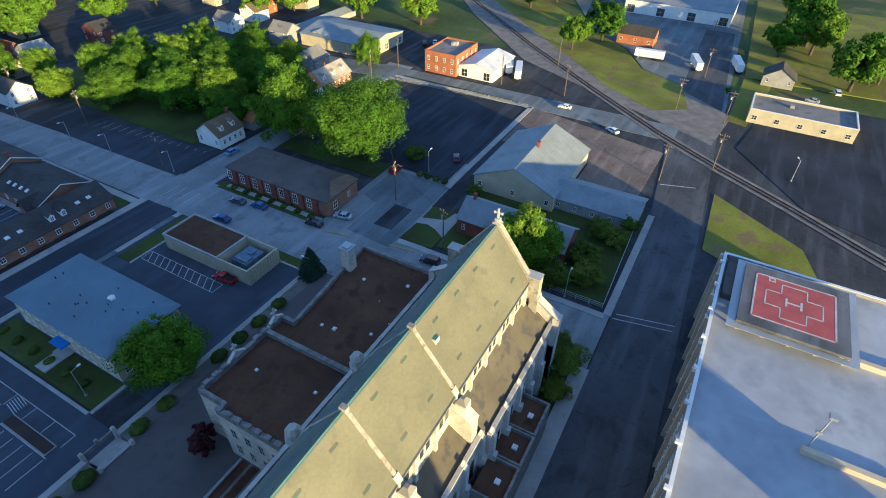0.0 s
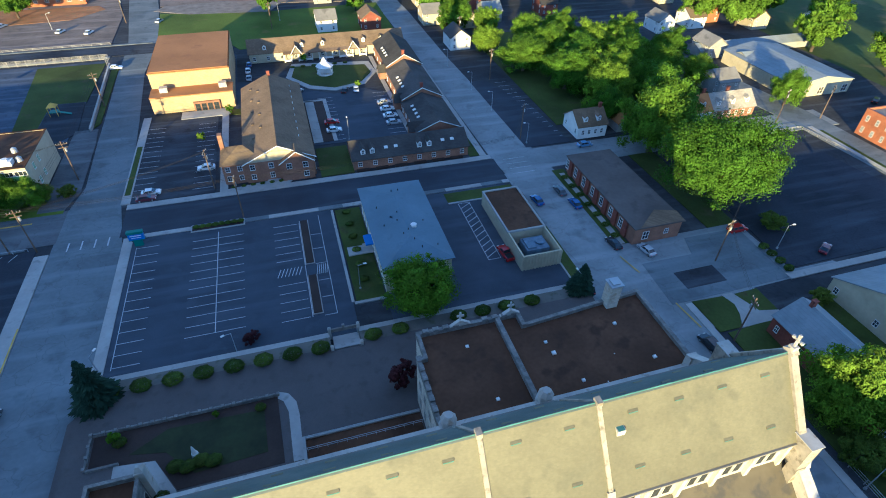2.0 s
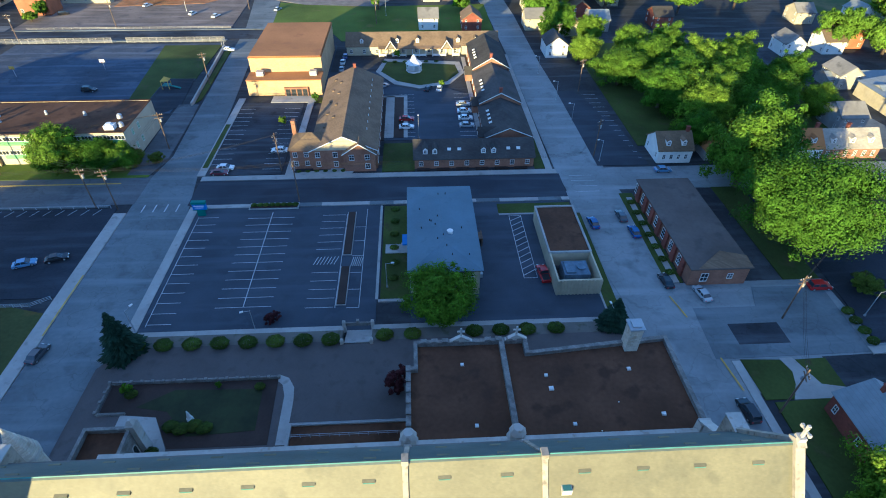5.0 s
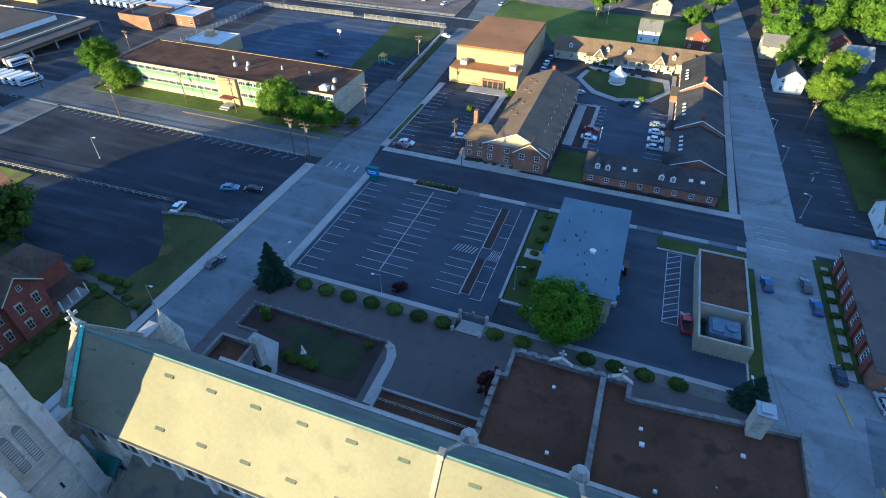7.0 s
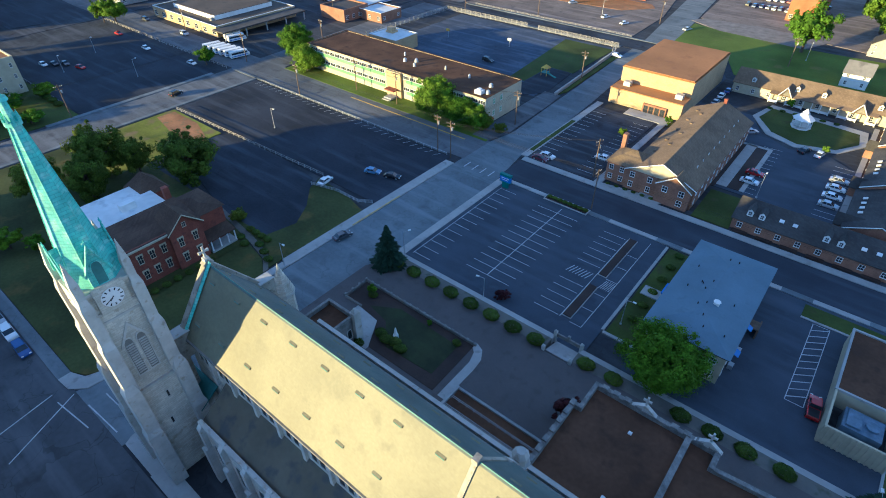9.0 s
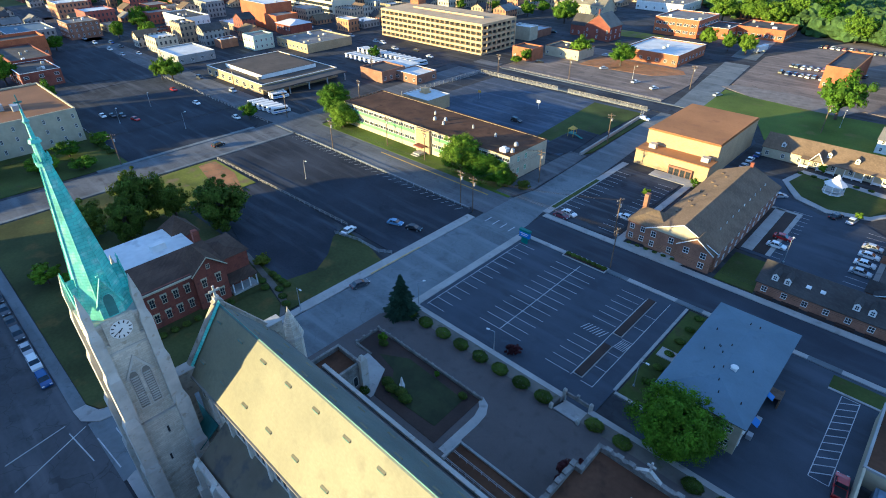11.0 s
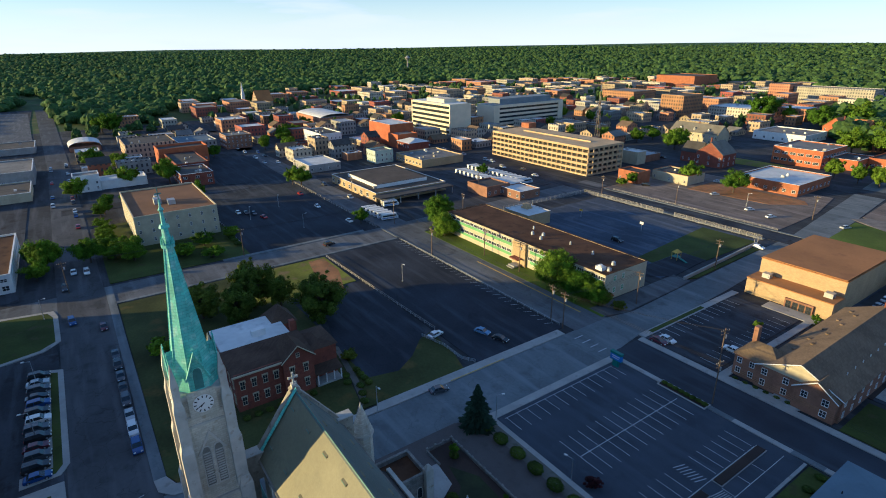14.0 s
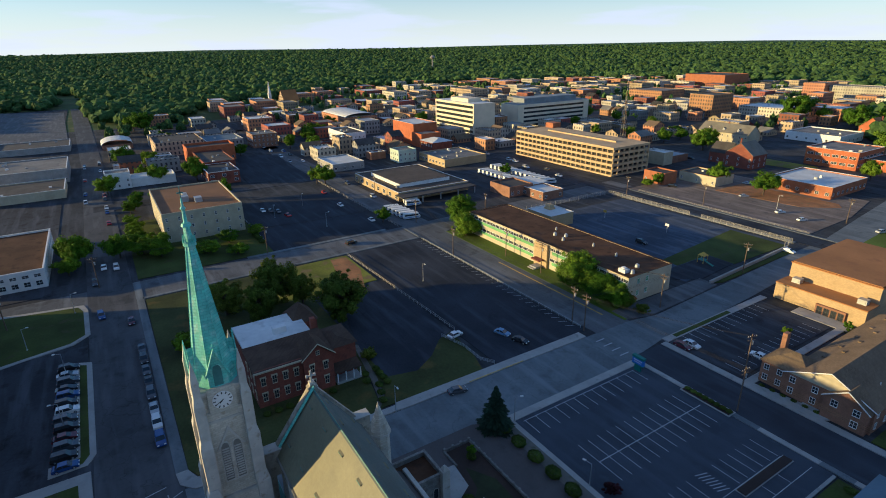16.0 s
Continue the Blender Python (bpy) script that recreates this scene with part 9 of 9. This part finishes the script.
big = [build_tree("tree", "large leafy green shade tree in evening light", 11 + i, 14, 7.2, "leaf", 0.42, 270, 110, 0.23, 0.05) for i in range(4)]
NEAR = [(86.5, 90.0, 1.45, 1.35), (95.5, 99.0, 1.5, 1.3), (66.4, 3.4, 1.08, 0.9), (6.2, 46.9, 0.86, 0.97), (75, 157, 0.92, 1.25), (83, 138, 1.02, 1.3), (94, 148, 1.08, 1.3), (97, 133, 1.08, 1.25), (90, 121, 1.05, 1.15), (105, 161, 1.05, 1.25), (91, 166, 0.95, 1.15), (68, 180, 0.75, 0.85), (87, 183, 0.9, 0.95), (100, 180, 0.95, 1.1),
        (109, 141, 1.1, 1.25), (113, 153, 1.05, 1.15), (119, 134, 0.95, 1.05), (121, 166, 1.0, 1.15), (66, 212, 0.95, 1.05), (106, 121, 1.0, 1.05), (84, 111, 0.8, 0.75), (134, 152, 0.9, 1.0), (132, 130, 0.75, 0.85), (76, 202, 0.8, 0.85), (150, 106, 0.9, 0.75), (-174, 112.5, 0.95, 0.95), (-159, 105.5, 0.7, 0.8), (-93, 105.0, 0.95, 1.05), (-83, 106, 0.62, 0.78), (-78, 105.5, 0.55, 0.62)]
plant(big, NEAR, 5)
plant([build_tree("tree", "very large leafy shade tree beside the dark car park", 97, 20.5, 14.5, "leaf", 0.7, 420, 150, 0.26, 0.1)], [(89.5, 66.0, 1.0, 1.0)], 5)
far = [build_tree("tree", "leafy green street tree in evening light", 17 + i, 14, 7.2, "leaf", 0.42, 130, 60, 0.4, 0.2) for i in range(3)]
FAR = [(60, 232, 1.1), (96, 246, 1.5, 1.5), (76, 246, 1.2), (213, 42, 1.0, 0.9), (231, 34, 1.2, 1.25), (252, -38, 1.1), (274, -48, 1.6, 1.5), (224, -64, 1.5, 1.5), (262, -50, 1.3), (238, -74, 1.4, 1.4), (209, 117, 1.2), (202, 147, 1.3, 1.3), (240, 130, 1.2), (262, 150, 1.3), (225, 165, 1.2), (290, -90, 1.5), (320, 70, 1.4), (300, 100, 1.3), (335, 40, 1.3), (330, -40, 1.4), (345, 0, 1.3), (190, 180, 1.2, 1.2), (176, 190, 1.2, 1.2), (160, 245, 1.2), (130, 240, 1.2), (220, 220, 1.3), (60, 270, 1.3), (90, 285, 1.3), (36, 275, 1.2), (14, 285, 1.1), (266, 83, 1.0), (285, 75, 1.1), (300, 55, 1.3),
       (108, 262, 1.4, 1.4), (118, 280, 1.5, 1.4), (92, 268, 1.3, 1.3), (80, 300, 1.4, 1.4), (140, 300, 1.4, 1.3), (170, 280, 1.3, 1.3), (200, 260, 1.3, 1.3), (210, 190, 1.2, 1.2), (60, 205, 0.7, 0.7), (45, 300, 1.2), (26, 246, 0.7, 0.7), (70, 330, 1.4, 1.4), (100, 340, 1.4, 1.4), (20, 330, 1.3, 1.3), (-4, 345, 1.3, 1.3), (150, 330, 1.4, 1.4), (250, 190, 1.3, 1.3),
       (-14, 250, 1.3, 1.2), (8, 300, 1.4, 1.3), (-168, 244, 0.5, 0.5), (-196, 84, 0.5, 0.5), (-281, 88, 0.8, 0.75), (-330, -22, 0.8), (-346, 6, 0.8), (-300, 0, 0.5), (-282, -14, 0.45), (-280, 30, 0.8, 0.7), (-214, -36, 0.85, 0.8), (-221, -38, 0.7, 0.7), (-205, -39, 0.5, 0.6), (-214, -22, 0.7, 0.7), (-211, -9, 0.6, 0.8)]
rt = random.Random(9)
for i in range(900):
    x, y = rt.uniform(-520, -60), rt.uniform(-10, 430)
    if len(FAR) > 118:
        break
    if in_town(x, y) and free((x - 3, y - 3, x + 3, y + 3), 1) and (x < -300 or y > 340):
        FAR.append((x, y, rt.uniform(0.5, 0.85), rt.uniform(0.5, 0.85)))
FAR += [(-262, -15, 0.3, 0.5), (-250, -14, 0.34, 0.5), (-240, -15, 0.36, 0.5), (-230, -14, 0.36, 0.55), (-285, -12, 0.5, 0.5), (-298, -10, 0.5, 0.55), (-150, 273, 0.8, 0.85), (-122.6, 270, 0.85, 0.95), (-252, 560, 1.8, 2.0), (-236, 580, 1.0, 0.9), (-192, 548, 1.5, 1.7), (-170, 560, 1.4, 1.6), (-178, 580, 1.6, 1.8), (-414, -9, 1.0, 1.0), (-393, 6, 0.9, 0.9), (-287, 85, 0.75, 0.65), (-336, 26, 1.1, 0.9), (-588, 18, 1.4, 1.3), (-604, 10, 1.2, 1.2), (-169, 236, 0.3, 0.45), (-396, 122, 0.8, 0.8), (-238, 189, 0.5, 0.5), (-215, 356, 1.0, 1.1), (-222, 372, 1.0, 1.0), (-130, 440, 1.3, 1.4), (-110, 446, 1.4, 1.5), (-96, 440, 1.2, 1.3), (-84, 455, 1.5, 1.5), (-120, 470, 1.5, 1.6), (-60, 440, 1.3, 1.3), (-40, 420, 1.3, 1.3), (-70, 470, 1.5, 1.5)]
FAR += [(-228, -16, 0.38, 0.7), (-214, -14, 0.42, 0.8), (-206, -8, 0.42, 0.6), (-200, 8, 0.36, 0.7), (-192, 18, 0.3, 0.6), (-212, 30, 0.34, 0.5), (-208, 18, 0.4, 0.6)]
plant(far, FAR, 6)
dark = [build_tree("tree", "dense dark green tree on the shaded lawn", 31 + i, 11, 5.2, "leaf_dark", 0.35, 170, 90, 0.24, 0.06) for i in range(2)]
plant(dark, [(-140, 18, 1.35, 1.2), (-134, 25, 1.0, 0.8), (-119.5, 32, 1.25, 1.45), (-140, 3, 1.0, 1.1), (-131, 11, 1.1, 1.0), (-82, 108, 0.5, 0.7), (-76, 108, 0.45, 0.6), (-70, 108.5, 0.3, 0.4), (64, -4, 0.5, 0.7), (68, -10, 0.4, 0.7), (74, -8, 0.45, 0.7), (86, -8, 0.4, 0.6), (42.8, -14.2, 0.5, 0.75), (45, -11, 0.45, 0.7), (36, -15, 0.3, 0.5), (84, -12, 0.4, 0.6), (92, -14, 0.35, 0.5), (86, 26, 0.3, 0.4), (-93, 29, 0.25, 0.4), (95, 50, 0.35, 0.6)], 8)


def build_spruce(seed, h=10.5, r=2.6):
    rnd = random.Random(seed)
    ob = thing("spruce", (0, 0, 0), "dark conical spruce beside the plaza", "tree")
    part("trunk", Mesh().cone(0, 0, 0.2, -0.3, 0.04, h * 0.95, 7), M["bark"], ob)
    v, f = [], []
    for k in range(5200):
        fz = rnd.random() ** 1.3
        a = rnd.uniform(0, 6.283)
        rr = r * (1 - fz) ** 0.85 * (0.82 + 0.2 * math.sin(fz * 46 + 2.0 * math.sin(a * 3 + seed))) * (0.5 + 0.5 * rnd.random()) * (0.85 + 0.3 * noise.noise(Vector((math.cos(a) * 1.6, math.sin(a) * 1.6, fz * 5))))
        c = Vector((rr * math.cos(a), rr * math.sin(a), 0.5 + fz * (h - 0.5)))
        out = Vector((math.cos(a), math.sin(a), -0.35))
        side = Vector((-math.sin(a), math.cos(a), rnd.uniform(-0.3, 0.3)))
        s = 0.42 * (1.1 - 0.6 * fz)
        i = len(v)
        v += [c - out * s, c - side * s * 0.4, c + out * s, c + side * s * 0.4]
        f.append((i, i + 1, i + 2, i + 3))
    part("crown", Mesh().add(v, f), M["needle"], ob)
    return ob


plant([build_spruce(3)], [(-51.0, 38.6, 1.1, 1.75, 0.6), (38.6, 41.4, 0.75, 1.45, 0.8)], 2)

def build_clipped(seed, h, r):
    """A clipped shrub: a stem and a close skin of small leaves on a slightly uneven rounded body."""
    rnd = random.Random(seed)
    ob = thing("shrub", (0, 0, 0), "rounded clipped green shrub in a mulch bed", "shrub", "shrubs")
    part("trunk", Mesh().tube((0, 0, -0.2), (0, 0, h * 0.6), 0.08, 0.04, 5), M["bark"], ob)
    v, f = [], []
    for k in range(2600):
        d = Vector((rnd.gauss(0, 1), rnd.gauss(0, 1), rnd.gauss(0, 1))).normalized()
        if d.z < -0.55:
            continue
        q = (0.94 + 0.14 * noise.noise(d * 2.4 + Vector((seed, 0, 0)))) * (1 - 0.16 * rnd.random())
        p = Vector((d.x * r * q, d.y * r * 0.8 * q, h * 0.48 + d.z * h * 0.52 * q))
        nrm = (d + Vector((rnd.uniform(-0.5, 0.5), rnd.uniform(-0.5, 0.5), rnd.uniform(-0.2, 0.6)))).normalized()
        u = Matrix.Rotation(rnd.uniform(0, 6.28), 3, nrm) @ nrm.orthogonal().normalized()
        w, i, s = nrm.cross(u), len(v), 0.11 * rnd.uniform(0.7, 1.3)
        v += [p - u * s, p + w * s * 0.6, p + u * s, p - w * s * 0.6]
        f.append((i, i + 3, i + 2, i + 1))
    part("crown", Mesh().add(v, f), M["shrub"], ob)
    return ob


shrubs = [build_clipped(51 + i, 1.7, 1.45) for i in range(2)]
plant(shrubs, [(-49.6 + i * 5.0, 39.6, 1.1, 1.3, PZ - 0.1) for i in range(8)] + [(-4.8, 40.6, 1, 1.25, PZ - 0.4), (0.4, 40.6, 1, 1.25, PZ - 0.4), (12, 40.8, 1, 1.25, PZ - 0.4), (17, 40.8, 1, 1.25, PZ - 0.4), (22, 40.8, 1, 1.25, PZ - 0.4), (27.5, 40.8, 1, 1.25, PZ - 0.4)]
      + [(-38 + i * 1.8, 22.9 - (i % 2) * 0.5, 0.7, 1.0, PZ) for i in range(4)] + [(-46.5, 29.3, 0.8, 0.8, PZ), (-25.5, 30.0, 0.6, 0.7, PZ), (-39.5, 18.6, 0.7, 0.8, PZ)]
      + [(-38.6 + i * 1.45, 86.0, 0.42, 0.6, 0.28) for i in range(8)] + [(-3.5, 58 + i * 5, 0.5, 0.8, 0.1) for i in range(6)] + [(-80.5 - i * 2.2, 28.2, 0.6, 0.85, 0.1) for i in range(4)] + [(-74.5 - i * 3, 24 + (i % 3), 0.5, 0.9, 0.1) for i in range(5)]
      + [(-84.2, 0 + i * 2.6, 0.5, 0.8, 0.1) for i in range(7)] + [(56.2, 57 + i * 4.4, 0.5, 0.8, 0.1) for i in range(7)] + [(-30 + i * 2.4, 101.9, 0.3, 0.5, 0.1) for i in range(6)] + [(87.4, 36 + i * 2.6, 0.8, 0.9, 0.1) for i in range(4)]
      + [(-200 - i * 5, 29.5, 0.9, 1.4, 0.1) for i in range(4)] + [(-9 + i * 4, 181, 0.4, 0.7, 0.1) for i in range(6)], 4)
plant([build_tree("shrub", "dark maroon-leaved shrub by the church wing", 71, 4.2, 1.9, "maroon", 0.1, 50, 46, 0.24, 0.05, "shrub")], [(-2.2, 28.6, 1.1, 1.35, PZ), (-27.0, 46.8, 0.5, 0.9, 0)], 4)
plant([build_tree("tree", "small bright green garden tree", 81, 4.5, 2.0, "leaf", 0.1, 44, 44, 0.24, 0.2)], [(-47.2, 29.9, 0.5, 0.55, PZ), (-32.4, 30.4, 0.3, 0.3, PZ), (-39, 130, 0.7), (-31, 147, 0.7), (12, 157, 0.6), (-4, 186, 0.7), (-10, 128, 0.6), (196, -24, 0.6), (-124, -11, 1.2, 1.9), (-119, -7, 0.8, 1.2)], 4)

# ---- far woods: crowns beyond counting ----
def blob_set(seed, level):
    rnd = random.Random(seed)
    bm = bmesh.new()
    bmesh.ops.create_icosphere(bm, subdivisions=level, radius=1.0)
    vs = []
    for v in bm.verts:
        k = 0.82 + 0.4 * noise.noise(v.co * 1.9 + Vector((seed * 3.1, 0, 0))) + 0.3 * noise.noise(v.co * 4.5 + Vector((0, seed * 2.3, 0))) + 0.2 * rnd.random()
        vs.append((v.co.x * k, v.co.y * k, max(-0.6, v.co.z * k)))
    fs = [tuple(x.index for x in q.verts) for q in bm.faces]
    bm.free()
    return np.array(vs), np.array(fs)


def woods(name, spots, label):
    """One mesh of many irregular crowns at (x, y, z, width, height)."""
    shapes = {k: [blob_set(s, k) for s in range(8)] for k in (1, 2, 3)}
    V, F, n = [], [], 0
    rs = np.random.RandomState(5)
    for i, (x, y, z, w, h) in enumerate(spots):
        vs, fs = shapes[(lambda q: 3 if q < 620 else 2 if q < 1250 else 1)(math.hypot(x - EYE[0], y - EYE[1]))][i % 8]
        a = rs.uniform(0, 6.28)
        c, s = math.cos(a), math.sin(a)
        p = np.stack([(vs[:, 0] * c - vs[:, 1] * s) * w + x, (vs[:, 0] * s + vs[:, 1] * c) * w + y, vs[:, 2] * h + z], 1)
        V.append(p), F.append(fs + n)
        n += len(vs)
    me = bpy.data.meshes.new(name)
    me.from_pydata(np.concatenate(V).tolist(), [], np.concatenate(F).tolist())
    me.materials.append(M["forest"])
    return tagged(new(name, me), label, "woods", "", "stuff")


rs = np.random.RandomState(11)
spots = []
EYE = (22.0, -19.0)
def rise(d):
    """Height of the far country above the town, d metres off."""
    return 48 * max(0.0, (d - 2000) / 2700) ** 1.2


def wood_at(x, y):
    """Whether trees grow here: not in the town centre, on streets or lots."""
    d = math.hypot(x - EYE[0], y - EYE[1])
    if x > -1150 and -52 + (x + 430) * 0.026 < y < -16 + (x + 430) * 0.03 and x < -430:
        return False
    if -900 < x < -560 and -140 < y < -40 or -690 < x < -300 and -200 < y < 0 or (x > -690 and y < -20):
        return False
    return d > 330 and not in_town(x, y) and not (x > -200 and y < 420)
while len(spots) < 34000:
    d = 330 + 3900 * rs.rand() ** 2.0
    a = radians(rs.uniform(-25, 104))
    x, y = EYE[0] - d * math.sin(a), EYE[1] + d * math.cos(a)
    if not wood_at(x, y):
        continue
    k = 1 + d / 4200
    w = (3.4 + 5.6 * rs.rand() ** 1.5) * k
    hgt = w * rs.uniform(0.7, 1.05)
    spots.append((x, y, rs.uniform(3.0, 8.5) + rise(d), w, min(hgt, 9)))
for i in range(2600):
    x, y = rs.uniform(-900, -60), rs.uniform(-20, 980)
    if free((x - 3, y - 3, x + 3, y + 3), 1) and in_town(x, y) and (y > 430 or x < -500):
        spots.append((x, y, 4, rs.uniform(2.2, 4.8), rs.uniform(3.5, 6.5)))
hv, hf, NA = [], [], 120
for j in range(9):
    dj = 2000 + j * 340
    for i in range(NA):
        a = 2 * math.pi * i / NA
        x, y = EYE[0] + dj * math.cos(a), EYE[1] + dj * math.sin(a)
        hv.append((x, y, -0.2 + rise(dj) * (1 + 0.35 * noise.noise(Vector((math.cos(a) * 3, math.sin(a) * 3, j * 0.15))))))
for j in range(8):
    hf += [(j * NA + i, j * NA + (i + 1) % NA, (j + 1) * NA + (i + 1) % NA, (j + 1) * NA + i) for i in range(NA)]
solid("ground_hills", Mesh().add(hv, [q[::-1] for q in hf]), M["forest"], "low wooded hills along the horizon", "hills")
woods("woods", spots, "endless green woods reaching to the horizon")
tank = thing("water_tower", (-1500, 900, 0), "distant pale water tower", "water tower")
part("leg", Mesh().cone(-1500, 900, 3, 0, 2, 30, 8), M["gray_wall"], tank)
part("tank", Mesh().cone(-1500, 900, 3, 30, 9, 36, 12).cone(-1500, 900, 9, 36, 3, 42, 12), M["gray_wall"], tank)
